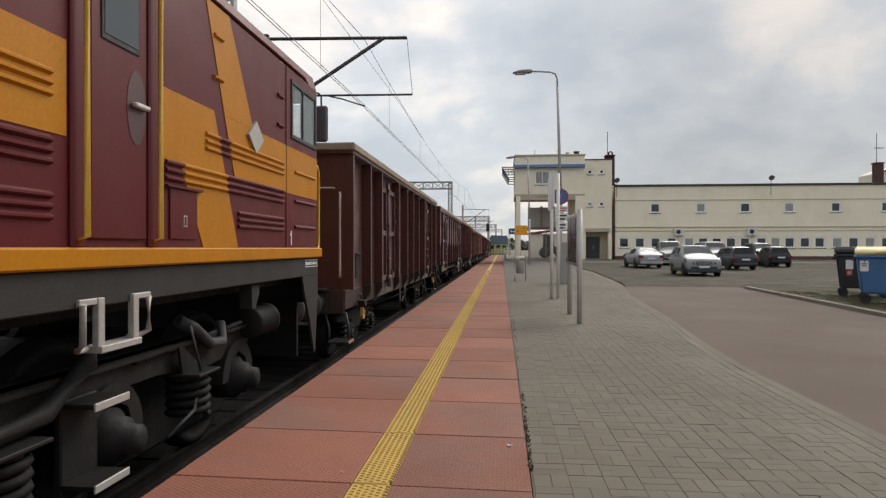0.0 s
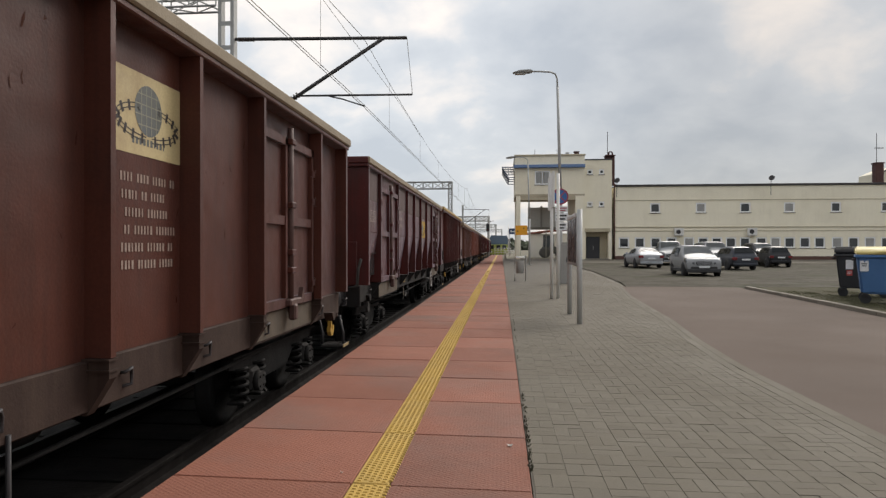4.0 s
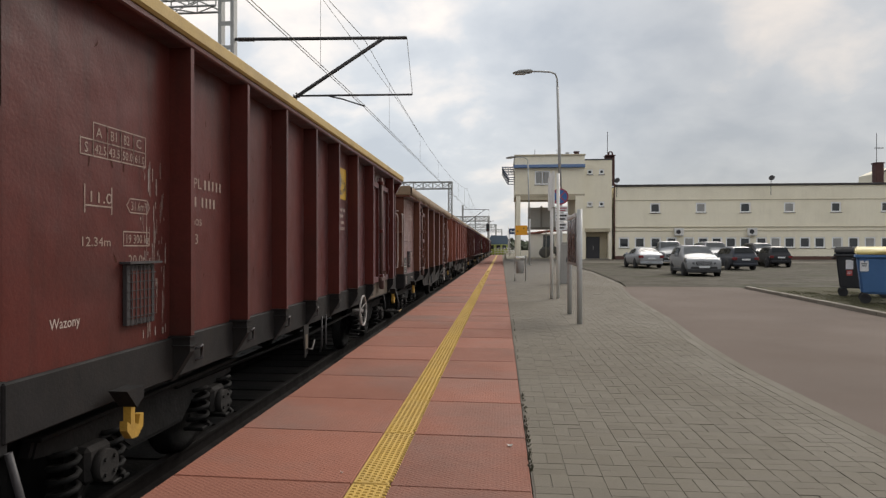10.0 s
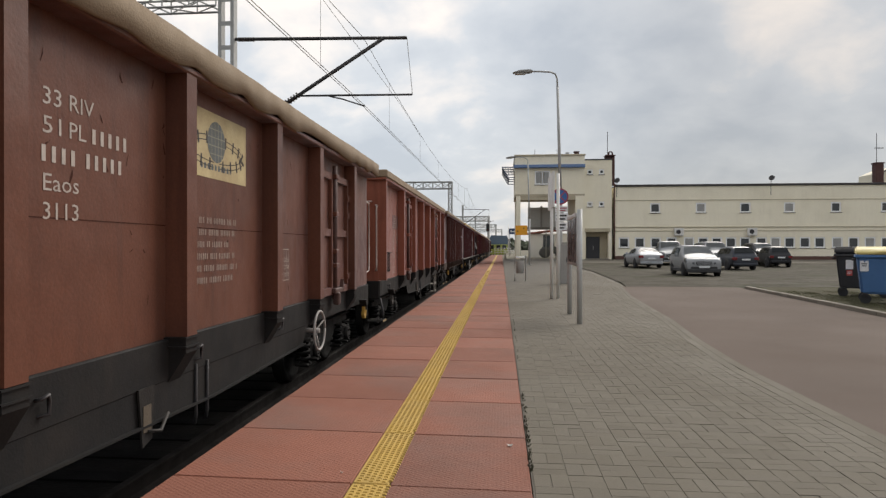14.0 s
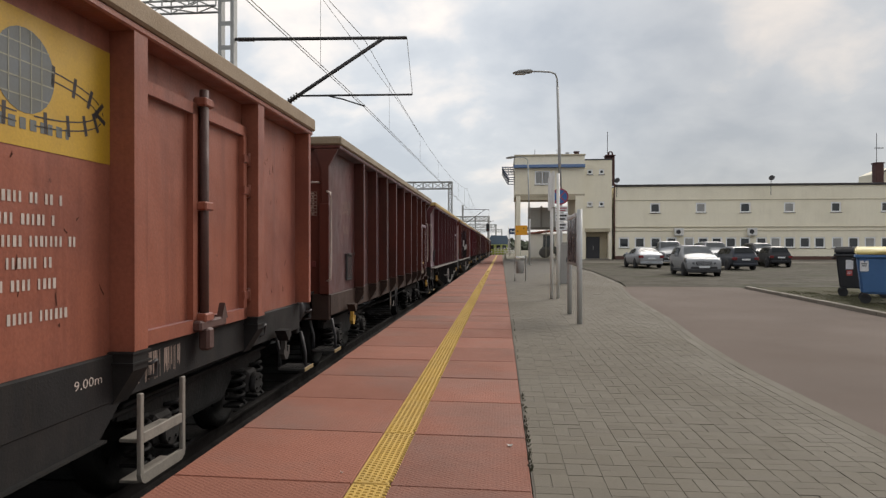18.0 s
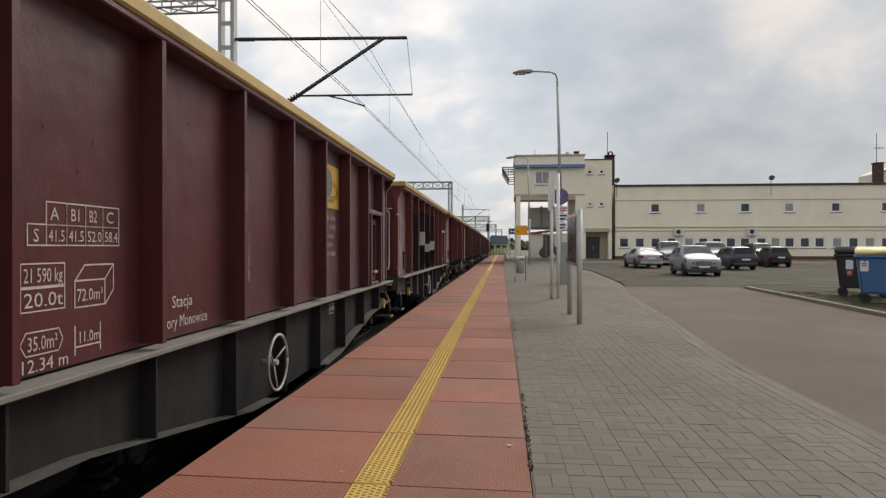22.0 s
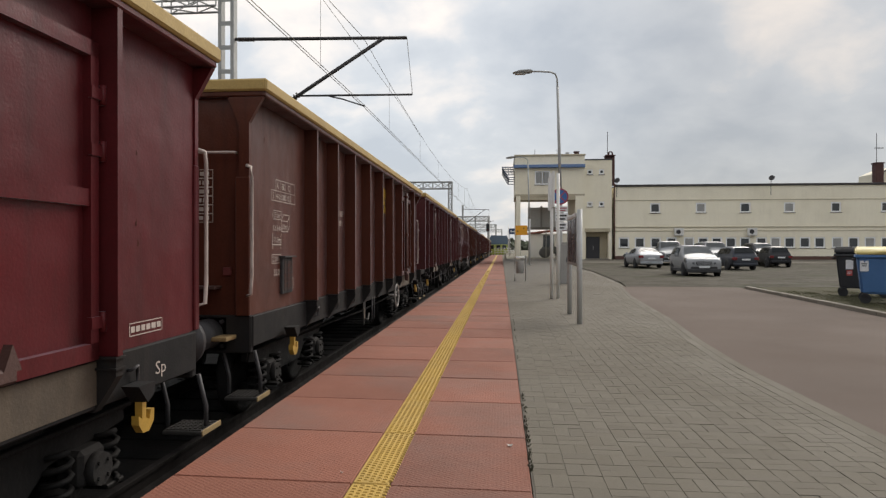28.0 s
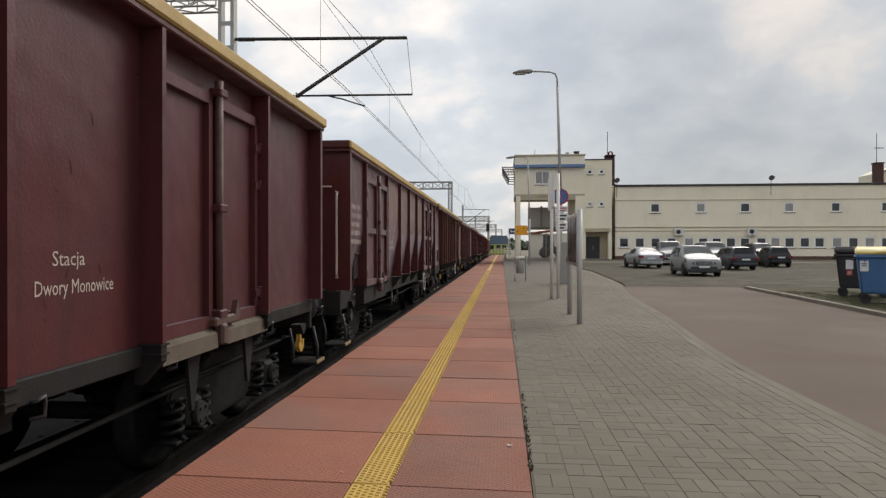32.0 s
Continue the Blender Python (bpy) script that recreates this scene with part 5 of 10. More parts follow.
build_bins()


# ---- posts, signs, lamps ----
M_SIGNBLUE = surface("sign_blue", (0.035, 0.13, 0.36), scale=4, rough=0.4, bump=0)
M_SIGNRED = surface("sign_red", (0.36, 0.05, 0.075), scale=4, rough=0.4, bump=0)
M_SIGNYEL = surface("sign_yellow", (0.80, 0.36, 0.01), (0.70, 0.31, 0.01), scale=3, rough=0.45, bump=0)
M_GREYBOX = surface("cabinet_grey", (0.34, 0.33, 0.31), (0.28, 0.275, 0.26), scale=2, rough=0.6, bump=0.1, streak=0.3)
M_POLE = surface("pole_grey", (0.42, 0.42, 0.405), (0.34, 0.34, 0.33), scale=3, rough=0.65, metal=0.05, bump=0.1)
M_LENS = surface("lamp_lens", (0.55, 0.55, 0.52), scale=3, rough=0.3, bump=0)


def street_lamp(m, label):
    t = thing("street_lamp", label, "street lamp", m, "street lamps")
    part("base_plate", box(B(), -0.17, 0.17, -0.17, 0.17, 0.0, 0.03, 0.005), M_POLE, t)
    bm = B()
    rod(bm, (0, 0, 0.02), (0, 0, 3.6), 0.085, 14, 0.075)
    rod(bm, (0, 0, 3.55), (-0.12, 0, 7.9), 0.065, 14, 0.05)
    part("mast", bm, M_POLE, t)
    part("arm", tube(B(), [(-0.12, 0, 7.85), (-0.13, 0, 8.15), (-0.2, 0, 8.36), (-0.4, 0, 8.45), (-0.8, 0, 8.48), (-1.15, 0, 8.49)], 0.035, 10), M_POLE, t)
    bm = B()
    prism(bm, [(-1.1, 8.53), (-1.25, 8.56), (-1.6, 8.54), (-1.88, 8.46), (-1.9, 8.43), (-1.3, 8.42), (-1.1, 8.45)], "y", -0.13, 0.13)
    bmesh.ops.bevel(bm, geom=bm.edges[:], offset=0.03, segments=2, affect="EDGES")
    part("head", bm, M_GREYBOX, t)
    bm = B()
    box(bm, -1.82, -1.38, -0.11, 0.11, 8.375, 8.43, 0.025)
    part("lens", bm, M_LENS, t)
    return t


def disc(bm, x, y, z, r, y1, seg=28):
    return rod(bm, (x, y, z), (x, y1, z), r, seg)


def build_signs():
    l1 = street_lamp(pose(2.22, 26.5, 0), "grey steel street lamp with a curved arm")
    street_lamp(pose(1.95, 52.0, rise(52)), "grey steel street lamp farther along the platform")
    # control cabinet at the lamp's foot
    cb = thing("control_cabinet", "narrow grey control cabinet beside the lamp post", "cabinet", pose(2.36, 26.3, 0))
    part("cabinet_body", box(B(), -0.17, 0.17, -0.15, 0.15, 0.0, 1.55, 0.015), M_GREYBOX, cb)
    part("cabinet_cap", prism(B(), [(-0.18, 1.55), (0.18, 1.55), (0.10, 1.64), (-0.10, 1.64)], "y", -0.16, 0.16), M_GREYBOX, cb)
    part("keyhole_plate", box(B(), 0.05, 0.09, -0.16, -0.151, 0.85, 1.05, 0.002), M_DARKSTEEL, cb)
    # signs on their own pole beside the lamp
    sp = thing("traffic_sign", "blue and red no-stopping sign over small white plates", "traffic sign", pose(2.13, 25.6, 0))
    part("sign_post", rod(B(), (0, 0.05, 0), (0, 0.05, 3.75), 0.03, 12), M_GALV, sp)
    rs = part("round_sign", disc(B(), 0, 0.0, 3.40, 0.32, 0.012), M_SIGNRED, sp, "red-ringed round sign")
    part("blue_face", disc(B(), 0, -0.004, 3.40, 0.262, 0.0), M_SIGNBLUE, rs)
    for a in (45, -45):
        bm = B()
        box(bm, -0.262, 0.262, -0.008, -0.004, -0.022, 0.022, 0, Matrix.Translation((0, 0, 3.40)) @ Matrix.Rotation(radians(a), 4, "Y"))
        part("red_bar", bm, M_SIGNRED, rs)
    for z0, z1, w in ((2.80, 3.02, 0.5), (2.44, 2.76, 0.5), (2.10, 2.40, 0.42)):
        pl = part("plate", box(B(), -w / 2 + 0.05, w / 2 + 0.05, -0.006, 0.006, z0, z1, 0.002), M_STICKER, sp)
        h = (z1 - z0) / 5
        strokes([(-w / 2 + 0.1, w / 2, z0 + h * 3, z0 + h * 4), (-w / 2 + 0.1, w / 2 - 0.05, z0 + h * 1, z0 + h * 2)], (0, -0.0075, 0), FRONT, M_SIGNRED if w == 0.5 and z0 > 2.7 else M_BLACK, pl, "plate_text")
    # station name board seen on edge: two posts, a thin white panel
    nb = thing("name_board", "tall white name board on two pale posts, seen edge-on", "sign board", pose(1.38, 18.5, 0, 0, 0, 0))
    for x, y in ((-0.07, 0.0), (0.11, 0.05)):
        part("board_post", rod(B(), (x, y, 0), (x, y, 3.5), 0.045, 12), M_WHITE, nb)
    bm = B()
    box(bm, -0.09, -0.03, -0.55, 1.3, 2.52, 3.5, 0.006)
    part("board_panel", bm, M_WHITE, nb)
    # timetable case, seen almost on edge
    ic = thing("timetable_case", "galvanised timetable case with dark posters on two posts", "notice board", pose(0, 0, 0))
    part("case_post", rod(B(), (1.40, 12.47, 0), (1.40, 12.47, 2.14), 0.05, 14), M_GALV, ic)
    part("case_post", rod(B(), (1.39, 14.27, 0), (1.39, 14.27, 2.12), 0.05, 14), M_GALV, ic)
    part("case_frame", box(B(), 1.345, 1.435, 12.53, 14.21, 1.08, 2.08, 0.01), M_GALV, ic)
    part("poster", box(B(), 1.330, 1.343, 12.62, 13.32, 1.14, 1.98), M_POSTER, ic, "dark printed poster behind glass")
    part("poster", box(B(), 1.330, 1.343, 13.40, 14.12, 1.14, 1.98), M_POSTER, ic, "dark printed poster behind glass")
    part("case_header", box(B(), 1.33, 1.45, 12.5, 14.24, 2.0, 2.085, 0.01), M_WHITE, ic)
    # litter bin in a tube frame
    lb = thing("litter_bin", "grey litter bin hung in a galvanised tube frame", "litter bin", pose(0.66, 28.3, 0))
    part("bin_frame", tube(B(), [(-0.22, 0, 0), (-0.22, 0, 0.95), (-0.18, 0, 1.03), (0.16, 0, 1.03), (0.24, 0, 1.1), (0.24, 0, 0.0)], 0.024, 8), M_GALV, lb)
    bm = B()
    lathe(bm, [(0.14, 0.33), (0.165, 0.35), (0.175, 0.86), (0.17, 0.87), (0.12, 0.87)], "z", (0, 0, 0), 20)
    part("bin_bucket", bm, M_GREYBOX, lb)
    bm = B()
    lathe(bm, [(0.02, 0.98), (0.19, 0.97), (0.22, 1.0), (0.2, 1.03), (0.02, 1.05)], "z", (0, 0, 0), 20)
    part("bin_hood", bm, M_WHITE, lb)
    # orange-yellow notice on the far lamp post
    ys = thing("yellow_sign", "orange-yellow sign board fixed to the far lamp post", "sign board", pose(1.35, 51.8, rise(52)))
    part("sign_panel", box(B(), -0.50, 0.42, 0, 0.03, 2.35, 3.10, 0.006), M_SIGNYEL, ys)
    part("sign_bracket", box(B(), 0.3, 0.62, 0.03, 0.06, 2.65, 2.75), M_POLE, ys)
    strokes([(-0.38, -0.28, 2.6, 2.7), (0.1, 0.2, 2.85, 2.92)], (0, -0.002, 0), FRONT, M_BLACK, ys)


M_POSTER = surface("poster_dark", (0.07, 0.065, 0.065), (0.14, 0.12, 0.12), scale=6, rough=0.25, bump=0)
build_signs()


# ---- overhead line ----
def lattice(bm, p0, p1, w, h, n, r=0.02):
    """A braced box girder between two points along x or z."""
    p0, p1 = Vector(p0), Vector(p1)
    d = (p1 - p0)
    u = Vector((0, 0, 1)) if abs(d.normalized().z) < 0.5 else Vector((1, 0, 0))
    s = Vector((0, 1, 0))
    cs = [(u * h / 2 * a + s * w / 2 * b) for a, b in ((1, 1), (1, -1), (-1, -1), (-1, 1))]
    for c in cs:
        rod(bm, p0 + c, p1 + c, r * 1.6, 4)
    for i in range(n):
        a, b = p0 + d * (i / n), p0 + d * ((i + 1) / n)
        for k in range(4):
            c0, c1 = cs[k], cs[(k + 1) % 4]
            if i % 2:
                c0, c1 = c1, c0
            rod(bm, a + c0, b + c1, r, 4)
        rod(bm, a + cs[0], a + cs[3], r, 4)
        rod(bm, a + cs[1], a + cs[2], r, 4)
    return bm




def cantilever(parent, mx, y, z_top=7.15, reach=-2.62, contact=(-3.78, 5.27)):
    """Bracket arm: top tube, inclined strut, registration arm, insulators."""
    part("top_tube", rod(B(), (mx, y, z_top + 0.03), (reach, y, z_top - 0.07), 0.045, 10), M_DARKSTEEL, parent)
    part("strut", rod(B(), (mx + 0.1, y, z_top - 2.65), (-3.24, y, z_top - 0.05), 0.05, 10), M_DARKSTEEL, parent)
    part("registration_tube", rod(B(), (-5.59, y, 5.58), (-2.47, y, 5.55), 0.028, 8), M_DARKSTEEL, parent)
    part("steady_arm", tube(B(), [(-4.75, y, 5.55), (-4.4, y, 5.47), (-3.9, y, 5.30), contact and (contact[0], y, contact[1])], 0.02, 8), M_DARKSTEEL, parent)
    part("drop_wire", rod(B(), (reach, y, z_top - 0.07), (-2.47, y, 5.55), 0.008, 5), M_WIRE, parent)
    for p, q in (((mx + 0.12, y, z_top + 0.02), (mx + 0.6, y, z_top + 0.01)), ((-6.05, y, 5.33), (-5.6, y, 5.62))):
        bm = B()
        p, q = Vector(p), Vector(q)
        for k in range(6):
            c = p + (q - p) * (k + 0.5) / 6
            dd = (q - p).normalized() * 0.02
            rod(bm, c - dd, c + dd, 0.085 if p.x < -5.9 and p.z < 6 else 0.06, 10)
        part("insulator", bm, M_INSUL, parent)


M_INSUL = surface("insulator_brown", (0.05, 0.035, 0.03), scale=5, rough=0.3, bump=0)


def build_catenary():
    m1 = thing("catenary_mast", "grey lattice mast with bracket arm and gantry beam over the tracks", "catenary mast", pose(0, 0, 0))
    bm = B()
    for x in (-7.80, -7.45):
        prism(bm, [(x - 0.05, 17.38), (x + 0.05, 17.38), (x + 0.05, 17.62), (x - 0.05, 17.62)], "z", -0.8, 9.2)
    part("mast_leg", bm, M_POLE, m1)
    for k in range(14):
        z = -0.4 + 0.66 * k
        part("batten", box(B(), -7.77, -7.48, 17.36, 17.378, z, z + 0.12, 0.003), M_POLE, m1)
    part("gantry_beam", lattice(B(), (-7.85, 17.5, 8.22), (-34.0, 17.5, 8.22), 0.5, 0.36, 34, 0.02), M_POLE, m1)
    cantilever(m1, -7.45, 17.5)
    g2 = thing("catenary_gantry", "lattice gantry on steel legs across the tracks", "catenary gantry", pose(0, 0, 0))
    part("gantry_beam", lattice(B(), (-5.1, 64, 7.55), (-30.0, 64, 7.55), 0.5, 0.66, 26, 0.035), M_POLE, g2)
    part("gantry_leg", lattice(B(), (-5.3, 64, -0.8), (-5.3, 64, 7.9), 0.35, 0.35, 14, 0.03), M_POLE, g2)
    part("gantry_leg", lattice(B(), (-29.8, 64, -0.8), (-29.8, 64, 7.9), 0.35, 0.35, 14, 0.03), M_POLE, g2)
    for y, mx in ((110.0, -7.0), (158.0, -7.0)):
        m = thing("catenary_mast", "distant steel mast with bracket arm", "catenary mast", pose(0, 0, 0))
        part("mast_leg", box(B(), mx - 0.15, mx + 0.15, y - 0.12, y + 0.12, -0.8, 8.6), M_POLE, m)
        cantilever(m, mx, y, z_top=7.9, contact=(-3.75, 5.3))
    for y, x0, x1, h in ((128, -3.1, -14.0, 7.6), (190, -2.5, -18.0, 8.2), (240, -1.0, -20.0, 8.2)):
        g = thing("catenary_gantry", "far-off lattice gantry across the tracks", "catenary gantry", pose(0, 0, 0))
        part("gantry_beam", lattice(B(), (x0, y, h - 0.5), (x1, y, h - 0.5), 0.5, 0.9, 12, 0.06), M_POLE, g)
        part("gantry_leg", box(B(), x0 - 0.2, x0 + 0.2, y - 0.2, y + 0.2, -0.8, h), M_POLE, g)
        part("gantry_leg", box(B(), x1 - 0.2, x1 + 0.2, y - 0.2, y + 0.2, -0.8, h), M_POLE, g)
    # wires
    sup = [(-30.0, -4.6, 7.1, 5.12), (17.5, -3.80, 7.10, 5.27), (64.0, -3.65, 7.2, 5.30), (110.0, -3.85, 7.4, 5.3), (158.0, -3.65, 7.4, 5.3), (230.0, -3.75, 7.4, 5.3)]
    for dx in (-0.035, 0.035):
        w = part("contact_wire", tube(B(), [(x + dx, y, zc) for y, x, zm, zc in sup], 0.008, 5), M_WIRE)
        tagged(w, "copper contact wire over the track", "overhead wire", "wires of the overhead line")
    pts, drops = [], []
    for (ya, xa, za, ca), (yb, xb, zb, cb) in zip(sup, sup[1:]):
        for k in range(12):
            t = k / 12
            sag = 0.85 * 4 * t * (1 - t)
            p = (xa + (xb - xa) * t, ya + (yb - ya) * t, za + (zb - za) * t - sag)
            pts.append(p)
            if k % 2 == 1 and p[1] < 120:
                drops.append((p, (p[0], p[1], ca + (cb - ca) * t)))
    mw = tagged(part("messenger_wire", tube(B(), pts, 0.009, 5), M_WIRE), "sagging messenger wire with thin droppers", "overhead wire", "wires of the overhead line")
    for p, q in drops:
        part("dropper", rod(B(), p, q, 0.004, 4), M_WIRE, mw)
    # short stitch wire under the messenger at the bracket
    w = part("stitch_wire", tube(B(), [(-3.86, 6, 6.42), (-3.83, 10, 6.66), (-3.80, 24, 6.68), (-3.77, 29, 6.45)], 0.006, 5), M_WIRE)
    tagged(w, "thin stitch wire slung below the messenger", "overhead wire", "wires of the overhead line")


build_catenary()

# ---- long building and tower ----
M_CREAM = surface("cream_render", (0.90, 0.83, 0.67), (0.86, 0.79, 0.63), scale=0.5, rough=0.92, bump=0.25, fine=30, streak=0.10, dirt=(0.50, 0.44, 0.33), dirt_amount=0.3, streak_scale=5.0)
M_TRIMCREAM = surface("cream_trim", (0.52, 0.455, 0.33), (0.46, 0.40, 0.29), scale=1.0, rough=0.9, bump=0.2, dirt=(0.25, 0.22, 0.17), dirt_amount=0.5)
M_PLINTH = surface("plinth_brown", (0.12, 0.06, 0.048), (0.09, 0.05, 0.04), scale=1.5, rough=0.85, bump=0.2)
M_ROOFEDGE = surface("roof_edge", (0.06, 0.055, 0.055), scale=2.0, rough=0.6, metal=0.3, bump=0.1)
M_CHIMNEY = surface("chimney_brick", (0.095, 0.045, 0.04), (0.07, 0.038, 0.035), scale=4.0, rough=0.9, bump=0.5, fine=18)
M_BLUE = surface("blue_fascia", (0.14, 0.23, 0.42), (0.11, 0.18, 0.34), scale=2.0, rough=0.55, bump=0.1)
M_DOORDARK = surface("door_dark", (0.035, 0.035, 0.042), scale=2.0, rough=0.5, bump=0.1)
M_PVC = surface("window_white", (0.90, 0.90, 0.89), scale=3.0, rough=0.45, bump=0.05)
M_SILLTIN = surface("sill_tin", (0.16, 0.13, 0.11), scale=3.0, rough=0.6, metal=0.2, bump=0.05)
M_PANE = glass("window_pane", (0.03, 0.034, 0.038), 0.04)
M_PANELIT = surface("blind_pane", (0.34, 0.335, 0.32), (0.2, 0.2, 0.195), scale=1.2, rough=0.12, bump=0.0)
rnd_w = random.Random(8)
M_GALLERY = surface("gallery_glass", (0.50, 0.50, 0.48), (0.42, 0.42, 0.41), scale=2.0, rough=0.25, bump=0.05)
M_ROOFFELT = surface("roof_felt", (0.09, 0.09, 0.09), scale=1.0, rough=0.9, bump=0.3)
M_REDROOF = surface("red_roof", (0.22, 0.07, 0.05), scale=3.0, rough=0.8, bump=0.3)
FY, BASE = 66.0, 0.30


def holed_wall(x0, x1, z0, z1, holes, y0, y1):
    """A wall along x with rectangular openings right through."""
    xs = sorted({x0, x1, *[h[0] for h in holes], *[h[1] for h in holes]})
    zs = sorted({z0, z1, *[h[2] for h in holes], *[h[3] for h in holes]})
    solid = {}
    for i in range(len(xs) - 1):
        for k in range(len(zs) - 1):
            cx, cz = (xs[i] + xs[i + 1]) / 2, (zs[k] + zs[k + 1]) / 2
            solid[i, k] = not any(h[0] < cx < h[1] and h[2] < cz < h[3] for h in holes)
    bm = B()
    vs = {}

    def V(i, k, y):
        if (i, k, y) not in vs:
            vs[i, k, y] = bm.verts.new((xs[i], y, zs[k]))
        return vs[i, k, y]
    for (i, k), s in solid.items():
        if not s:
            continue
        bm.faces.new((V(i, k, y0), V(i + 1, k, y0), V(i + 1, k + 1, y0), V(i, k + 1, y0)))
        bm.faces.new((V(i, k + 1, y1), V(i + 1, k + 1, y1), V(i + 1, k, y1), V(i, k, y1)))
        for di, dk, a, b in ((-1, 0, (i, k), (i, k + 1)), (1, 0, (i + 1, k + 1), (i + 1, k)), (0, -1, (i + 1, k), (i, k)), (0, 1, (i, k + 1), (i + 1, k + 1))):
            if not solid.get((i + di, k + dk), False):
                bm.faces.new((V(*a, y0), V(*b, y0), V(*b, y1), V(*a, y1)))
    bmesh.ops.recalc_face_normals(bm, faces=bm.faces[:])
    return bm


def window(parent, x0, x1, z0, z1, y, panes=1, sill=True):
    bm = B()
    f = 0.13
    for q in ((x0, x1, z0, z0 + f), (x0, x1, z1 - f, z1), (x0, x0 + f, z0 + f, z1 - f), (x1 - f, x1, z0 + f, z1 - f)):
        box(bm, q[0], q[1], y + 0.04, y + 0.11, q[2], q[3])
    for p in range(1, panes):
        xm = x0 + (x1 - x0) * p / panes
        box(bm, xm - 0.07, xm + 0.07, y + 0.04, y + 0.11, z0 + f, z1 - f)
    w = part("window", bm, M_PVC, parent)
    for p in range(panes):
        a, b = x0 + (x1 - x0) * p / panes, x0 + (x1 - x0) * (p + 1) / panes
        part("pane", box(B(), a + f, b - f, y + 0.07, y + 0.085, z0 + f, z1 - f), M_PANE if rnd_w.random() < 0.6 and panes == 1 else M_PANELIT, w)
    if sill:
        part("sill", box(B(), x0 - 0.06, x1 + 0.06, y - 0.07, y + 0.1, z0 - 0.06, z0 - 0.002, 0.006), M_SILLTIN, w)
    return w


UPPER = [(14.31, 15.12), (18.66, 19.46), (22.81, 23.65), (26.90, 27.73), (31.20, 31.97), (35.75, 36.5), (40.0, 40.8), (44.3, 45.1), (48.6, 49.4)]
LOWER = [11.32, 12.84, 14.36, 15.88, 17.54, 18.88, 20.16, 21.49, 22.81, 24.34, 25.65, 26.95, 28.36, 29.71, 31.31, 32.80, 34.28, 35.76, 37.2, 38.7, 40.2, 41.7, 43.2, 44.7]


def build_long_house():
    h = thing("long_building", "long two-storey cream rendered railway building with a flat roof", "building", kind="")
    holes = [(a - 0.08, b + 0.08, 4.85, 5.82) for a, b in UPPER] + [(x - 0.10, x + 0.90, 1.42, 2.46) for x in LOWER]
    part("wall", holed_wall(10.85, 52.0, BASE - 0.3, 7.45, holes, FY, FY + 0.35), M_CREAM, h)
    for n, q in (("wall", (10.85, 11.2, FY + 0.35, FY + 12)), ("wall", (51.65, 52.0, FY + 0.35, FY + 12)), ("wall", (11.2, 51.65, FY + 11.65, FY + 12))):
        part(n, box(B(), *q, BASE - 0.3, 7.45), M_CREAM, h)
    part("roof", box(B(), 10.82, 52.05, FY - 0.06, FY + 12.05, 7.45, 7.53), M_ROOFFELT, h)
    part("roof_edge", box(B(), 10.8, 52.1, FY - 0.12, FY - 0.02, 7.43, 7.64, 0.02), M_ROOFEDGE, h)
    part("cornice", box(B(), 10.86, 52.0, FY - 0.05, FY - 0.002, 6.06, 6.13, 0.01), M_TRIMCREAM, h)
    part("string_course", box(B(), 10.86, 52.0, FY - 0.10, FY - 0.002, 3.42, 3.50, 0.015), M_TRIMCREAM, h)
    part("string_course", box(B(), 10.86, 52.0, FY - 0.05, FY - 0.002, 3.05, 3.12, 0.01), M_TRIMCREAM, h)
    part("plinth", box(B(), 10.86, 52.0, FY - 0.05, FY - 0.002, BASE - 0.3, 0.62, 0.01), M_PLINTH, h)
    for a, b in UPPER:
        window(h, a - 0.08, b + 0.08, 4.85, 5.82, FY)
    for x in LOWER:
        window(h, x - 0.10, x + 0.90, 1.42, 2.46, FY)
    part("floor_slab", box(B(), 11.2, 51.65, FY + 0.35, FY + 11.65, 3.6, 3.8), M_CONCRETE, h)
    # air conditioners
    for x in (16.47, 23.34):
        ac = thing("air_conditioner", "white outdoor air conditioning unit on wall brackets", "air conditioner", pose(x, FY - 0.42, 2.58), "air conditioners on the facade")
        part("casing", box(B(), 0, 0.86, 0, 0.34, 0.03, 0.76, 0.02), M_WHITE, ac)
        part("grille", lathe(B(), [(0.02, -0.004), (0.20, -0.004), (0.21, -0.02), (0.22, 0.0)], "y", (0.36, -0.001, 0.40), 20), M_DARKSTEEL, ac)
        for bx in (0.12, 0.70):
            part("bracket", box(B(), bx, bx + 0.04, 0.0, 0.42, -0.02, 0.03), M_GALV, ac)
    # satellite dishes
    for x, z in ((11.05, 8.05), (25.65, 8.15)):
        d = thing("satellite_dish", "grey satellite dish on a short pole at the eave", "satellite dish", pose(x, FY - 0.1, z), "dishes on the roof edge")
        bm = B()
        lathe(bm, [(0.02, 0.0), (0.15, -0.015), (0.27, -0.065), (0.28, -0.06), (0.15, -0.003), (0.02, 0.010)], "y", (0, 0, 0), 20)
        ds = part("dish", bm, M_DARKSTEEL, d)
        ds.rotation_euler = (radians(-25), 0, radians(-30))
        part("dish_pole", tube(B(), [(-0.05, 0.1, -1.6), (-0.05, 0.1, -0.6), (0.0, 0.06, 0.0)], 0.025, 8), M_DARKSTEEL, d)
    # downpipe
    dp = thing("downpipe", "dark brown rainwater downpipe in the wall corner", "downpipe", pose(10.78, FY - 0.1, 0.3))
    part("pipe", rod(B(), (0, 0, 0), (0, 0, 7.25), 0.06, 10), M_PLINTH, dp)
    part("hopper", box(B(), -0.1, 0.1, -0.08, 0.08, 7.2, 7.42, 0.01), M_PLINTH, dp)
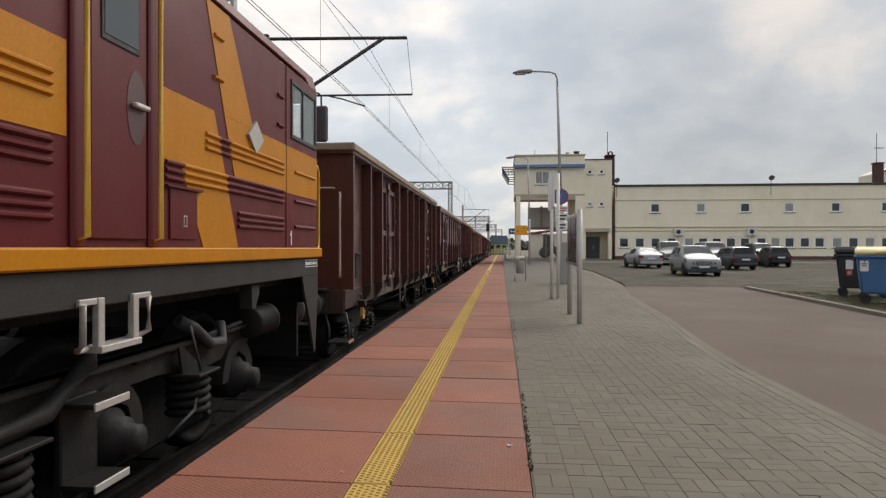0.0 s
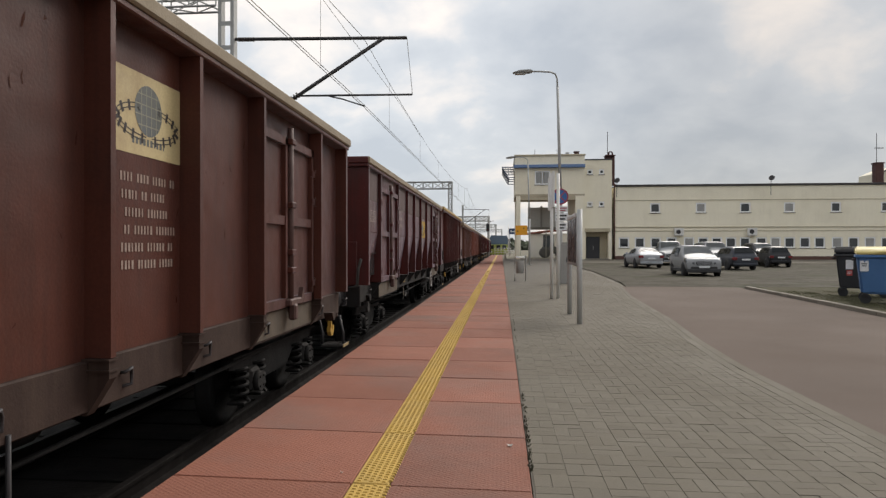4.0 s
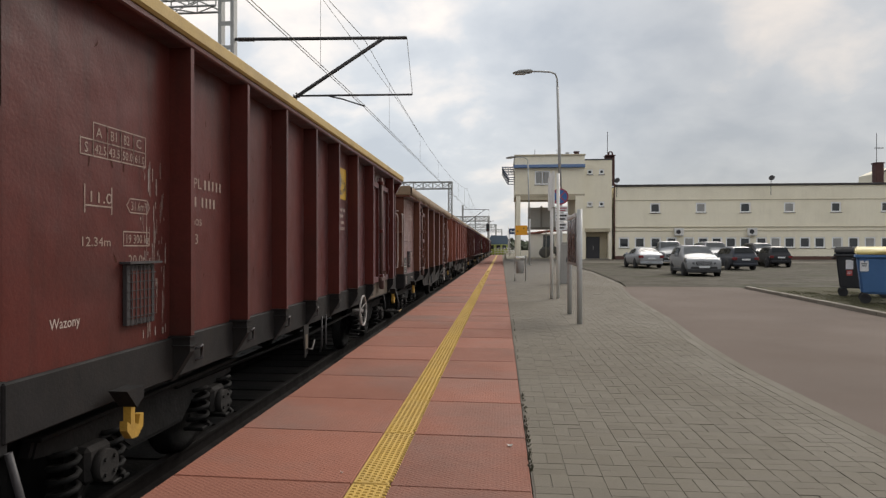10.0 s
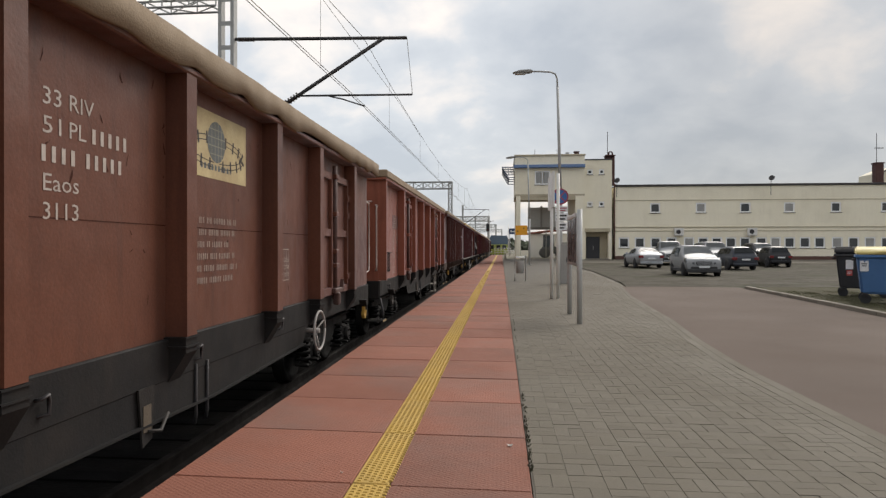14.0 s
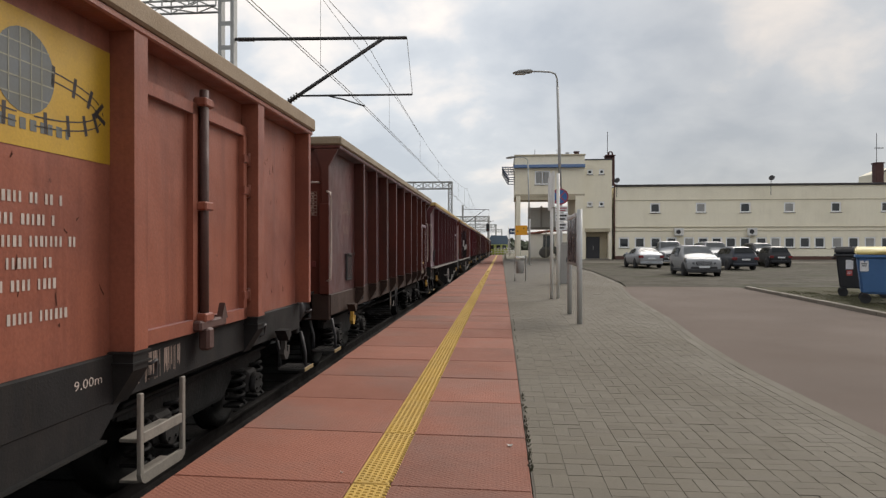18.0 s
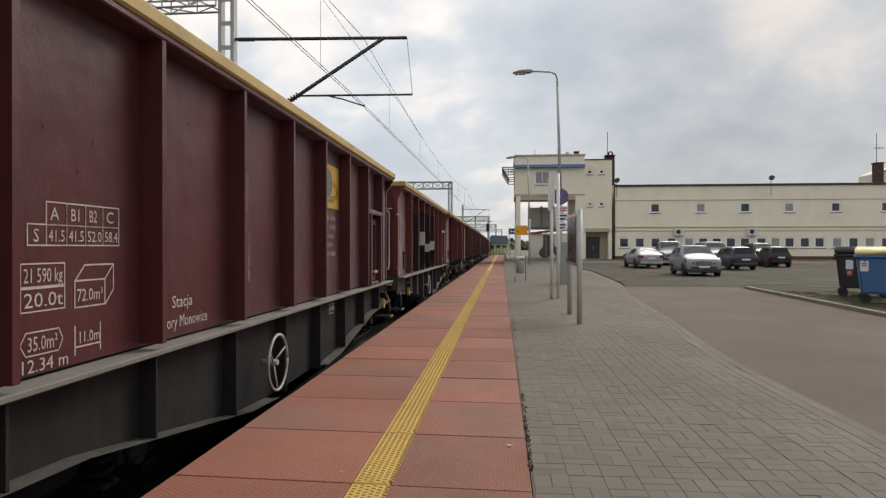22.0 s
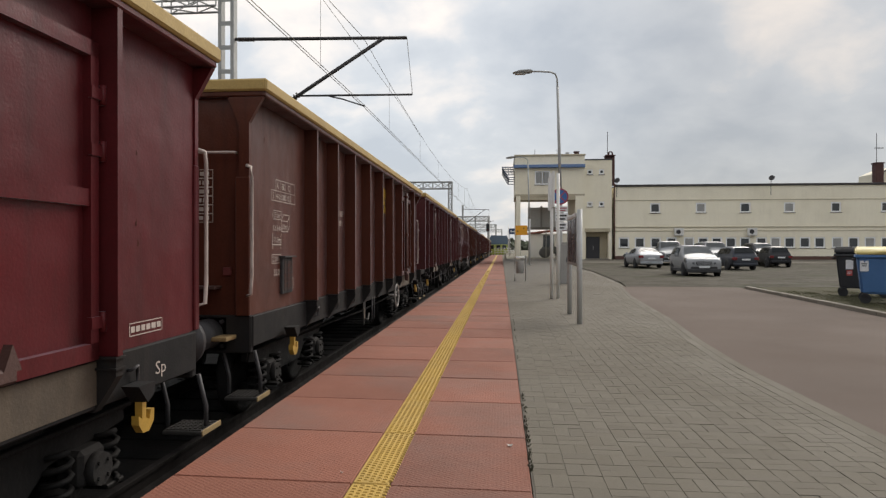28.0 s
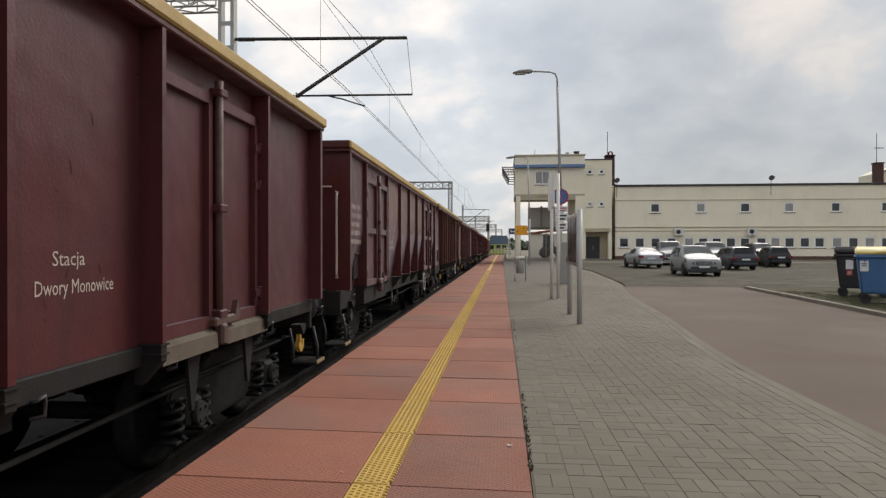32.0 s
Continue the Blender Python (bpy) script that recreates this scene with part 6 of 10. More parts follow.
    # roof house with chimney at the far end
    rh = thing("roof_house", "small cream stair house on the flat roof", "roof house", pose(0, 0, 0))
    bm = B()
    prism(bm, [(37.2, 7.53), (37.2, 8.9), (38.6, 9.55), (42.5, 9.55), (42.5, 7.53)], "y", FY + 2.5, FY + 7)
    part("house_wall", bm, M_CREAM, rh)
    part("house_edge", rod(B(), (37.15, FY + 2.45, 8.93), (38.6, FY + 2.45, 9.6), 0.06, 6), M_ROOFEDGE, rh)
    ch = thing("chimney", "dark brick chimney with a cap on the flat roof", "chimney", pose(0, 0, 0), "chimneys")
    part("shaft", box(B(), 35.85, 36.57, FY + 1.2, FY + 1.95, 7.53, 9.6, 0.02), M_CHIMNEY, ch)
    part("cap", box(B(), 35.79, 36.63, FY + 1.13, FY + 2.02, 9.6, 9.72, 0.02), M_CHIMNEY, ch)
    an = thing("antenna", "thin steel aerial mast with short cross rods", "antenna", pose(0, 0, 0), "aerials")
    part("aerial_mast", rod(B(), (36.1, FY + 1.6, 9.72), (36.1, FY + 1.6, 12.6), 0.03, 6), M_DARKSTEEL, an)
    for z in (11.1, 11.2):
        part("cross_rod", rod(B(), (35.9, FY + 1.6, z), (36.8, FY + 1.6, z), 0.018, 5), M_DARKSTEEL, an)
    rr = thing("roof_rail", "tubular hand rail on the roof house", "roof rail", pose(0, 0, 0))
    part("rail", tube(B(), [(38.7, FY + 2.6, 9.55), (38.7, FY + 2.6, 10.1), (41.5, FY + 2.6, 10.1), (41.5, FY + 2.6, 9.55)], 0.03, 6), M_DARKSTEEL, rr)


def build_tower():
    t = thing("signal_tower", "cream control tower on columns over an open passage, blue fascia", "building")
    # upper storey over the passage
    part("wall", holed_wall(1.02, 7.84, 6.74, 10.55, [(2.97, 4.48, 7.67, 9.05)], FY - 0.5, FY - 0.2), M_CREAM, t)
    part("wall", box(B(), 1.02, 1.32, FY - 0.2, FY + 7.7, 6.74, 10.5), M_CREAM, t)
    part("wall", box(B(), 7.54, 7.84, FY - 0.2, FY + 7.7, 6.74, 10.5), M_CREAM, t)
    part("wall", box(B(), 1.02, 7.84, FY + 7.7, FY + 8.0, 6.74, 10.5), M_CREAM, t)
    part("soffit", box(B(), 1.02, 7.84, FY - 0.5, FY + 8.0, 6.56, 6.74), M_TRIMCREAM, t)
    part("roof", box(B(), 0.95, 7.9, FY - 0.56, FY + 8.05, 10.5, 10.62), M_ROOFFELT, t)
    part("parapet", box(B(), 0.92, 7.92, FY - 0.60, FY - 0.48, 10.5, 10.66, 0.02), M_TRIMCREAM, t)
    window(t, 2.97, 4.48, 7.67, 9.05, FY - 0.5, 2)
    part("fascia", box(B(), 0.9, 7.86, FY - 0.95, FY - 0.502, 9.32, 9.62, 0.02), M_BLUE, t, "weathered blue fascia")
    # slatted sun screen on the track side
    for k in range(8):
        x = 0.9 - 0.16 * k
        part("screen_slat", box(B(), x - 0.03, x + 0.03, FY - 0.9, FY + 6, 9.35 - 0.0 * k, 9.45), M_SCREEN, t)
    for yy in (FY - 0.9, FY + 1, FY + 3, FY + 5.9):
        part("screen_brace", prism(B(), [(1.0, 9.42), (-0.32, 9.42), (0.35, 8.32), (1.0, 8.32), (1.0, 8.40), (0.40, 8.40), (-0.18, 9.34), (1.0, 9.34)], "y", yy - 0.03, yy + 0.03), M_SCREEN, t)
    for k in range(7):
        f = k / 6
        part("screen_slat", box(B(), -0.25 + 0.62 * f, -0.19 + 0.62 * f, FY - 0.9, FY + 6, 9.25 - 0.92 * f, 9.31 - 0.92 * f), M_SCREEN, t)
    for x, y in ((1.35, FY - 0.3), (1.35, FY + 7.6)):
        part("column", box(B(), x - 0.22, x + 0.22, y - 0.2, y + 0.2, 0.0, 6.56, 0.02), M_CREAM, t)
    part("pier", box(B(), 6.95, 7.84, FY - 0.5, FY + 7.7, 0.0, 6.56), M_CREAM, t)
    part("passage_beam", box(B(), 1.57, 6.95, FY - 0.45, FY - 0.15, 6.17, 6.56), M_TRIMCREAM, t)
    # stair part
    sm = [(8.14, 8.69), (9.29, 9.80)]
    holes = [(a, b, 8.69, 9.20) for a, b in sm] + [(a, b, 5.50, 6.01) for a, b in sm] + [(8.0, 10.2, 0.3, 3.0)]
    part("wall", holed_wall(7.84, 10.55, 0.0, 10.15, holes, FY, FY + 0.3), M_CREAM, t)
    part("wall", box(B(), 10.25, 10.55, FY + 0.3, FY + 8, 0.0, 10.1), M_CREAM, t)
    part("wall", box(B(), 7.84, 10.25, FY + 7.7, FY + 8, 0.0, 10.1), M_CREAM, t)
    part("roof", box(B(), 7.84, 10.6, FY - 0.05, FY + 8.05, 10.1, 10.22), M_ROOFFELT, t)
    for a, b in sm:
        window(t, a, b, 8.69, 9.20, FY)
        window(t, a, b, 5.50, 6.01, FY)
    part("porch_back", box(B(), 7.9, 10.25, FY + 1.2, FY + 1.3, 0.0, 3.2), M_TRIMCREAM, t)
    part("porch_ceiling", box(B(), 7.9, 10.25, FY + 0.3, FY + 1.2, 3.0, 3.1), M_TRIMCREAM, t)
    part("porch_lintel", box(B(), 7.86, 10.4, FY - 0.06, FY - 0.002, 3.0, 3.35, 0.01), M_TRIMCREAM, t)
    d = part("entrance_door", box(B(), 8.19, 9.51, FY + 1.1, FY + 1.18, 0.36, 2.54, 0.01), M_DOORDARK, t, "dark double entrance door")
    part("door_handle", rod(B(), (8.88, FY + 1.07, 1.25), (8.88, FY + 1.07, 1.6), 0.02, 6), M_GALV, d)
    part("entrance_step", box(B(), 7.9, 10.3, FY - 0.3, FY + 1.2, 0.2, 0.35, 0.01), M_CONCRETE, t)
    ch = thing("chimney", "tall dark brick chimney beside the tower", "chimney", pose(0, 0, 0), "chimneys")
    part("shaft", box(B(), 10.58, 10.84, FY + 0.1, FY + 1.2, 7.66, 10.4, 0.02), M_CHIMNEY, ch)
    part("shaft", box(B(), 10.0, 10.84, FY + 0.35, FY + 1.2, 10.23, 10.5, 0.02), M_CHIMNEY, ch)
    part("cap", box(B(), 9.94, 10.92, FY + 0.1, FY + 1.3, 10.5, 10.64, 0.02), M_CHIMNEY, ch)
    part("flue_arch", tube(B(), [(10.3, FY + 0.6, 10.64), (10.35, FY + 0.6, 10.95), (10.5, FY + 0.6, 11.0), (10.65, FY + 0.6, 10.95), (10.7, FY + 0.6, 10.64)], 0.08, 8), M_CHIMNEY, ch)
    for x, w, h, m in ((7.0, 0.45, 0.45, M_CHIMNEY), (6.2, 0.25, 0.35, M_GALV)):
        v = thing("roof_vent", "square vent on the tower roof", "roof vent", pose(x, FY + 1, 10.62), "vents on the roof")
        part("vent_body", box(B(), 0, w, 0, w, 0, h, 0.02), m, v)
        part("vent_cap", box(B(), -0.06, w + 0.06, -0.06, w + 0.06, h, h + 0.08, 0.01), m, v)
    an = thing("antenna", "tall thin aerial on the tower roof", "antenna", pose(0, 0, 0), "aerials")
    part("aerial_mast", rod(B(), (10.2, FY + 0.6, 10.2), (10.2, FY + 0.6, 13.0), 0.03, 6), M_DARKSTEEL, an)
    for x in (3.0, 5.2):
        an = thing("antenna", "short whip aerial on the parapet", "antenna", pose(0, 0, 0), "aerials")
        part("aerial_mast", rod(B(), (x, FY, 10.6), (x, FY, 11.2), 0.02, 5), M_DARKSTEEL, an)
    # seen through the passage: glazed link, low white garage, loader
    g = thing("glazed_link", "grey glazed link bridge behind the passage", "link bridge", pose(0, 0, 0))
    for k, (a, b) in enumerate(((2.6, 4.0), (4.2, 6.6))):
        part("glazing", box(B(), a, b, FY + 8.2, FY + 8.4, 3.75, 5.95), M_GALLERY, g)
    part("mullion", box(B(), 4.0, 4.2, FY + 8.1, FY + 8.42, 3.6, 6.1), M_GREYBOX, g)
    part("link_floor", box(B(), 2.5, 6.7, FY + 8.1, FY + 10, 3.5, 3.75), M_CONCRETE, g)
    part("link_post", box(B(), 4.6, 4.7, FY + 8.6, FY + 8.7, 0.2, 3.5), M_GREYBOX, g)
    gr = thing("garage", "low white garage with a red-brown roof edge", "garage", pose(0, 0, 0))
    part("garage_wall", box(B(), 3.1, 10.3, FY + 16, FY + 20, 0.2, 3.2), M_WHITE, gr)
    bm = B()
    prism(bm, [(2.9, 3.1), (2.9, 3.3), (6.5, 3.75), (10.5, 3.95), (10.5, 3.75), (6.5, 3.5)], "y", FY + 15.6, FY + 20.4)
    part("garage_roof", bm, M_REDROOF, gr)


M_SCREEN = surface("screen_blue", (0.07, 0.10, 0.17), (0.05, 0.075, 0.13), scale=2.0, rough=0.6, bump=0.1)
build_long_house()
build_tower()


M_LOADER = surface("loader_grey", (0.13, 0.13, 0.125), (0.09, 0.09, 0.088), scale=3.0, rough=0.7, bump=0.2)


def build_loader():
    t = thing("wheel_loader", "grey parked wheel loader with a glazed cab under the tower", "loader", pose(5.3, FY + 12.0, 0.24))
    bm = B()
    prism(bm, [(-0.9, 0.5), (1.5, 0.5), (1.6, 1.2), (0.5, 1.35), (-0.9, 1.3)], "y", -0.6, 0.6)
    part("chassis", bm, M_LOADER, t)
    bm = B()
    for x, y in ((-0.75, -0.6), (-0.75, 0.6), (0.45, -0.6), (0.45, 0.6)):
        rod(bm, (x, y, 1.3), (x * 0.9, y * 0.9, 2.6), 0.05, 6)
    box(bm, -0.8, 0.5, -0.65, 0.65, 2.58, 2.7, 0.03)
    part("cab_frame", bm, M_LOADER, t)
    part("cab_glass", box(B(), -0.68, 0.4, -0.52, 0.52, 1.32, 2.56), M_PANE, t)
    for x, r in ((-0.6, 0.62), (1.2, 0.5)):
        for y in (-0.85, 0.85):
            tyre = part("wheel", lathe(B(), [(r * 0.5, -0.18), (r * 0.95, -0.2), (r, -0.1), (r, 0.1), (r * 0.95, 0.2), (r * 0.5, 0.18)], "y", (x, y, r), 20), M_LOADER, t)
            part("rim", rod(B(), (x, y - 0.19, r), (x, y + 0.19, r), r * 0.45, 14), M_LOADER, tyre)
    part("lift_arm", tube(B(), [(0.9, -0.4, 1.2), (1.6, -0.4, 1.1), (2.0, -0.4, 0.5)], 0.08, 6), M_LOADER, t)
    part("bucket", prism(B(), [(1.9, 0.1), (2.5, 0.05), (2.3, 0.5), (1.95, 0.75)], "y", -0.9, 0.9), M_LOADER, t)


build_loader()


# ---- parked cars ----
M_TYRE = surface("tyre", (0.02, 0.02, 0.021), scale=6, rough=0.85, bump=0.2)
M_ALLOY = surface("alloy", (0.45, 0.45, 0.46), scale=6, rough=0.35, metal=0.7, bump=0)
M_CARGLASS = glass("car_glass", (0.028, 0.031, 0.033), 0.12)
# windscreens get a paler base colour in place of a stronger sky reflection
M_WINDSCREEN = glass("car_windscreen", (0.21, 0.222, 0.225), 0.06)
M_LAMPW = glass("headlamp", (0.075, 0.078, 0.084), 0.15)
M_LAMPR = glass("tail_lamp", (0.17, 0.014, 0.016), 0.2)
M_PLASTIC = surface("black_plastic", (0.03, 0.03, 0.032), scale=6, rough=0.6, bump=0.1)


def paint(name, c, metal=0.0):
    m = surface(name, c, tuple(x * 0.95 for x in c), scale=2.0, rough=0.38, metal=metal, bump=0.0, spec=0.3)
    m.node_tree.nodes["Principled BSDF"].inputs["Coat Weight"].default_value = 0.12
    return m


def car(label, m, coat, length, width, stations, wheelbase, r=0.32, name="car", dark_low=False):
    """A car heading along +y. stations: (share of the length from the tail, sill, belt, roof, width at the belt, width at the roof)."""
    t = thing(name, label, "car", m, "parked cars")
    secs = []
    for s, zb, zl, zr, wb, wr in stations:
        y = (s - 0.5) * length
        w, wt = width / 2 * wb, width / 2 * wr
        secs.append([(0, y, zb), (w * 0.86, y, zb), (w * 0.97, y, zb + 0.16), (w, y, (zb + zl) / 2 + 0.04), (w * 0.97, y, zl), (wt + (w * 0.97 - wt) * 0.12, y, zr - 0.07 if zr - zl > 0.12 else zl + (zr - zl) * 0.6), (wt * 0.8, y, zr), (0, y, zr + 0.012)])
    bm = B()
    rings = []
    for sec in secs:
        right = [bm.verts.new(p) for p in sec]
        left = [bm.verts.new((-x, y, z)) for x, y, z in sec[1:-1]]
        rings.append(right + left[::-1])
    n = len(rings[0])
    for a, b in zip(rings, rings[1:]):
        for k in range(n):
            bm.faces.new((a[k], a[(k + 1) % n], b[(k + 1) % n], b[k])).smooth = True
    bm.faces.new(rings[0])
    bm.faces.new(rings[-1][::-1])
    bmesh.ops.recalc_face_normals(bm, faces=bm.faces[:])
    body = part("body", bm, coat, t)
    sub = body.modifiers.new("rounding", "SUBSURF")
    sub.levels = sub.render_levels = 2

    def sec_at(s):
        for (a, sa), (b, sb) in zip(zip(stations, secs), zip(stations[1:], secs[1:])):
            if a[0] <= s <= b[0]:
                f = (s - a[0]) / (b[0] - a[0])
                return [tuple(p + (q - p) * f for p, q in zip(u, v)) for u, v in zip(sa, sb)]

    def patch(pname, corners, mat, off=0.006, mirror=True):
        """A panel lying on the body: corners as (share, row, share along the row)."""
        for sgn in ((1, -1) if mirror else (1,)):
            bm = B()
            vs = []
            for s, row, f in corners:
                sc = sec_at(s)
                p, q = Vector(sc[row]), Vector(sc[row + 1])
                v = p + (q - p) * f
                vs.append(Vector((v.x * sgn, v.y, v.z)))
            nrm = (vs[1] - vs[0]).cross(vs[2] - vs[0]).normalized()
            c = sum(vs, Vector()) / len(vs)
            if nrm.dot(c - Vector((0, c.y, 0.7))) < 0:
                nrm = -nrm
            f = bm.faces.new([bm.verts.new(v + nrm * off) for v in vs])
            bmesh.ops.solidify(bm, geom=[f], thickness=0.008)
            part(pname, bm, mat, t)
    tall = [i for i, s in enumerate(stations) if s[3] - s[2] > 0.25]
    a, b = stations[tall[0]][0], stations[tall[-1]][0]
    mid = a + (b - a) * 0.48
    for s0, s1 in ((a + 0.01, a + (mid - a) * 0.42), (a + (mid - a) * 0.47, mid - 0.008), (mid + 0.008, b - 0.01)):
        patch("side_window", [(s0, 4, 0.12), (s1, 4, 0.12), (s1, 4, 0.9), (s0, 4, 0.9)], M_CARGLASS)
    for i0, i1 in ((tall[-1], tall[-1] + 1), (tall[0] - 1, tall[0])):
        s0, s1 = stations[i0], stations[i1]
        lo, hi = (secs[i1], secs[i0]) if i0 == tall[-1] else (secs[i0], secs[i1])
        bm = B()
        LO, HI = (0.05, 0.95) if i0 == tall[-1] else (0.20, 0.90)
        p = [Vector(lo[6]), Vector(hi[6])]
        vs = [Vector((-lo[5][0] * 0.9, *(p[0].lerp(p[1], LO))[1:])), Vector((lo[5][0] * 0.9, *(p[0].lerp(p[1], LO))[1:])), Vector((hi[6][0] * 1.05, *(p[0].lerp(p[1], HI))[1:])), Vector((-hi[6][0] * 1.05, *(p[0].lerp(p[1], HI))[1:]))]
        nrm = (vs[1] - vs[0]).cross(vs[2] - vs[0]).normalized()
        if nrm.z < 0:
            nrm = -nrm
        f = bm.faces.new([bm.verts.new(v + nrm * 0.022) for v in vs])
        bmesh.ops.solidify(bm, geom=[f], thickness=0.012)
        part("windscreen" if i0 == tall[-1] else "rear_window", bm, M_WINDSCREEN if i0 == tall[-1] else M_CARGLASS, t)
    yf, yr = length / 2, -length / 2
    zbf = max(stations[-1][2], 0.66)
    w = width / 2
    for s in (-1, 1):
        bm = B()
        prism(bm, [(yf - 0.34, zbf + 0.27), (yf - 0.20, zbf + 0.25), (yf + 0.02, zbf + 0.09), (yf + 0.03, zbf + 0.01), (yf - 0.03, zbf - 0.02), (yf - 0.40, zbf + 0.10)], "x", s * w * 0.52, s * w * 0.97)
        for v in bm.verts:
            if abs(v.co.x) > w * 0.8:
                v.co.y -= 0.13
                v.co.z += 0.05
            else:
                v.co.z -= 0.05
        bmesh.ops.bevel(bm, geom=bm.edges[:], offset=0.012, segments=1, affect="EDGES")
        part("headlamp", bm, M_LAMPW, t)
        part("fog_lamp", box(B(), min(s * w * 0.62, s * w * 0.80), max(s * w * 0.62, s * w * 0.80), yf - 0.1, yf + 0.03, 0.30, 0.38, 0.015), M_LAMPW, t)
        part("tail_lamp", box(B(), min(s * w * 0.60, s * w * 0.93), max(s * w * 0.60, s * w * 0.93), yr - 0.012, yr + 0.22, stations[0][2] - 0.16, stations[0][2] + 0.02, 0.025), M_LAMPR, t)
        part("mirror", box(B(), min(s * w * 1.0, s * (w + 0.18)), max(s * w * 1.0, s * (w + 0.18)), length * (b - 0.5) + 0.02, length * (b - 0.5) + 0.16, stations[tall[-1]][2] - 0.02, stations[tall[-1]][2] + 0.14, 0.03), coat, t)
        for y in (wheelbase / 2 + 0.03 * length, -wheelbase / 2 + 0.03 * length):
            wh = part("wheel", lathe(B(), [(r * 0.62, 0.0), (r * 0.96, 0.0), (r, 0.03), (r, 0.17), (r * 0.96, 0.2), (r * 0.62, 0.2)], "x", (s * (w - 0.01) - (0.2 if s > 0 else 0.0) + (0.0 if s > 0 else 0.0), y, r), 22), M_TYRE, t)
            rim = B()
            xo = s * (w - 0.02)
            lathe(rim, [(0.03, 0.0), (0.06, 0.0), (r * 0.6, -0.02), (r * 0.64, 0.0), (r * 0.64, -0.06), (0.03, -0.06)] if s > 0 else [(0.03, 0.0), (0.06, 0.0), (r * 0.6, 0.02), (r * 0.64, 0.0), (r * 0.64, 0.06), (0.03, 0.06)], "x", (xo, y, r), 22)
            part("rim", rim, M_ALLOY, wh)
            bm = B()
            lathe(bm, [(r * 0.7, 0.0), (r + 0.05, 0.0), (r + 0.06, 0.01), (r + 0.06, 0.16), (r * 0.7, 0.16)], "x", (s * (w - 0.015) - (0.16 if s > 0 else 0.0), y, r + 0.01), 22)
            part("wheel_arch", bm, M_PLASTIC, t)
    part("grille", box(B(), -w * 0.42, w * 0.42, yf - 0.14, yf + 0.03, zbf - 0.08, zbf + 0.10, 0.02), M_PLASTIC, t)
    part("lower_inlet", box(B(), -w * 0.72, w * 0.72, yf - 0.14, yf + 0.02, 0.37, 0.52, 0.03), M_PLASTIC, t)
    for z in (zbf - 0.045, zbf + 0.005, zbf + 0.055):
        part("grille_bar", box(B(), -w * 0.40, w * 0.40, yf, yf + 0.040, z - 0.006, z + 0.006, 0.003), M_ALLOY, t)
    part("front_bumper", box(B(), -w * 0.90, w * 0.90, yf - 0.26, yf + (0.055 if dark_low else 0.022), 0.20, 0.40 if dark_low else 0.36, 0.04), M_PLASTIC if dark_low else coat, t)
    part("rear_bumper", box(B(), -w * 0.86, w * 0.86, yr - 0.035, yr + 0.15, 0.28, 0.46, 0.04), M_PLASTIC if dark_low else coat, t)
    if dark_low:
        for s in (-1, 1):
            part("sill_trim", box(B(), min(s * w * 0.90, s * w * 1.005), max(s * w * 0.90, s * w * 1.005), -wheelbase / 2 + 0.45, wheelbase / 2 - 0.2, 0.22, 0.42, 0.03), M_PLASTIC, t)
            part("roof_bar", tube(B(), [(s * w * 0.66, length * (a - 0.5) + 0.2, 1.53), (s * w * 0.68, length * (a - 0.5) + 0.5, 1.61), (s * w * 0.68, length * (b - 0.5) - 0.4, 1.61), (s * w * 0.66, length * (b - 0.5) - 0.1, 1.54)], 0.018, 6), M_ALLOY, t)
        part("skid_plate", box(B(), -w * 0.45, w * 0.45, yf - 0.1, yf + 0.03, 0.26, 0.31, 0.01), M_ALLOY, t)
    part("brand_badge", box(B(), -0.05, 0.05, yf - 0.02, yf + 0.035, zbf + 0.11, zbf + 0.17, 0.01), M_ALLOY, t)
    for y, z in ((yf + 0.062 if dark_low else yf + 0.03, 0.44), (yr - 0.04, 0.62)):
        part("number_plate", box(B(), -0.26, 0.26, y - 0.008, y + 0.008, z, z + 0.11, 0.004), M_STICKER, t)
    return t


HATCH = [(0.0, 0.35, 0.80, 0.82, 0.84, 0.80), (0.03, 0.28, 0.92, 0.96, 0.93, 0.80), (0.14, 0.20, 0.97, 1.47, 0.98, 0.70), (0.30, 0.18, 0.98, 1.53, 1.0, 0.73), (0.55, 0.18, 0.96, 1.52, 1.0, 0.73),
         (0.62, 0.18, 0.95, 1.46, 1.0, 0.72), (0.76, 0.18, 0.93, 0.97, 0.99, 0.86), (0.90, 0.20, 0.86, 0.90, 0.96, 0.84), (0.97, 0.22, 0.76, 0.80, 0.90, 0.82), (1.0, 0.28, 0.66, 0.68, 0.80, 0.74)]
SEDAN = [(0.0, 0.38, 0.86, 0.88, 0.84, 0.8), (0.03, 0.28, 0.98, 1.0, 0.93, 0.82), (0.14, 0.20, 0.99, 1.04, 0.98, 0.8), (0.30, 0.18, 0.96, 1.38, 1.0, 0.66), (0.40, 0.18, 0.95, 1.44, 1.0, 0.7), (0.55, 0.18, 0.94, 1.43, 1.0, 0.7),
         (0.61, 0.18, 0.93, 1.38, 1.0, 0.69), (0.76, 0.18, 0.90, 0.94, 0.99, 0.85), (0.90, 0.20, 0.81, 0.85, 0.96, 0.84), (0.97, 0.22, 0.72, 0.76, 0.90, 0.82), (1.0, 0.28, 0.62, 0.64, 0.80, 0.74)]
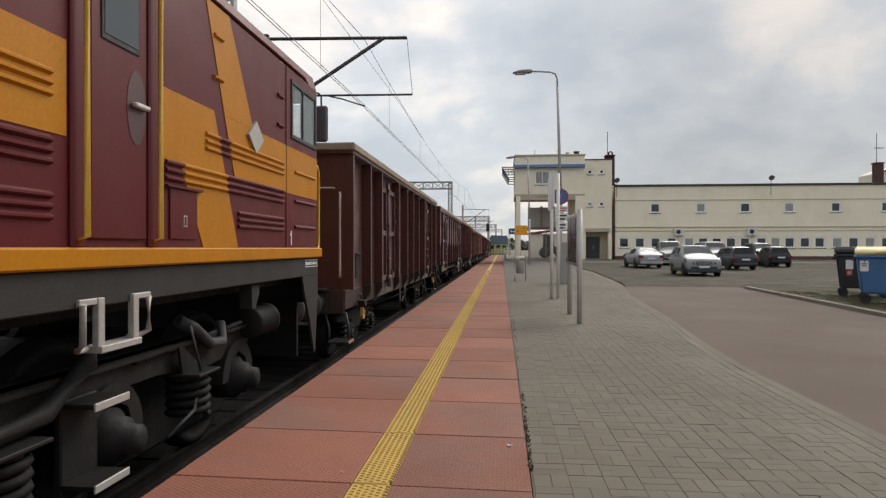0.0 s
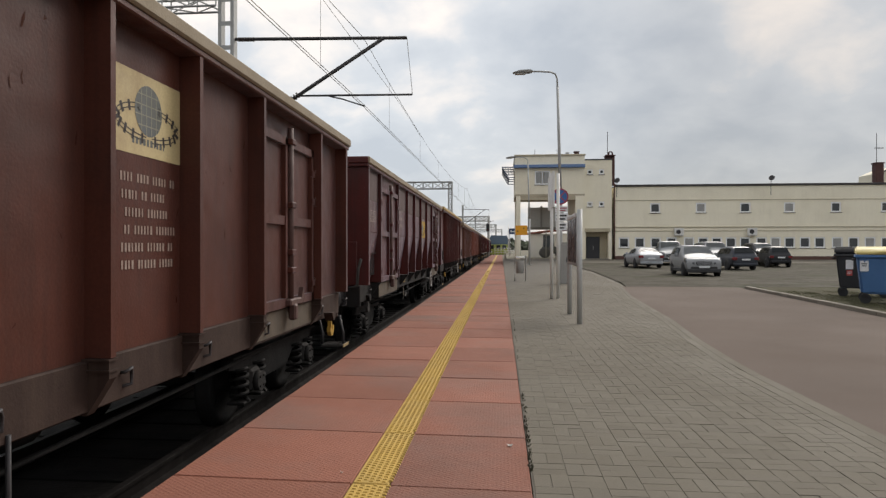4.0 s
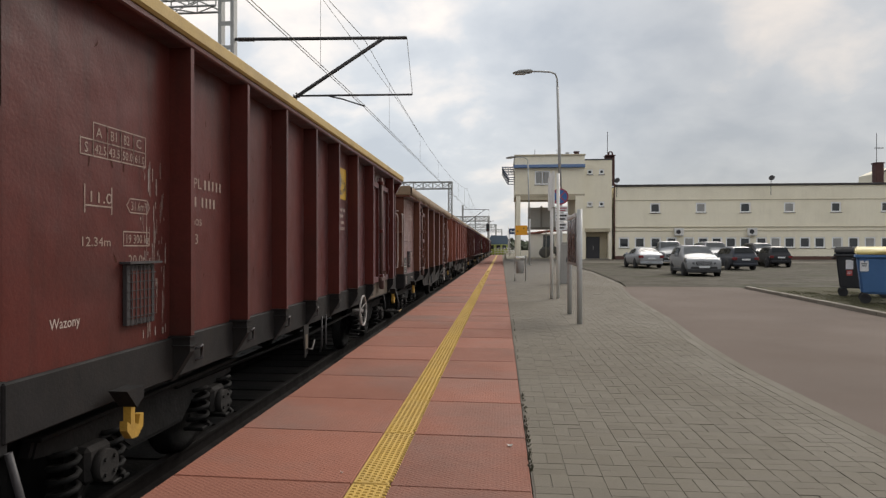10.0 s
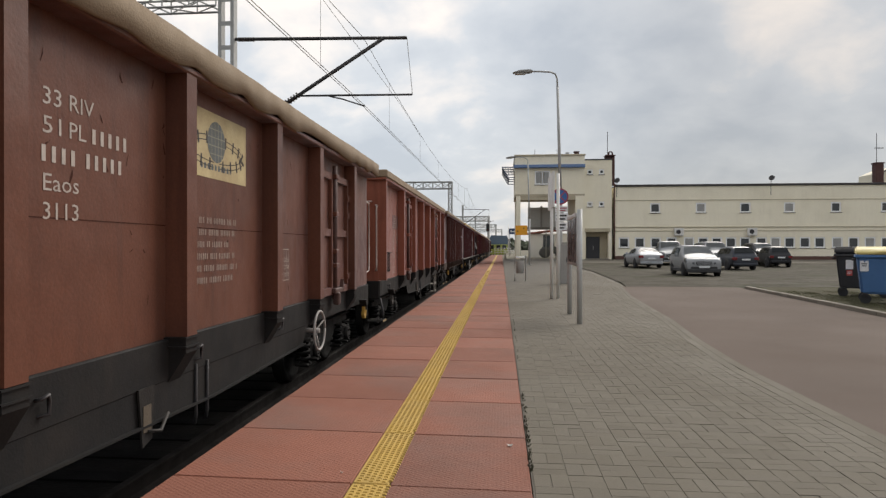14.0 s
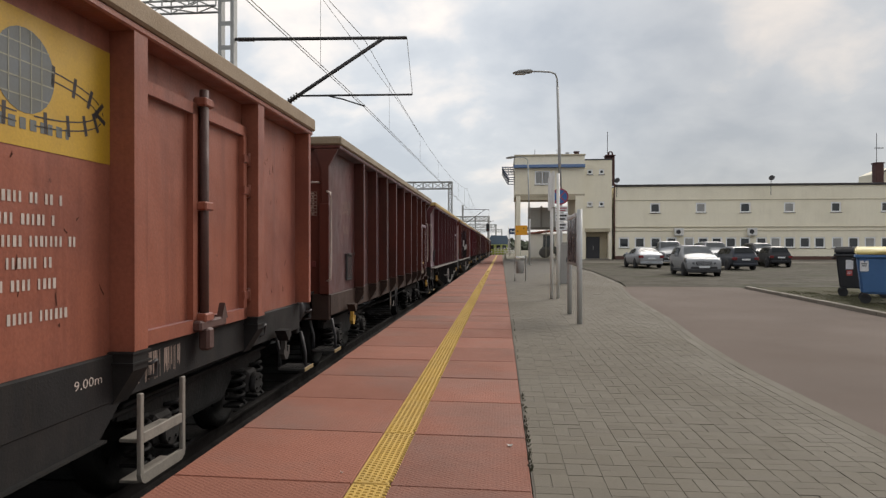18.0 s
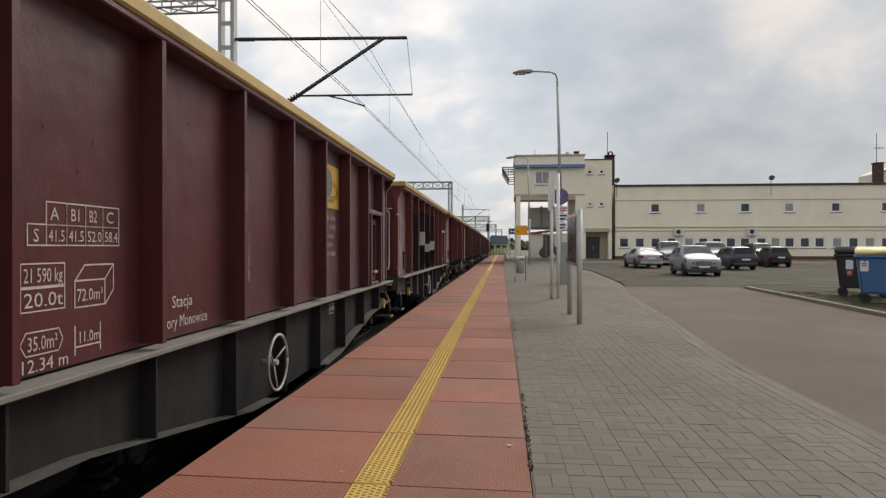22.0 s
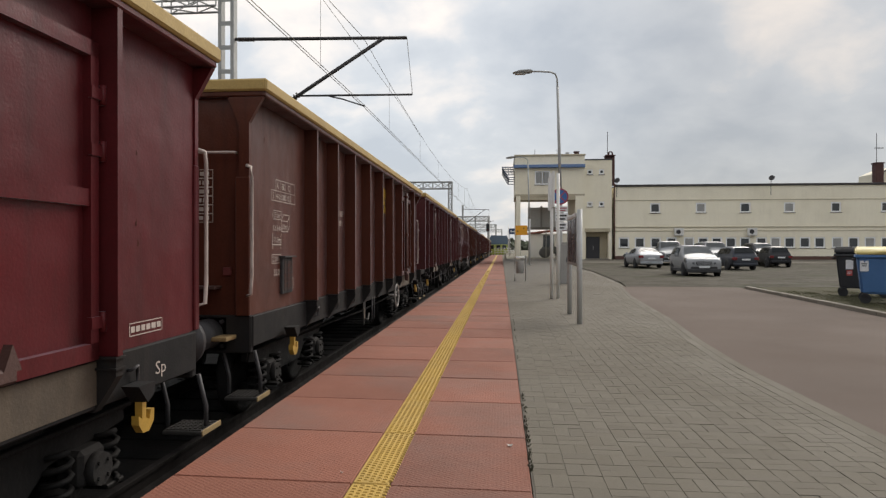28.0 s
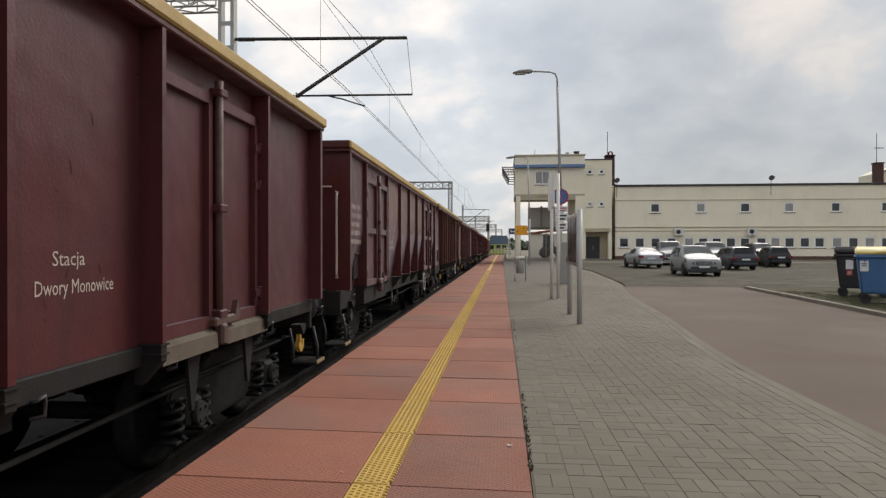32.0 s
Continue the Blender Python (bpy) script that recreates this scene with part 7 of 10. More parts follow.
SUV = [(0.0, 0.40, 0.92, 0.95, 0.86, 0.80), (0.03, 0.32, 1.02, 1.06, 0.94, 0.80), (0.10, 0.24, 1.06, 1.50, 0.98, 0.72), (0.28, 0.22, 1.04, 1.60, 1.0, 0.77), (0.50, 0.22, 1.02, 1.60, 1.0, 0.77),
       (0.575, 0.22, 1.01, 1.55, 1.0, 0.77), (0.79, 0.22, 0.97, 1.01, 0.99, 0.92), (0.90, 0.24, 0.93, 0.97, 0.98, 0.88), (0.955, 0.25, 0.88, 0.92, 0.97, 0.86), (0.985, 0.26, 0.78, 0.83, 0.95, 0.84), (0.998, 0.27, 0.70, 0.74, 0.93, 0.82), (1.0, 0.28, 0.60, 0.62, 0.91, 0.80)]
VAN = [(0.0, 0.35, 1.0, 1.02, 0.94, 0.92), (0.012, 0.28, 1.06, 1.80, 0.98, 0.86), (0.3, 0.2, 1.06, 1.86, 1.0, 0.86), (0.62, 0.2, 1.06, 1.84, 1.0, 0.86), (0.66, 0.2, 1.05, 1.78, 1.0, 0.84),
       (0.80, 0.2, 1.03, 1.08, 0.99, 0.9), (0.95, 0.22, 0.90, 0.94, 0.95, 0.86), (1.0, 0.3, 0.72, 0.74, 0.84, 0.76)]


def taller(st, k):
    return [(s, a, b * k, c * k, d, e) for s, a, b, c, d, e in st]


def build_cars():
    white, silver = paint("car_white", (0.26, 0.267, 0.275)), paint("car_silver", (0.36, 0.37, 0.39), 0.5)
    grey, black = paint("car_slate", (0.045, 0.05, 0.062), 0.3), paint("car_black", (0.022, 0.023, 0.026), 0.2)
    car("white compact SUV with black lower bumpers parked on the cobbles", pose(10.03, 36.0, -0.03, 0, 0, 178), white, 4.16, 1.80, SUV, 2.54, 0.335, dark_low=True)
    car("silver sedan parked with its boot towards the platform", pose(9.95, 48.6, rise(48.6), 0, 0, 3), silver, 4.72, 1.83, SEDAN, 2.72, 0.33)
    car("dark slate hatchback with red tail lamps", pose(15.2, 45.4, 0, 0, 0, 2), grey, 4.25, 1.76, HATCH, 2.6, 0.32)
    car("small black hatchback parked at the end of the row", pose(19.85, 50.9, rise(50.9), 0, 0, -2), black, 3.5, 1.63, taller(HATCH, 0.98), 2.35, 0.30)
    car("white panel van behind the silver sedan", pose(13.1, 54.0, rise(54), 0, 0, 172), white, 4.4, 1.83, VAN, 2.7, 0.33)
    car("white van half hidden behind the white SUV", pose(16.6, 54.5, rise(54.5), 0, 0, 180), white, 4.3, 1.83, taller(VAN, 0.97), 2.7, 0.33)
    car("dark SUV half hidden in the back row", pose(20.6, 55.5, rise(55.5), 0, 0, 182), black, 4.6, 1.86, taller(HATCH, 1.1), 2.7, 0.36)


build_cars()


# ---- the far end of the platform ----
M_RAILBLUE = surface("railcar_blue", (0.10, 0.145, 0.20), (0.08, 0.12, 0.17), scale=1.0, rough=0.5, bump=0.1)
M_RAILLIME = surface("railcar_lime", (0.38, 0.42, 0.08), (0.33, 0.37, 0.08), scale=1.0, rough=0.5, bump=0.1)
M_SIGNNAVY = surface("sign_navy", (0.02, 0.045, 0.12), scale=2.0, rough=0.5, bump=0)
M_HEDGE = surface("far_foliage", (0.10, 0.115, 0.075), (0.075, 0.09, 0.06), scale=0.5, rough=0.95, bump=0.5)


def build_far_end():
    rc = thing("railcar", "blue and lime railcar standing far down the line", "railcar", pose(-1.0, 150, 0))
    part("car_body", box(B(), -2.6, 1.9, 0, 22, -0.1, 2.2, 0.1), M_RAILLIME, rc)
    part("car_roof", prism(B(), [(-2.65, 2.2), (1.95, 2.2), (1.9, 3.3), (1.5, 4.2), (-2.1, 4.3), (-2.5, 3.4)], "y", 0.05, 22), M_RAILBLUE, rc)
    for x in (-1.9, -0.4, 0.9):
        part("cab_window", box(B(), x - 0.45, x + 0.45, -0.05, 0.02, 1.15, 2.05, 0.02), M_PANE, rc)
    part("car_skirt", box(B(), -2.5, 1.8, 0.1, 21.9, -0.75, -0.1), M_BLACK, rc)
    for x in (-2.0, 1.3):
        part("lamp_cluster", rod(B(), (x, -0.06, 0.5), (x, 0.05, 0.5), 0.2, 12), M_WHITE, rc)
    fe = thing("fence", "white tubular fence across the platform's end", "fence", pose(0, 128, 0.30))
    for k in range(7):
        part("fence_post", rod(B(), (-1.9 + 0.62 * k, 0, -0.3), (-1.9 + 0.62 * k, 0, 1.1), 0.045, 8), M_WHITE, fe)
    for z in (0.25, 0.65, 1.08):
        part("fence_rail", rod(B(), (-1.95, 0, z), (1.85, 0, z), 0.04, 8), M_WHITE, fe)
    sg = thing("station_sign", "dark blue station sign on two posts at the platform's end", "sign board", pose(1.35, 96, 0.3))
    part("sign_panel", box(B(), -0.75, 1.1, -0.03, 0.03, 3.1, 3.95, 0.01), M_SIGNNAVY, sg)
    for x in (-0.6, 0.95):
        part("sign_post", rod(B(), (x, 0.05, -0.3), (x, 0.05, 3.9), 0.05, 8), M_GALV, sg)
    strokes([(-0.5, -0.3, 3.4, 3.7), (-0.22, -0.05, 3.4, 3.6), (0.02, 0.2, 3.4, 3.6), (0.28, 0.7, 3.42, 3.58)], (0, -0.034, 0), FRONT, M_STICKER, sg)
    sp = thing("signal_post", "dark colour-light signal on a slim post", "railway signal", pose(-3.1, 122, 0))
    part("post", rod(B(), (0, 0, -0.8), (0, 0, 5.9), 0.08, 8), M_DARKSTEEL, sp)
    hd = part("signal_head", box(B(), -0.28, 0.28, -0.16, 0.1, 4.5, 5.9, 0.06), M_BLACK, sp)
    for z, m in ((4.75, M_LAMPR), (5.2, M_PANE), (5.62, M_PANE)):
        part("signal_lens", rod(B(), (0, -0.2, z), (0, -0.15, z), 0.12, 12), m, hd)
    pl = thing("flag_pole", "thin white pole by the platform's end", "pole", pose(0.55, 100, 0.3))
    part("pole", rod(B(), (0, 0, -0.3), (0, 0, 4.7), 0.05, 8), M_WHITE, pl)
    # low far woods along the horizon
    rnd = random.Random(21)
    verts, faces = [], []
    for k in range(3200):
        x = rnd.uniform(-60, 40) if k % 3 else rnd.uniform(-200, 200)
        y = rnd.uniform(330, 420)
        h = (2.8 + 1.6 * noise.noise((x * 0.05, 0, 0))) * rnd.uniform(0.2, 1.0)
        r = rnd.uniform(0.8, 2.0)
        b = len(verts)
        for _ in range(5):
            verts.append((x + rnd.gauss(0, r), y + rnd.gauss(0, r), max(0.0, h + rnd.gauss(0, r * 0.7))))
        faces += [(b, b + 1, b + 2), (b + 1, b + 2, b + 3), (b + 2, b + 3, b + 4)]
    me = bpy.data.meshes.new("far_woods")
    me.from_pydata(verts, [], faces)
    me.materials.append(M_HEDGE)
    tagged(new("far_woods", me), "low far-off belt of trees on the horizon", "woods", kind="stuff")


build_far_end()

# ---- the locomotive ----
M_LOCOMAR = surface("loco_maroon", (0.098, 0.0085, 0.0105), (0.080, 0.008, 0.0095), spec=0.18, scale=1.5, rough=0.48, bump=0.06, fine=40, streak=0.18, dirt=(0.09, 0.035, 0.03), dirt_amount=0.3, dents=0.12)
M_LOCOYEL = surface("loco_yellow", (0.43, 0.165, 0.002), (0.38, 0.145, 0.002), spec=0.15, scale=1.5, rough=0.5, bump=0.06, fine=40, streak=0.2, dirt=(0.27, 0.12, 0.015), dirt_amount=0.35)
M_LOCOGREY = surface("loco_frame_grey", (0.024, 0.023, 0.022), (0.017, 0.0165, 0.016), scale=2.0, rough=0.65, bump=0.15, dirt=(0.07, 0.058, 0.048), spec=0.25)
M_MIRROR = surface("mirror_slate", (0.09, 0.095, 0.11), scale=3.0, rough=0.35, bump=0.0)
M_HANDYEL = surface("rail_yellow", (0.55, 0.31, 0.02), (0.42, 0.23, 0.02), scale=6.0, rough=0.5, bump=0.1)
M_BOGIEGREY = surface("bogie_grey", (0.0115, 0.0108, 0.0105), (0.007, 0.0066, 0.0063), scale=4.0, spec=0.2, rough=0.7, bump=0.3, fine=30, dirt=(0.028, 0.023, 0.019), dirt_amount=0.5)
M_STEPALU = surface("step_alloy", (0.40, 0.38, 0.36), (0.28, 0.26, 0.24), scale=8.0, rough=0.55, metal=0.3, bump=0.2)


def build_loco():
    L0 = 8.0
    lo = thing("locomotive", "maroon electric locomotive with yellow bands and slashes", "locomotive", pose(TRACK_X, L0, RAIL_Z))
    VEHICLES.append((lo, L0))
    X = 1.48
    LEN = 16.2

    def yy(w):   # place along the body from its place beside the platform at the start
        return w - L0
    bm = B()
    sec = [(-X, 1.87), (-X, 3.78), (-X + 0.05, 3.95), (-X + 0.28, 4.12), (-0.6, 4.30), (0.6, 4.30), (X - 0.28, 4.12), (X - 0.05, 3.95), (X, 3.78), (X, 1.87)]
    ends = [(-LEN - 0.1, 0.90, 0.94), (-LEN + 0.25, 1.0, 1.0), (-0.13, 1.0, 1.0), (-0.05, 0.98, 0.98)]
    rings = []
    for y, kx, kz in ends:
        rings.append([bm.verts.new((x * kx, y, 1.87 + (z - 1.87) * kz)) for x, z in sec])
    for a, b in zip(rings, rings[1:]):
        for k in range(len(sec)):
            f = bm.faces.new((a[k], a[(k + 1) % len(sec)], b[(k + 1) % len(sec)], b[k]))
    bm.faces.new(rings[0])
    bm.faces.new(rings[-1][::-1])
    bmesh.ops.recalc_face_normals(bm, faces=bm.faces[:])
    # cab openings: a side window on both flanks and two windscreens in the end
    for co, no in (((0, yy(6.90), 0), (0, 1, 0)), ((0, yy(7.80), 0), (0, 1, 0)), ((0, 0, 3.08), (0, 0, 1)), ((0, 0, 3.66), (0, 0, 1)),
                   ((0.10, 0, 0), (1, 0, 0)), ((-0.10, 0, 0), (1, 0, 0)), ((1.26, 0, 0), (1, 0, 0)), ((-1.26, 0, 0), (1, 0, 0))):
        bmesh.ops.bisect_plane(bm, geom=bm.verts[:] + bm.edges[:] + bm.faces[:], plane_co=co, plane_no=no)
    gone = []
    for f in bm.faces:
        c = f.calc_center_median()
        if 3.08 < c.z < 3.66 and ((abs(c.x) > X - 0.06 and yy(6.90) < c.y < yy(7.80)) or (c.y > -0.06 and 0.10 < abs(c.x) < 1.26)):
            gone.append(f)
    bmesh.ops.delete(bm, geom=gone, context="FACES")
    part("body_shell", bm, M_LOCOMAR, lo)
    part("cab_lining", box(B(), -X + 0.06, X - 0.06, yy(6.35), yy(6.40), 1.9, 4.0), M_LOCOGREY, lo)
    part("cab_floor", box(B(), -X + 0.05, X - 0.05, yy(6.40), -0.16, 2.2, 2.26), M_LOCOGREY, lo)
    part("control_desk", box(B(), -1.2, 1.2, -0.75, -0.16, 2.26, 2.95, 0.04), M_LOCOGREY, lo)
    part("cab_seat", box(B(), 0.35, 0.80, yy(6.75), yy(6.90), 2.7, 3.4, 0.06), M_BLACK, lo)
    for s in (-1, 1):
        ws = part("windscreen", box(B(), min(s * 0.10, s * 1.26), max(s * 0.10, s * 1.26), -0.062, -0.05, 3.08, 3.64), clear_glass(), lo)
        part("wiper", rod(B(), (s * 0.6, -0.03, 3.1), (s * 0.9, -0.03, 3.5), 0.012, 5), M_BLACK, ws)
    for s in (-1, 1):
        part("rain_gutter", tube(B(), [(s * X, -LEN, 3.82), (s * X, -0.65, 3.82), (s * X * 0.96, -0.1, 3.74)], 0.02, 6), M_LOCOMAR, lo)
        part("sill_band", box(B(), min(s * (X - 0.1), s * (X + 0.035)), max(s * (X - 0.1), s * (X + 0.035)), -LEN - 0.1, 0.0, 1.755, 1.872, 0.012), M_LOCOYEL, lo, "yellow sill band")
        part("frame_side", box(B(), min(s * (X - 0.12), s * (X - 0.005)), max(s * (X - 0.12), s * (X - 0.005)), -LEN, -0.05, 1.54, 1.752, 0.008), M_LOCOGREY, lo)
        bm = B()
        prism(bm, [(yy(7.28), 1.75), (yy(7.95), 1.75), (yy(7.95), 1.3), (yy(7.84), 0.60), (yy(7.79), 0.62), (yy(7.62), 1.02), (yy(7.44), 1.30), (yy(7.33), 1.54)], "x", s * (X - 0.04), s * (X - 0.01))
        part("end_valance", bm, M_LOCOGREY, lo)
    part("end_wall", box(B(), -X + 0.08, X - 0.08, -0.14, -0.1, 1.2, 1.9), M_LOCOGREY, lo)
    part("underframe", box(B(), -1.2, 1.2, -LEN + 0.3, -0.3, 1.45, 1.75), M_PIT, lo)
    part("pilot_plate", box(B(), -1.25, 1.25, -0.2, -0.14, 0.55, 1.3), M_PIT, lo)
    # painted bands and slashes, slightly proud of the shell
    bands = [
        [(4.16, 2.95), (4.98, 2.95), (5.20, 2.45), (4.16, 2.45)],
        [(5.18, 2.95), (7.865, 2.95), (7.865, 2.45), (5.39, 2.45)],
        [(4.84, 3.79), (5.27, 3.79), (5.80, 2.952), (5.18, 2.952)],
        [(4.45, 2.448), (5.20, 2.448), (5.45, 1.874), (4.79, 1.874)],
        [(-8.0, 2.95), (3.22, 2.95), (3.22, 2.45), (-8.0, 2.45)],
    ]
    for p in bands:
        part("yellow_band", prism(B(), [(yy(a), z) for a, z in p], "x", X + 0.001, X + 0.005), M_LOCOYEL, lo, "yellow painted band")
    part("yellow_band", box(B(), -X * 0.97, X * 0.97, -0.049, -0.044, 2.43, 2.93), M_LOCOYEL, lo, "yellow painted band")
    # pressed ribs
    def rib(a, b, z, mat):
        bm = B()
        prism(bm, [(X + 0.001, z - 0.022), (X + 0.024, z - 0.006), (X + 0.024, z + 0.006), (X + 0.001, z + 0.022)], "y", yy(a), yy(b))
        part("pressed_rib", bm, mat, lo)
    for k in (-0.055, 0.0, 0.055):
        rib(4.83, 5.08, 2.69 + k, M_LOCOYEL)
        rib(5.085, 5.27, 2.69 + k, M_LOCOMAR)
        rib(5.275, 6.62, 2.69 + k, M_LOCOYEL)
        rib(4.22, 4.47, 2.40 + k, M_LOCOMAR)
        rib(4.475, 5.22, 2.40 + k, M_LOCOYEL)
        rib(5.225, 6.62, 2.40 + k, M_LOCOMAR)
        rib(5.45, 6.62, 2.11 + k, M_LOCOMAR)
        rib(1.2, 3.1, 2.70 + k, M_LOCOYEL)
        rib(1.2, 3.1, 2.36 + k, M_LOCOMAR)
        rib(1.2, 3.1, 2.08 + k, M_LOCOMAR)
        for b0 in (-1.2, -3.6, -6.0):
            rib(b0, b0 + 2.0, 2.70 + k, M_LOCOYEL)
            rib(b0, b0 + 2.0, 2.10 + k, M_LOCOMAR)
    for z, mat in ((2.70, M_LOCOYEL), (2.38, M_LOCOMAR), (2.10, M_LOCOMAR)):
        rib(7.0, 7.76, z, mat)
    for a, z in ((6.45, 3.42), (6.45, 3.12), (4.98, 3.55), (4.98, 3.22)):
        rib(a, a + 0.16, z, M_LOCOMAR if a > 6 else M_LOCOYEL)
    part("body_seam", box(B(), X + 0.001, X + 0.008, yy(6.715), yy(6.73), 1.875, 3.78), M_LOCOMAR, lo)
    part("service_hatch", box(B(), X + 0.001, X + 0.012, yy(4.28), yy(4.68), 1.93, 2.28, 0.004), M_LOCOMAR, lo)
    part("drip_strip", box(B(), X + 0.001, X + 0.03, yy(4.22), yy(4.74), 2.285, 2.30), M_LOCOMAR, lo)
    # cab side window in a rubber frame
    for s in (-1, 1):
        bm = B()
        for ya, yb, za, zb in ((6.88, 7.82, 3.05, 3.10), (6.88, 7.82, 3.64, 3.69), (6.88, 6.93, 3.10, 3.64), (7.77, 7.82, 3.10, 3.64), (7.27, 7.305, 3.10, 3.64)):
            box(bm, min(s * (X - 0.02), s * (X + 0.014)), max(s * (X - 0.02), s * (X + 0.014)), yy(ya), yy(yb), za, zb, 0.006)
        cw = part("cab_window", bm, M_BLACK, lo)
        for ya, yb in ((6.93, 7.27), (7.305, 7.77)):
            part("pane", box(B(), min(s * (X - 0.006), s * X), max(s * (X - 0.006), s * X), yy(ya), yy(yb), 3.10, 3.64), clear_glass(), cw)
    # rear-view mirror on a bracket
    mr = part("mirror", box(B(), X - 0.075, X + 0.085, 0.06, 0.11, 3.20, 3.66, 0.025), M_MIRROR, lo, "slate-grey rear-view mirror")
    part("mirror_bracket", tube(B(), [(X - 0.1, -0.10, 3.76), (X - 0.02, 0.0, 3.80), (X + 0.0, 0.08, 3.78), (X + 0.0, 0.085, 3.64)], 0.012, 6), M_BLACK, mr)
    # side door with window and handle recess
    dr = part("side_door", box(B(), X + 0.001, X + 0.02, yy(3.40), yy(3.97), 1.92, 3.74, 0.008), M_LOCOMAR, lo)
    part("door_frame", box(B(), X + 0.001, X + 0.014, yy(3.24), yy(3.37), 1.875, 3.8, 0.005), M_LOCOMAR, lo)
    part("door_frame", box(B(), X + 0.001, X + 0.014, yy(4.0), yy(4.14), 1.875, 3.8, 0.005), M_LOCOMAR, lo)
    wf = part("window_seal", box(B(), X + 0.019, X + 0.027, yy(3.49), yy(3.88), 3.05, 3.72, 0.006), M_BLACK, dr)
    part("pane", box(B(), X + 0.027, X + 0.031, yy(3.515), yy(3.855), 3.085, 3.69, 0.002), M_CABGLASS, wf)
    bm = B()
    rc = [(yy(3.85) + 0.105 * math.cos(t), 2.73 + 0.23 * math.sin(t)) for t in np.linspace(0, 2 * math.pi, 20, endpoint=False)]
    prism(bm, rc, "x", X + 0.0195, X + 0.0225)
    # flat oval for the handle recess, its shade put into the darker maroon
    rcs = part("handle_recess", bm, M_LOCOSHADE, dr)
    part("door_handle", box(B(), X + 0.022, X + 0.06, yy(3.79), yy(3.95), 2.725, 2.755, 0.008), M_GALV, dr)
    for w in (3.31, 4.07):
        part("door_rail", tube(B(), [(X, yy(w), 1.9), (X + 0.06, yy(w), 1.93), (X + 0.06, yy(w), 3.95), (X, yy(w), 3.98)], 0.018, 8), M_HANDYEL, lo, "yellow grab rail")
    part("end_rail", tube(B(), [(X - 0.06, -0.04, 1.84), (X - 0.04, 0.06, 1.86), (X - 0.04, 0.08, 1.94), (X - 0.04, 0.08, 2.82), (X - 0.05, 0.04, 2.89), (X - 0.08, -0.06, 2.89)], 0.022, 8), M_HANDYEL, lo, "yellow grab rail")
    # maker's diamond, cab number, axle of small plates
    bm = B()
    prism(bm, [(yy(5.64), 2.88), (yy(5.82), 3.03), (yy(6.0), 2.88), (yy(5.82), 2.73)], "x", X + 0.006, X + 0.03)
    part("maker_plate", bm, M_STEPALU, lo, "worn alloy diamond plate")
    strokes([(0.03, 0.058, 0.0, 0.155), (0.0, 0.032, 0.10, 0.125), (0.015, 0.032, 0.122, 0.14)], (X + 0.006, yy(6.84), 1.90), SIDE, M_STICKER, lo)
    strokes(frame_rects(0, 0.5, 0, 0.085, 0.007) + bar_rows(0.02, 0.47, 0.025, 0.035, random.Random(3), 0.012, 0.02, 0.05), (X - 0.004, yy(7.42), 1.645), SIDE, M_STICKER, lo)
    strokes(frame_rects(0, 0.05, 0, 0.08, 0.008), (X + 0.0125, yy(4.47), 2.02), SIDE, M_MARK, lo)
    # roof gear
    part("roof_walk", box(B(), -0.5, 0.5, -LEN + 1, -1.2, 4.30, 4.36), M_LOCOGREY, lo)
    buffers(lo, -0.02, 1, z=1.05, r=0.24)
    # bogies
    for c, axles in ((yy(4.06), (2.04, 0.0, -2.04)), (yy(4.06) - 8.2, (2.04, 0.0, -2.04))):
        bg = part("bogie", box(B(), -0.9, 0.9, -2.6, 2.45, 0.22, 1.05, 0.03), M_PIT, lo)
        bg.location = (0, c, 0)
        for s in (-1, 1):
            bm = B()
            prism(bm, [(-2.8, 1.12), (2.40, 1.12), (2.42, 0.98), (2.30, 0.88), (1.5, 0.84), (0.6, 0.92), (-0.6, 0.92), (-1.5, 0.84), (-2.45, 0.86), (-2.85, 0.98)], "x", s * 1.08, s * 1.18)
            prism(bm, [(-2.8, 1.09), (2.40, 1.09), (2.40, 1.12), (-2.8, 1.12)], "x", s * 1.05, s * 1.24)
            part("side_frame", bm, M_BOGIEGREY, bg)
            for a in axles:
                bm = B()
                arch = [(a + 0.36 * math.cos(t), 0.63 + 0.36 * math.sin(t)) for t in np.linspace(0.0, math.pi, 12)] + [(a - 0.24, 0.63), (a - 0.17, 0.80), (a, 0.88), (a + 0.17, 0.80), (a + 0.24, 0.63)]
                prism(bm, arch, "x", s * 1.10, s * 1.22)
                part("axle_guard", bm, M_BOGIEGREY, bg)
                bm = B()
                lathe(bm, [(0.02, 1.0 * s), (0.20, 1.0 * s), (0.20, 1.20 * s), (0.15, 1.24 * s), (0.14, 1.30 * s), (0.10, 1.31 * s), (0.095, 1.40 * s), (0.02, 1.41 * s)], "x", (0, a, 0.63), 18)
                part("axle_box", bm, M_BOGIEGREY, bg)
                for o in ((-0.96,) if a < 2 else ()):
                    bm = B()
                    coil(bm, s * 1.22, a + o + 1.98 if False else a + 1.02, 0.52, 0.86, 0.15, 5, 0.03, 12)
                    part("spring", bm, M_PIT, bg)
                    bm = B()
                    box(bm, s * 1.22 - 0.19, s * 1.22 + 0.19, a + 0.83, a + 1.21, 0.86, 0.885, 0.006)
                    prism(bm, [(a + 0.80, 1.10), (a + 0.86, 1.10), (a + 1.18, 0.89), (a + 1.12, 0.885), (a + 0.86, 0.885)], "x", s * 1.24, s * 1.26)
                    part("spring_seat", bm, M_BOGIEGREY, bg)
        for a in axles:
            wheelset(bg, a, 0.625)
    bm = B()
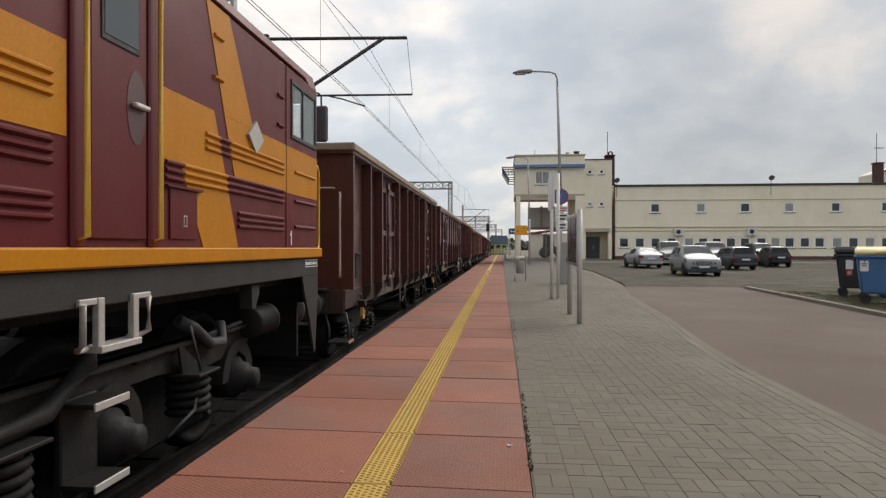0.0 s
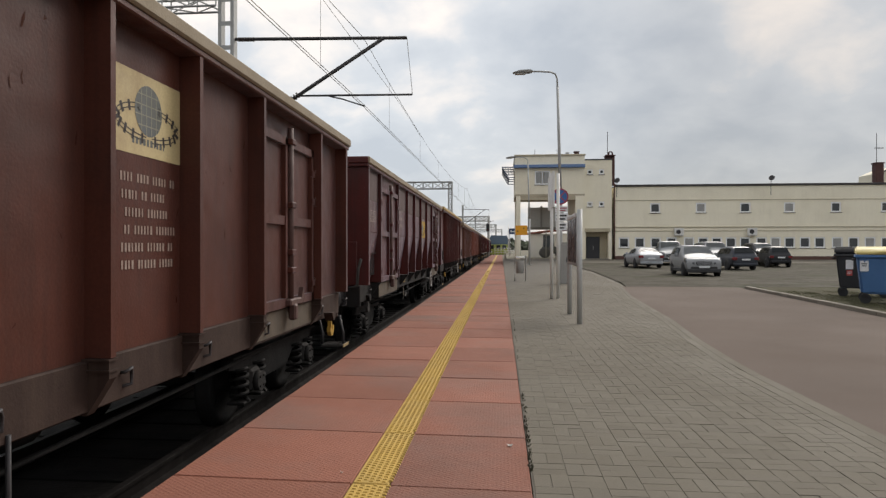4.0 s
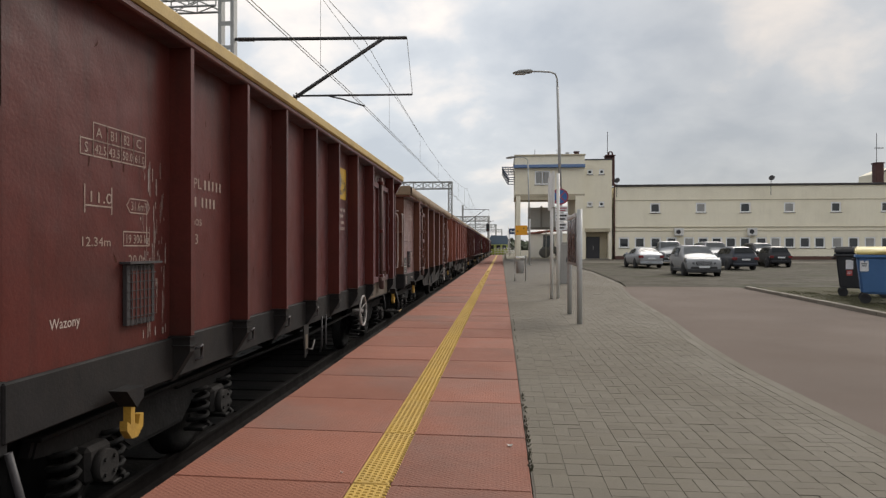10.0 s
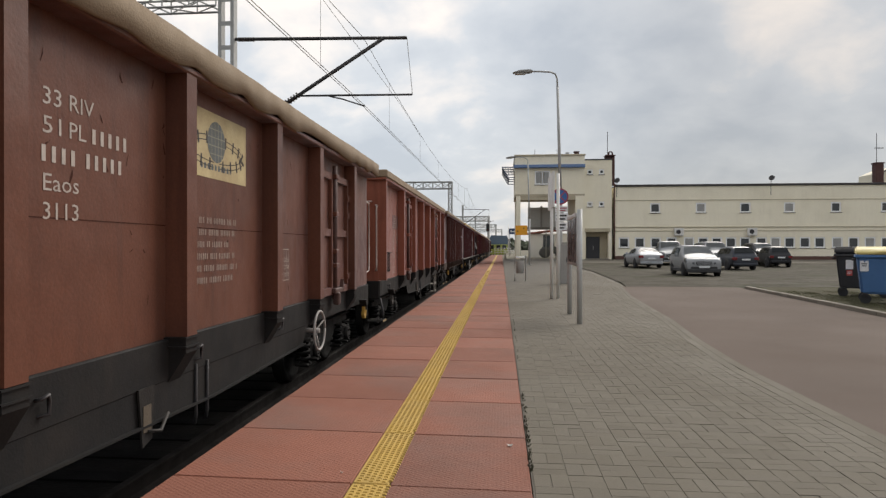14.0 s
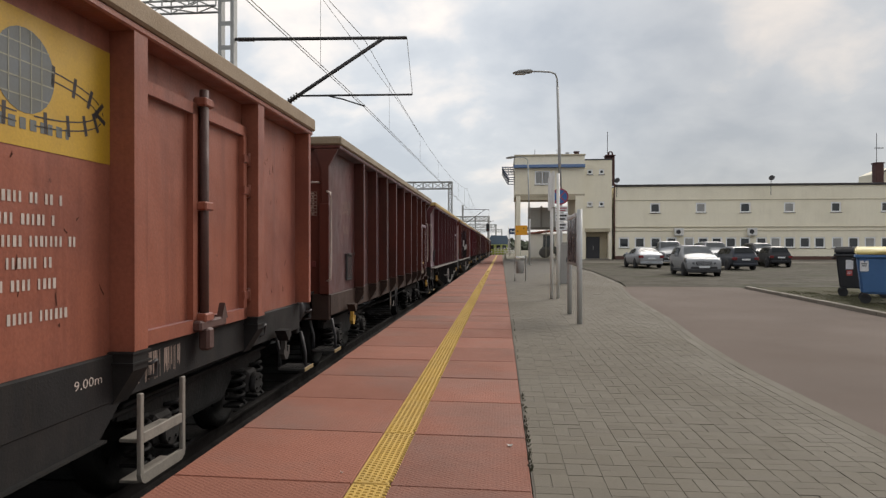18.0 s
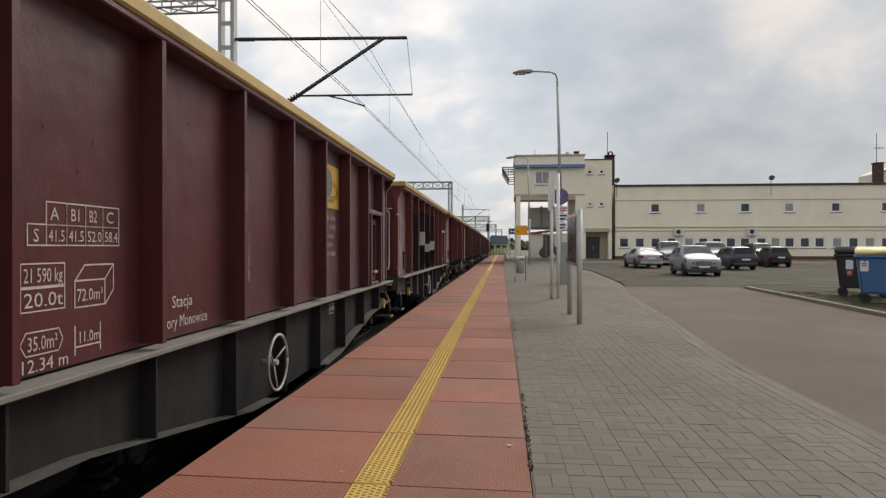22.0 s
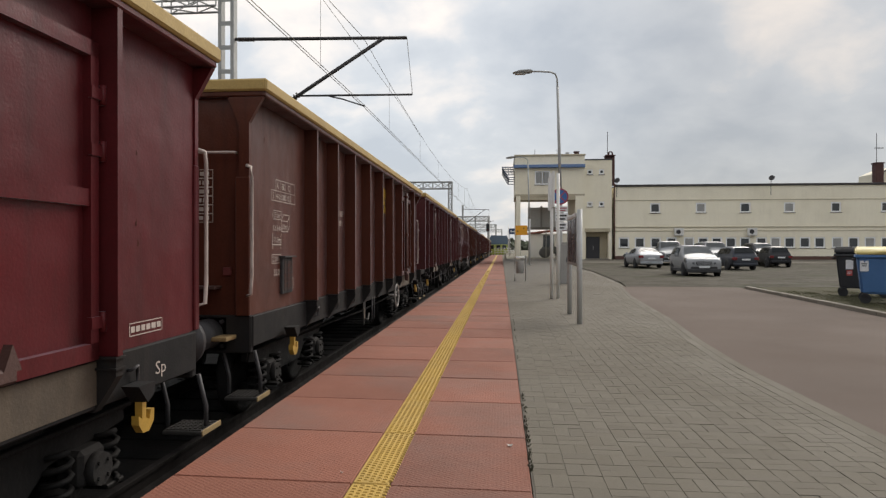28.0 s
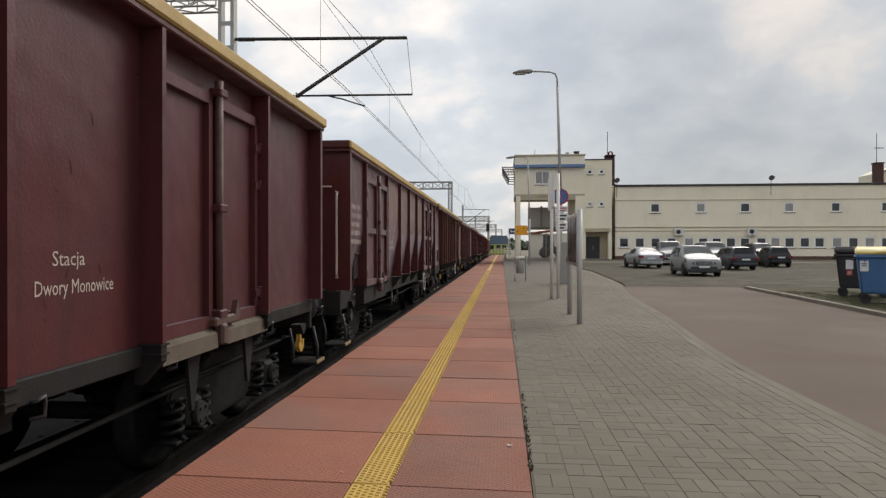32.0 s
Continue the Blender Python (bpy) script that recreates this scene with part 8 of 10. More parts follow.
    lathe(bm, [(0.02, -0.36), (0.13, -0.36), (0.15, -0.34), (0.15, 0.06), (0.165, 0.07), (0.165, 0.10), (0.06, 0.14), (0.05, 0.24), (0.02, 0.25)], "y", (1.26, yy(6.60), 1.13), 20)
    part("brake_cylinder", bm, M_BOGIEGREY, lo)
    part("brake_rod", rod(B(), (1.22, yy(4.3), 1.08), (1.22, yy(6.15), 1.15), 0.022, 8), M_BOGIEGREY, lo)
    part("cooling_hose", tube(B(), [(1.2, yy(4.95), 1.30), (1.26, yy(5.1), 1.22), (1.28, yy(5.35), 1.06), (1.27, yy(5.6), 1.05), (1.22, yy(5.68), 1.2)], 0.05, 10), M_BLACK, lo)
    part("cooling_hose", tube(B(), [(1.2, yy(3.85), 1.38), (1.28, yy(3.7), 1.18), (1.30, yy(3.3), 0.98), (1.28, yy(2.8), 0.92), (1.2, yy(2.4), 0.95)], 0.06, 10), M_BOGIEGREY, lo)
    part("cable", tube(B(), [(1.28, yy(5.0), 1.25), (1.34, yy(5.05), 0.9), (1.34, yy(4.95), 0.6), (1.3, yy(4.6), 0.48)], 0.014, 6), M_BLACK, lo)
    part("sand_pipe_bracket", prism(B(), [(yy(5.92), 1.52), (yy(6.12), 1.52), (yy(6.12), 1.44), (yy(6.02), 1.30), (yy(5.94), 1.30)], "x", 1.30, 1.42), M_LOCOGREY, lo)
    # white step frame and two lower treads below the door
    bm = B()
    z0, z1 = 1.32, 1.56
    tube(bm, [(1.45, yy(3.32), z1), (1.50, yy(3.33), z1), (1.50, yy(3.33), z0 + 0.03), (1.45, yy(3.36), z0 - 0.01), (1.44, yy(3.46), z0 - 0.01)], 0.02, 8)
    st = part("upper_step", bm, M_STEPALU, lo, "pale alloy step frame")
    part("step_strap", box(B(), 1.46, 1.50, yy(3.47), yy(3.53), z0 - 0.02, z1 + 0.03, 0.004), M_STEPALU, st)
    part("step_strap", box(B(), 1.46, 1.50, yy(3.82), yy(3.88), z0 - 0.02, z1 + 0.03, 0.004), M_STEPALU, st)
    part("step_bar", box(B(), 1.465, 1.495, yy(3.31), yy(3.468), z1 - 0.005, z1 + 0.03, 0.004), M_STEPALU, st)
    part("step_bar", box(B(), 1.465, 1.495, yy(3.882), yy(4.03), z1 - 0.005, z1 + 0.03, 0.004), M_STEPALU, st)
    part("step_tread", box(B(), 1.40, 1.52, yy(3.47), yy(3.88), z0 - 0.04, z0, 0.004), M_STEPALU, st)
    part("step_loop", tube(B(), [(1.45, yy(4.0), z1), (1.50, yy(3.99), z1), (1.50, yy(3.99), z0 + 0.03), (1.45, yy(3.96), z0), (1.44, yy(3.86), z0)], 0.02, 8), M_STEPALU, st)
    ls = part("lower_step", box(B(), 1.22, 1.27, yy(3.48), yy(3.82), 0.42, 1.0, 0.01), M_BOGIEGREY, lo)
    for z in (0.96, 0.50):
        tr = part("step_tread", box(B(), 1.25, 1.46, yy(3.48), yy(3.82), z, z + 0.03, 0.004), M_PIT, ls)
        part("tread_nosing", box(B(), 1.462, 1.475, yy(3.48), yy(3.82), z - 0.012, z + 0.034, 0.003), M_STEPALU, tr)


M_CABGLASS = glass("cab_glass", (0.06, 0.07, 0.075), 0.03)
M_LOCOSHADE = surface("loco_recess", (0.05, 0.007, 0.008), scale=2.0, rough=0.5, bump=0.05)
build_loco()


# ---- painted marks on the wagons ----
M_LOGOYEL = surface("logo_yellow", (0.44, 0.26, 0.012), (0.38, 0.22, 0.015), scale=3.0, rough=0.6, bump=0.05, dirt=(0.28, 0.16, 0.03), dirt_amount=0.5, streak=0.25)
M_LOGOPALE = surface("logo_pale", (0.52, 0.42, 0.22), (0.44, 0.34, 0.17), scale=3.0, rough=0.7, bump=0.05, dirt=(0.25, 0.16, 0.08), dirt_amount=0.6, streak=0.3)
M_LOGODULL = surface("logo_dull", (0.40, 0.24, 0.04), (0.31, 0.18, 0.035), scale=3.0, rough=0.7, bump=0.05, dirt=(0.2, 0.11, 0.04), dirt_amount=0.6, streak=0.3)
M_GLOBE = surface("logo_globe", (0.085, 0.095, 0.10), (0.12, 0.115, 0.08), scale=6.0, rough=0.6, bump=0.0)
M_GLOBELINE = surface("globe_line", (0.24, 0.23, 0.17), scale=6.0, rough=0.6, bump=0.0)
M_TIES = surface("logo_ties", (0.03, 0.022, 0.02), scale=6.0, rough=0.7, bump=0.0)
M_PATCH = surface("dark_patch", (0.035, 0.033, 0.034), scale=5.0, rough=0.7, bump=0.05)
M_RUNS = surface("pale_runs", (0.34, 0.30, 0.27), (0.24, 0.19, 0.165), scale=12.0, rough=0.9, bump=0.0)
M_MARKTAN = surface("stencil_tan", (0.33, 0.24, 0.17), (0.22, 0.15, 0.11), scale=9.0, rough=0.85, bump=0.0, fine=30)
M_SCAR = surface("rust_scar", (0.055, 0.024, 0.018), (0.09, 0.034, 0.022), scale=14.0, rough=0.95, bump=0.3, spec=0.1)


def blob(bm, cx, cy, rx, ry, n=24):
    bm.faces.new([bm.verts.new((cx + rx * math.cos(2 * math.pi * k / n), cy + ry * math.sin(2 * math.pi * k / n), 0)) for k in range(n)])


def shapes(polys, at, turn, material, parent, name):
    bm = B()
    for p in polys:
        if p[0] == "o":
            blob(bm, *p[1:])
        else:
            bm.faces.new([bm.verts.new((x, y, 0)) for x, y in p])
    bmesh.ops.transform(bm, matrix=Matrix.Translation(at) @ turn, verts=bm.verts[:])
    ob = part(name, bm, material, parent)
    if len(polys) > 1:
        ob["kind"] = "stuff"
    return ob


def oy(w, y):
    start, shift = OFF.get(w.name, (0.0, 0.0))
    return y + (shift if y > start else 0.0)


def wx(taper, z, floor=1.20):
    return (WALL_T if taper else WALL) - (taper * (floor + 0.95 - z) / 0.95 if taper and z < floor + 0.95 else 0.0) + 0.003


def logo(w, y0, y1, z0, z1, mat, taper=0.0):
    """A yellow panel with a globe and two curved rows of dark ties, in plain shapes."""
    x = (WALL_T if taper else WALL) + 0.003
    pn = strokes([(0, y1 - y0, 0, z1 - z0)], (x, oy(w, y0), z0), SIDE, mat, w, "emblem_panel")
    W_, H_ = y1 - y0, z1 - z0
    at = (x + 0.0015, oy(w, y0), z0)
    cx, cy, r = W_ * 0.5, H_ * 0.565, H_ * 0.315
    shapes([("o", cx, cy, r, r)], at, SIDE, M_GLOBE, pn, "globe")
    lines = []
    for k in (-0.6, -0.2, 0.2, 0.6):
        hw = r * math.sqrt(1 - k * k)
        lines.append((cx - hw, cx + hw, cy + k * r - 0.004, cy + k * r + 0.004))
        lines.append((cx + k * r * 0.9 - 0.004, cx + k * r * 0.9 + 0.004, cy - hw, cy + hw))
    strokes(lines, (x + 0.003, oy(w, y0), z0), SIDE, M_GLOBELINE, pn, "globe_grid")
    # two bent tracks sweep round below the globe: rails and ties
    ties, ex, ey, ec = [], W_ * 0.43, H_ * 0.20, H_ * 0.41
    for sd in (-1, 1):
        for k in range(17):
            t0, t1 = radians(72 - 9.2 * k), radians(72 - 9.2 * (k + 1))
            p0, p1 = Vector((cx + sd * ex * math.cos(t0), ec + ey * math.sin(t0))), Vector((cx + sd * ex * math.cos(t1), ec + ey * math.sin(t1)))
            u = (p1 - p0).normalized()
            n_ = Vector((-u.y, u.x))
            for o in (-0.017, 0.017):
                ties.append([tuple(q) for q in (p0 + n_ * (W_ * o - 0.004), p1 + n_ * (W_ * o - 0.004), p1 + n_ * (W_ * o + 0.004), p0 + n_ * (W_ * o + 0.004))])
            if k % 2 == 0:
                ties.append([tuple(q) for q in (p0 - n_ * W_ * 0.040, p0 - n_ * W_ * 0.040 + u * 0.027, p0 + n_ * W_ * 0.040 + u * 0.027, p0 + n_ * W_ * 0.040)])
    shapes(ties, at, SIDE, M_TIES, pn, "emblem_arc")
    strokes(bar_rows(W_ * 0.27, W_ * 0.73, H_ * 0.13, H_ * 0.085, random.Random(5), W_ * 0.02, W_ * 0.018, W_ * 0.034), at, SIDE, M_GLOBE, pn, "emblem_caption")
    return pn


def lines(w, y0, y1, z0, z1, n, seed, mat, taper=0.0):
    """Rows of unreadable words as bars."""
    rnd = random.Random(seed)
    rects = []
    h = (z1 - z0) / n
    pitch = max(0.026, h * 0.34)
    for k in range(n):
        zz = h * (n - 1 - k) + h * 0.25
        x, end = rnd.uniform(0, 0.10) * (y1 - y0), (y1 - y0) * (1 - rnd.uniform(0, 0.25))
        left = rnd.randint(2, 7)
        while x < end:
            if left == 0:
                left = rnd.randint(2, 7)
            else:
                rects.append((x, x + pitch * rnd.uniform(0.40, 0.62), zz, zz + h * 0.5))
                left -= 1
            x += pitch
    return strokes(rects, (wx(taper, (z0 + z1) / 2), oy(w, y0), z0), SIDE, mat, w, "stencil_text")


def register(w, y, z, rows, mat, size=0.12, pitch=0.152, taper=0.0):
    """A wagon's lettered block, row under row; a run of # is a barred number or name of that many signs."""
    ch = size * 0.60
    for k, row in enumerate(rows):
        x, zz, rects = y, z - pitch * k, []
        for word in row.split(" "):
            if word.startswith("#"):
                rects += [(x - y + ch * i, x - y + ch * i + ch * 0.40, 0.0, size * 0.66) for i in range(len(word))]
            elif word:
                say(w, word, size, x, zz, mat, taper, ch * len(word) * 0.92)
            x += ch * (len(word) + 0.7)
        if rects:
            strokes(rects, (wx(taper, zz + size * 0.3), oy(w, y), zz), SIDE, mat, w, "stencil_text")


def say(w, words, size, y, z, mat, taper=0.0, width=None):
    return lettering(words, size, (wx(taper, z), oy(w, y), z), SIDE, mat, w, "lettering", width)


def load_table(w, y, z, mat, vals, k=1.0, taper=0.0):
    r = []
    c = 0.165 * k
    for i in range(4):
        r += frame_rects(0.14 * k + i * c, 0.14 * k + (i + 1) * c + 0.008, 0.11 * k, 0.24 * k, 0.008)
        r += frame_rects(0.14 * k + i * c, 0.14 * k + (i + 1) * c + 0.008, 0.0, 0.118 * k, 0.008)
    r += frame_rects(0.0, 0.148 * k, 0.0, 0.118 * k, 0.008)
    strokes(r, (wx(taper, z), oy(w, y), z), SIDE, mat, w, "load_grid")
    say(w, "S", 0.10 * k, y + 0.045 * k, z + 0.022 * k, mat, taper)
    for i, (a, v) in enumerate(zip(("A", "B1", "B2", "C"), vals)):
        say(w, a, 0.10 * k, y + 0.14 * k + i * c + 0.035 * k, z + 0.14 * k, mat, taper, 0.07 * k)
        say(w, v, 0.09 * k, y + 0.14 * k + i * c + 0.02 * k, z + 0.025 * k, mat, taper, 0.13 * k)


def crate(w, y, z, words, mat, k=1.0, taper=0.0):
    x = wx(taper, z)
    r = [(0, 0.27 * k, 0, 0.009), (0, 0.27 * k, 0.14 * k, 0.149 * k), (0, 0.009, 0, 0.14 * k), (0.261 * k, 0.27 * k, 0, 0.14 * k), (0.08 * k, 0.35 * k, 0.222 * k, 0.231 * k), (0.341 * k, 0.35 * k, 0.08 * k, 0.23 * k)]
    strokes(r, (x, oy(w, y), z), SIDE, mat, w, "volume_mark")
    d = [[(a, b), (a + 0.012, b), (a + 0.092 * k, b + 0.082 * k), (a + 0.08 * k, b + 0.082 * k)] for a, b in ((0, 0.145 * k), (0.26 * k, 0.145 * k), (0.26 * k, 0.0))]
    shapes(d, (x, oy(w, y), z), SIDE, mat, w, "volume_mark")
    say(w, words, 0.095 * k, y + 0.02 * k, z + 0.035 * k, mat, taper, 0.22 * k)


def boxed(w, y, z, words, mat, width=0.33, h=0.10, taper=0.0):
    strokes(frame_rects(0, width, 0, h, 0.008), (wx(taper, z), oy(w, y), z), SIDE, mat, w, "box_mark")
    say(w, words, h * 0.85, y + width * 0.07, z + h * 0.2, mat, taper, width * 0.86)


def area(w, y, z, words, mat, width=0.33, h=0.10, taper=0.0):
    strokes([(0.04, width - 0.04, 0, 0.008), (0.04, width - 0.04, h - 0.008, h)], (wx(taper, z), oy(w, y), z), SIDE, mat, w, "area_mark")
    d = []
    for a, b in ((0.04, 0.0), (width - 0.04, width)):
        d += [[(a, 0), (a + 0.008, 0), (b + 0.004, h / 2), (b - 0.004, h / 2)], [(b - 0.004, h / 2), (b + 0.004, h / 2), (a + 0.008, h), (a, h)]]
    shapes(d, (wx(taper, z), oy(w, y), z), SIDE, mat, w, "area_mark")
    say(w, words, h * 0.85, y + 0.05, z + h * 0.2, mat, taper, width - 0.1)


def span(w, y, z, words, mat, width=0.28, taper=0.0):
    strokes([(0, 0.01, -0.02, 0.15), (width - 0.01, width, -0.02, 0.15), (0, width, 0.02, 0.03)], (wx(taper, z), oy(w, y), z), SIDE, mat, w, "span_mark")
    say(w, words, 0.095, y + 0.03, z + 0.045, mat, taper, width - 0.06)


def runs(w, y0, y1, z0, z1, n, seed, mat):
    """Vertical pale drips on one panel."""
    rnd = random.Random(seed)
    r = []
    for _ in range(n):
        y, z, h = rnd.uniform(0, y1 - y0), rnd.uniform(0, z1 - z0), abs(rnd.gauss(0.05, 0.10)) + 0.02
        wd = rnd.uniform(0.003, 0.009)
        r.append((y, y + wd, max(0.0, z - h), z))
    strokes(r, (WALL + 0.0025, oy(w, y0), z0), SIDE, mat, w, "paint_run")


def scars(w, y0, y1, z0, z1, n, seed, taper=0.0):
    """Scrapes and rust blots on the plate."""
    rnd = random.Random(seed)
    ps = []
    for _ in range(n):
        y, z = rnd.uniform(0, y1 - y0), rnd.uniform(0.05, z1 - z0)
        a, ln, wd = rnd.gauss(1.5, 0.4), rnd.uniform(0.02, 0.11), rnd.uniform(0.005, 0.016)
        dx, dz = math.cos(a) * ln, math.sin(a) * ln
        m = rnd.uniform(-0.012, 0.012)
        ps.append([(y, z), (y + wd, z + wd * 0.4), (y + dx * 0.5 + wd + m, z + dz * 0.5), (y + dx, z + dz), (y + dx * 0.5 - wd * 0.3 + m, z + dz * 0.55)])
    shapes(ps, ((WALL_T if taper else WALL) + 0.002, oy(w, y0), z0), SIDE, M_SCAR, w, "rust_scar")


def end_table(w, x, z, seed, mat, wd=0.42, h=0.62, rows=6):
    rnd = random.Random(seed)
    r = []
    for k in range(rows):
        hh = h / rows
        r += frame_rects(0, wd, h - hh * (k + 1), h - hh * k, 0.006)
        r += bar_rows(0.03, wd - 0.04, h - hh * (k + 1) + hh * 0.28, hh * 0.45, rnd, 0.014, 0.03, 0.06)
    strokes(r, (x, -0.025, z), FRONT, mat, w, "end_table")


def wall_table(w, y, z, mat, k=1.0):
    r = frame_rects(0, 0.40 * k, 0, 0.42 * k, 0.009) + [(0.19 * k, 0.197 * k, 0.02, 0.4 * k), (0.29 * k, 0.297 * k, 0.02, 0.4 * k)]
    strokes(r, (WALL + 0.003, oy(w, y), z), SIDE, mat, w, "load_grid")
    for i, (a, b, c) in enumerate((("3", "23", "26"), ("5", "27", "30"), ("9", "39", "59"))):
        zz = z + (0.25 - 0.1 * i) * k
        for dy, v in ((0.12, a), (0.205, b), (0.305, c)):
            say(w, v, 0.08 * k, y + dy * k, zz, mat, 0.0, 0.035 * k if len(v) == 1 else 0.075 * k)


def build_marks():
    # first wagon
    w = W[1]
    boxed(w, 1.72, 1.92, "20 900 kg", M_MARKOLD, 0.33, 0.10)
    area(w, 1.72, 1.72, "36.0m\u00b2", M_MARKOLD)
    crate(w, 2.15, 1.80, "73.0m\u00b3", M_MARKOLD)
    say(w, "14.04m", 0.09, 1.76, 1.57, M_MARKOLD, 0, 0.28)
    span(w, 2.17, 1.60, "12.7m", M_MARKOLD, 0.26)
    say(w, "Stacja Dwory-Monowice", 0.085, 1.66, 1.43, M_MARKOLD, 0, 0.70)
    load_table(w, 0.55, 2.25, M_MARKOLD, ("40.0", "46.0", "48.0", "56.0"), 0.9)
    boxed(w, 0.75, 2.05, "21 000 kg", M_MARKOLD, 0.36, 0.10)
    register(w, 5.12, 1.97, ("84", "51 PL #####", "#### ###-#", "Eaos", "3113"), M_MARKTAN, 0.10, 0.125)
    logo(w, 7.5, 8.4, 2.5, 3.06, M_LOGOPALE)
    lines(w, 7.6, 8.35, 1.7, 2.4, 6, 32, M_MARKOLD)
    runs(w, 1.65, 2.05, 1.25, 2.7, 130, 33, M_RUNS)
    scars(w, 0.1, 9.6, 1.3, 3.1, 60, 34)
    # second: drawn-in walls, paler top band, plate seams
    w = W[2]
    for y0, y1 in ((0.06, 1.14), (3.44, 4.79), (4.91, 6.14), (6.26, 7.54), (7.66, 8.99), (9.11, 10.54), (12.56, 13.8)):
        strokes([(0, y1 - y0, 0, 0.60)], (WALL_T + 0.002, y0, 2.73), SIDE, M_BANDGREY, w, "faded_band")
        strokes([(0, y1 - y0, 0, 0.007)], (WALL_T + 0.004, y0, 2.152), SIDE, M_SCAR, w, "plate_seam")
    T = 0.16
    say(w, "Stacja Dwory Monowice", 0.075, 3.52, 1.86, M_MARK, T, 0.72)
    register(w, 3.56, 2.66, ("33 RIV MC", "56 SK #####", "#### #####", "Eas", "3113"), M_MARK, 0.12, 0.158, T)
    logo(w, 7.72, 8.90, 2.17, 2.66, M_LOGOYEL, T)
    strokes(bar_rows(0.0, 0.9, 0.14, 0.075, random.Random(42), 0.02, 0.05, 0.13) + bar_rows(0.02, 0.95, 0.0, 0.065, random.Random(43), 0.02, 0.05, 0.11), (wx(T, 1.85), 7.78, 1.78), SIDE, M_MARK, w, "stencil_text")
    strokes(bar_rows(0.0, 0.8, 0.09, 0.045, random.Random(44), 0.014, 0.03, 0.08) + bar_rows(0.1, 0.7, 0.0, 0.045, random.Random(45), 0.014, 0.03, 0.08), (wx(T, 1.62), 7.82, 1.58), SIDE, M_MARK, w, "stencil_text")
    load_table(w, 0.30, 2.35, M_MARK, ("42.5", "49.5", "50.5", "59.5"), 0.85, T)
    span(w, 0.35, 1.95, "12.8m", M_MARK, 0.26, T)
    area(w, 0.75, 1.90, "37.6m\u00b2", M_MARK, 0.3, 0.1, T)
    lettering("MAX: 58t", 0.13, (WALL_T - T + 0.032, 5.1, 0.98), SIDE, M_YMARK, w, "lettering", 0.55)
    lettering("9.00m", 0.07, (WALL_T - T + 0.032, 8.15, 1.06), SIDE, M_MARK, w, "lettering", 0.22)
    lettering("Sp", 0.13, (wx(T, 2.2), 13.45, 2.25), SIDE, M_MARK, w, "lettering", 0.15)
    scars(w, 0.1, 13.6, 2.2, 3.2, 40, 46, T)
    # third
    w = W[3]
    load_table(w, 0.62, 2.42, M_MARKOLD, ("42.5", "43.5", "50.0", "61.0"), 0.88)
    span(w, 0.66, 2.1, "11.0", M_MARKOLD, 0.28)
    area(w, 1.1, 2.1, "31.6m\u00b2", M_MARKOLD, 0.28)
    say(w, "12.34m", 0.08, 0.62, 1.88, M_MARKOLD, 0, 0.28)
    boxed(w, 1.06, 1.88, "19 300 kg", M_MARKOLD, 0.32, 0.1)
    say(w, "20.0t", 0.09, 1.12, 1.76, M_MARKOLD, 0, 0.2)
    say(w, "37.2", 0.08, 1.10, 1.62, M_STICKRED, 0, 0.18)
    register(w, 1.84, 2.50, ("84", "51 PL #####", "#### ####", "Eamos", "3113"), M_MARKOLD, 0.12, 0.15)
    say(w, "Wazony", 0.085, 0.36, 1.42, M_MARK, 0, 0.26)
    logo(w, 6.3, 7.2, 2.62, 3.10, M_LOGOYEL)
    lines(w, 6.3, 7.15, 2.12, 2.50, 4, 52, M_MARK)
    runs(w, 1.25, 1.6, 1.25, 2.5, 70, 53, M_RUNS)
    scars(w, 0.1, 11.8, 1.3, 3.1, 70, 54)
    # fourth
    w = W[4]
    load_table(w, 0.95, 2.62, M_MARK, ("40.0", "46.0", "48.0", "56.0"), 1.0)
    say(w, "54.0T", 0.10, 1.25, 2.90, M_MARK, 0, 0.22)
    boxed(w, 0.44, 2.42, "23 600 kg", M_MARK, 0.38, 0.12)
    say(w, "20.0t", 0.12, 0.52, 2.30, M_MARK, 0, 0.24)
    area(w, 0.46, 2.17, "36.0m\u00b2", M_MARK, 0.36, 0.11)
    say(w, "14.04m", 0.10, 0.50, 2.06, M_MARK, 0, 0.30)
    crate(w, 0.98, 2.05, "72.0m\u00b3", M_MARK, 1.05)
    span(w, 0.46, 1.85, "12.8 m", M_MARK, 0.30)
    say(w, "37.2", 0.09, 0.50, 1.68, M_MARK, 0, 0.20)
    say(w, "Stacja", 0.105, 1.60, 1.69, M_MARK, 0, 0.22)
    say(w, "Dwory-Monowice", 0.105, 1.42, 1.57, M_MARK, 0, 0.58)
    strokes([(0, 0.50, 0, 0.40)], (WALL + 0.002, oy(w, 0.26), 1.22), SIDE, M_PATCH, w, "black_patch")
    strokes(frame_rects(0.04, 0.46, 0.04, 0.18, 0.012) + [(0.17, 0.182, 0.04, 0.18), (0.31, 0.322, 0.04, 0.18), (0.13, 0.37, 0.235, 0.247), (0.244, 0.256, 0.235, 0.35)], (WALL + 0.004, oy(w, 0.26), 1.22), SIDE, M_MARK, w, "axle_mark")
    strokes(frame_rects(0, 0.27, 0, 0.17, 0.012), (WALL + 0.032, oy(w, 0.38), 0.96), SIDE, M_MARK, w, "box_mark")
    lettering("R 75m", 0.14, (WALL + 0.033, oy(w, 0.40), 0.995), SIDE, M_MARK, w, "lettering", 0.23)
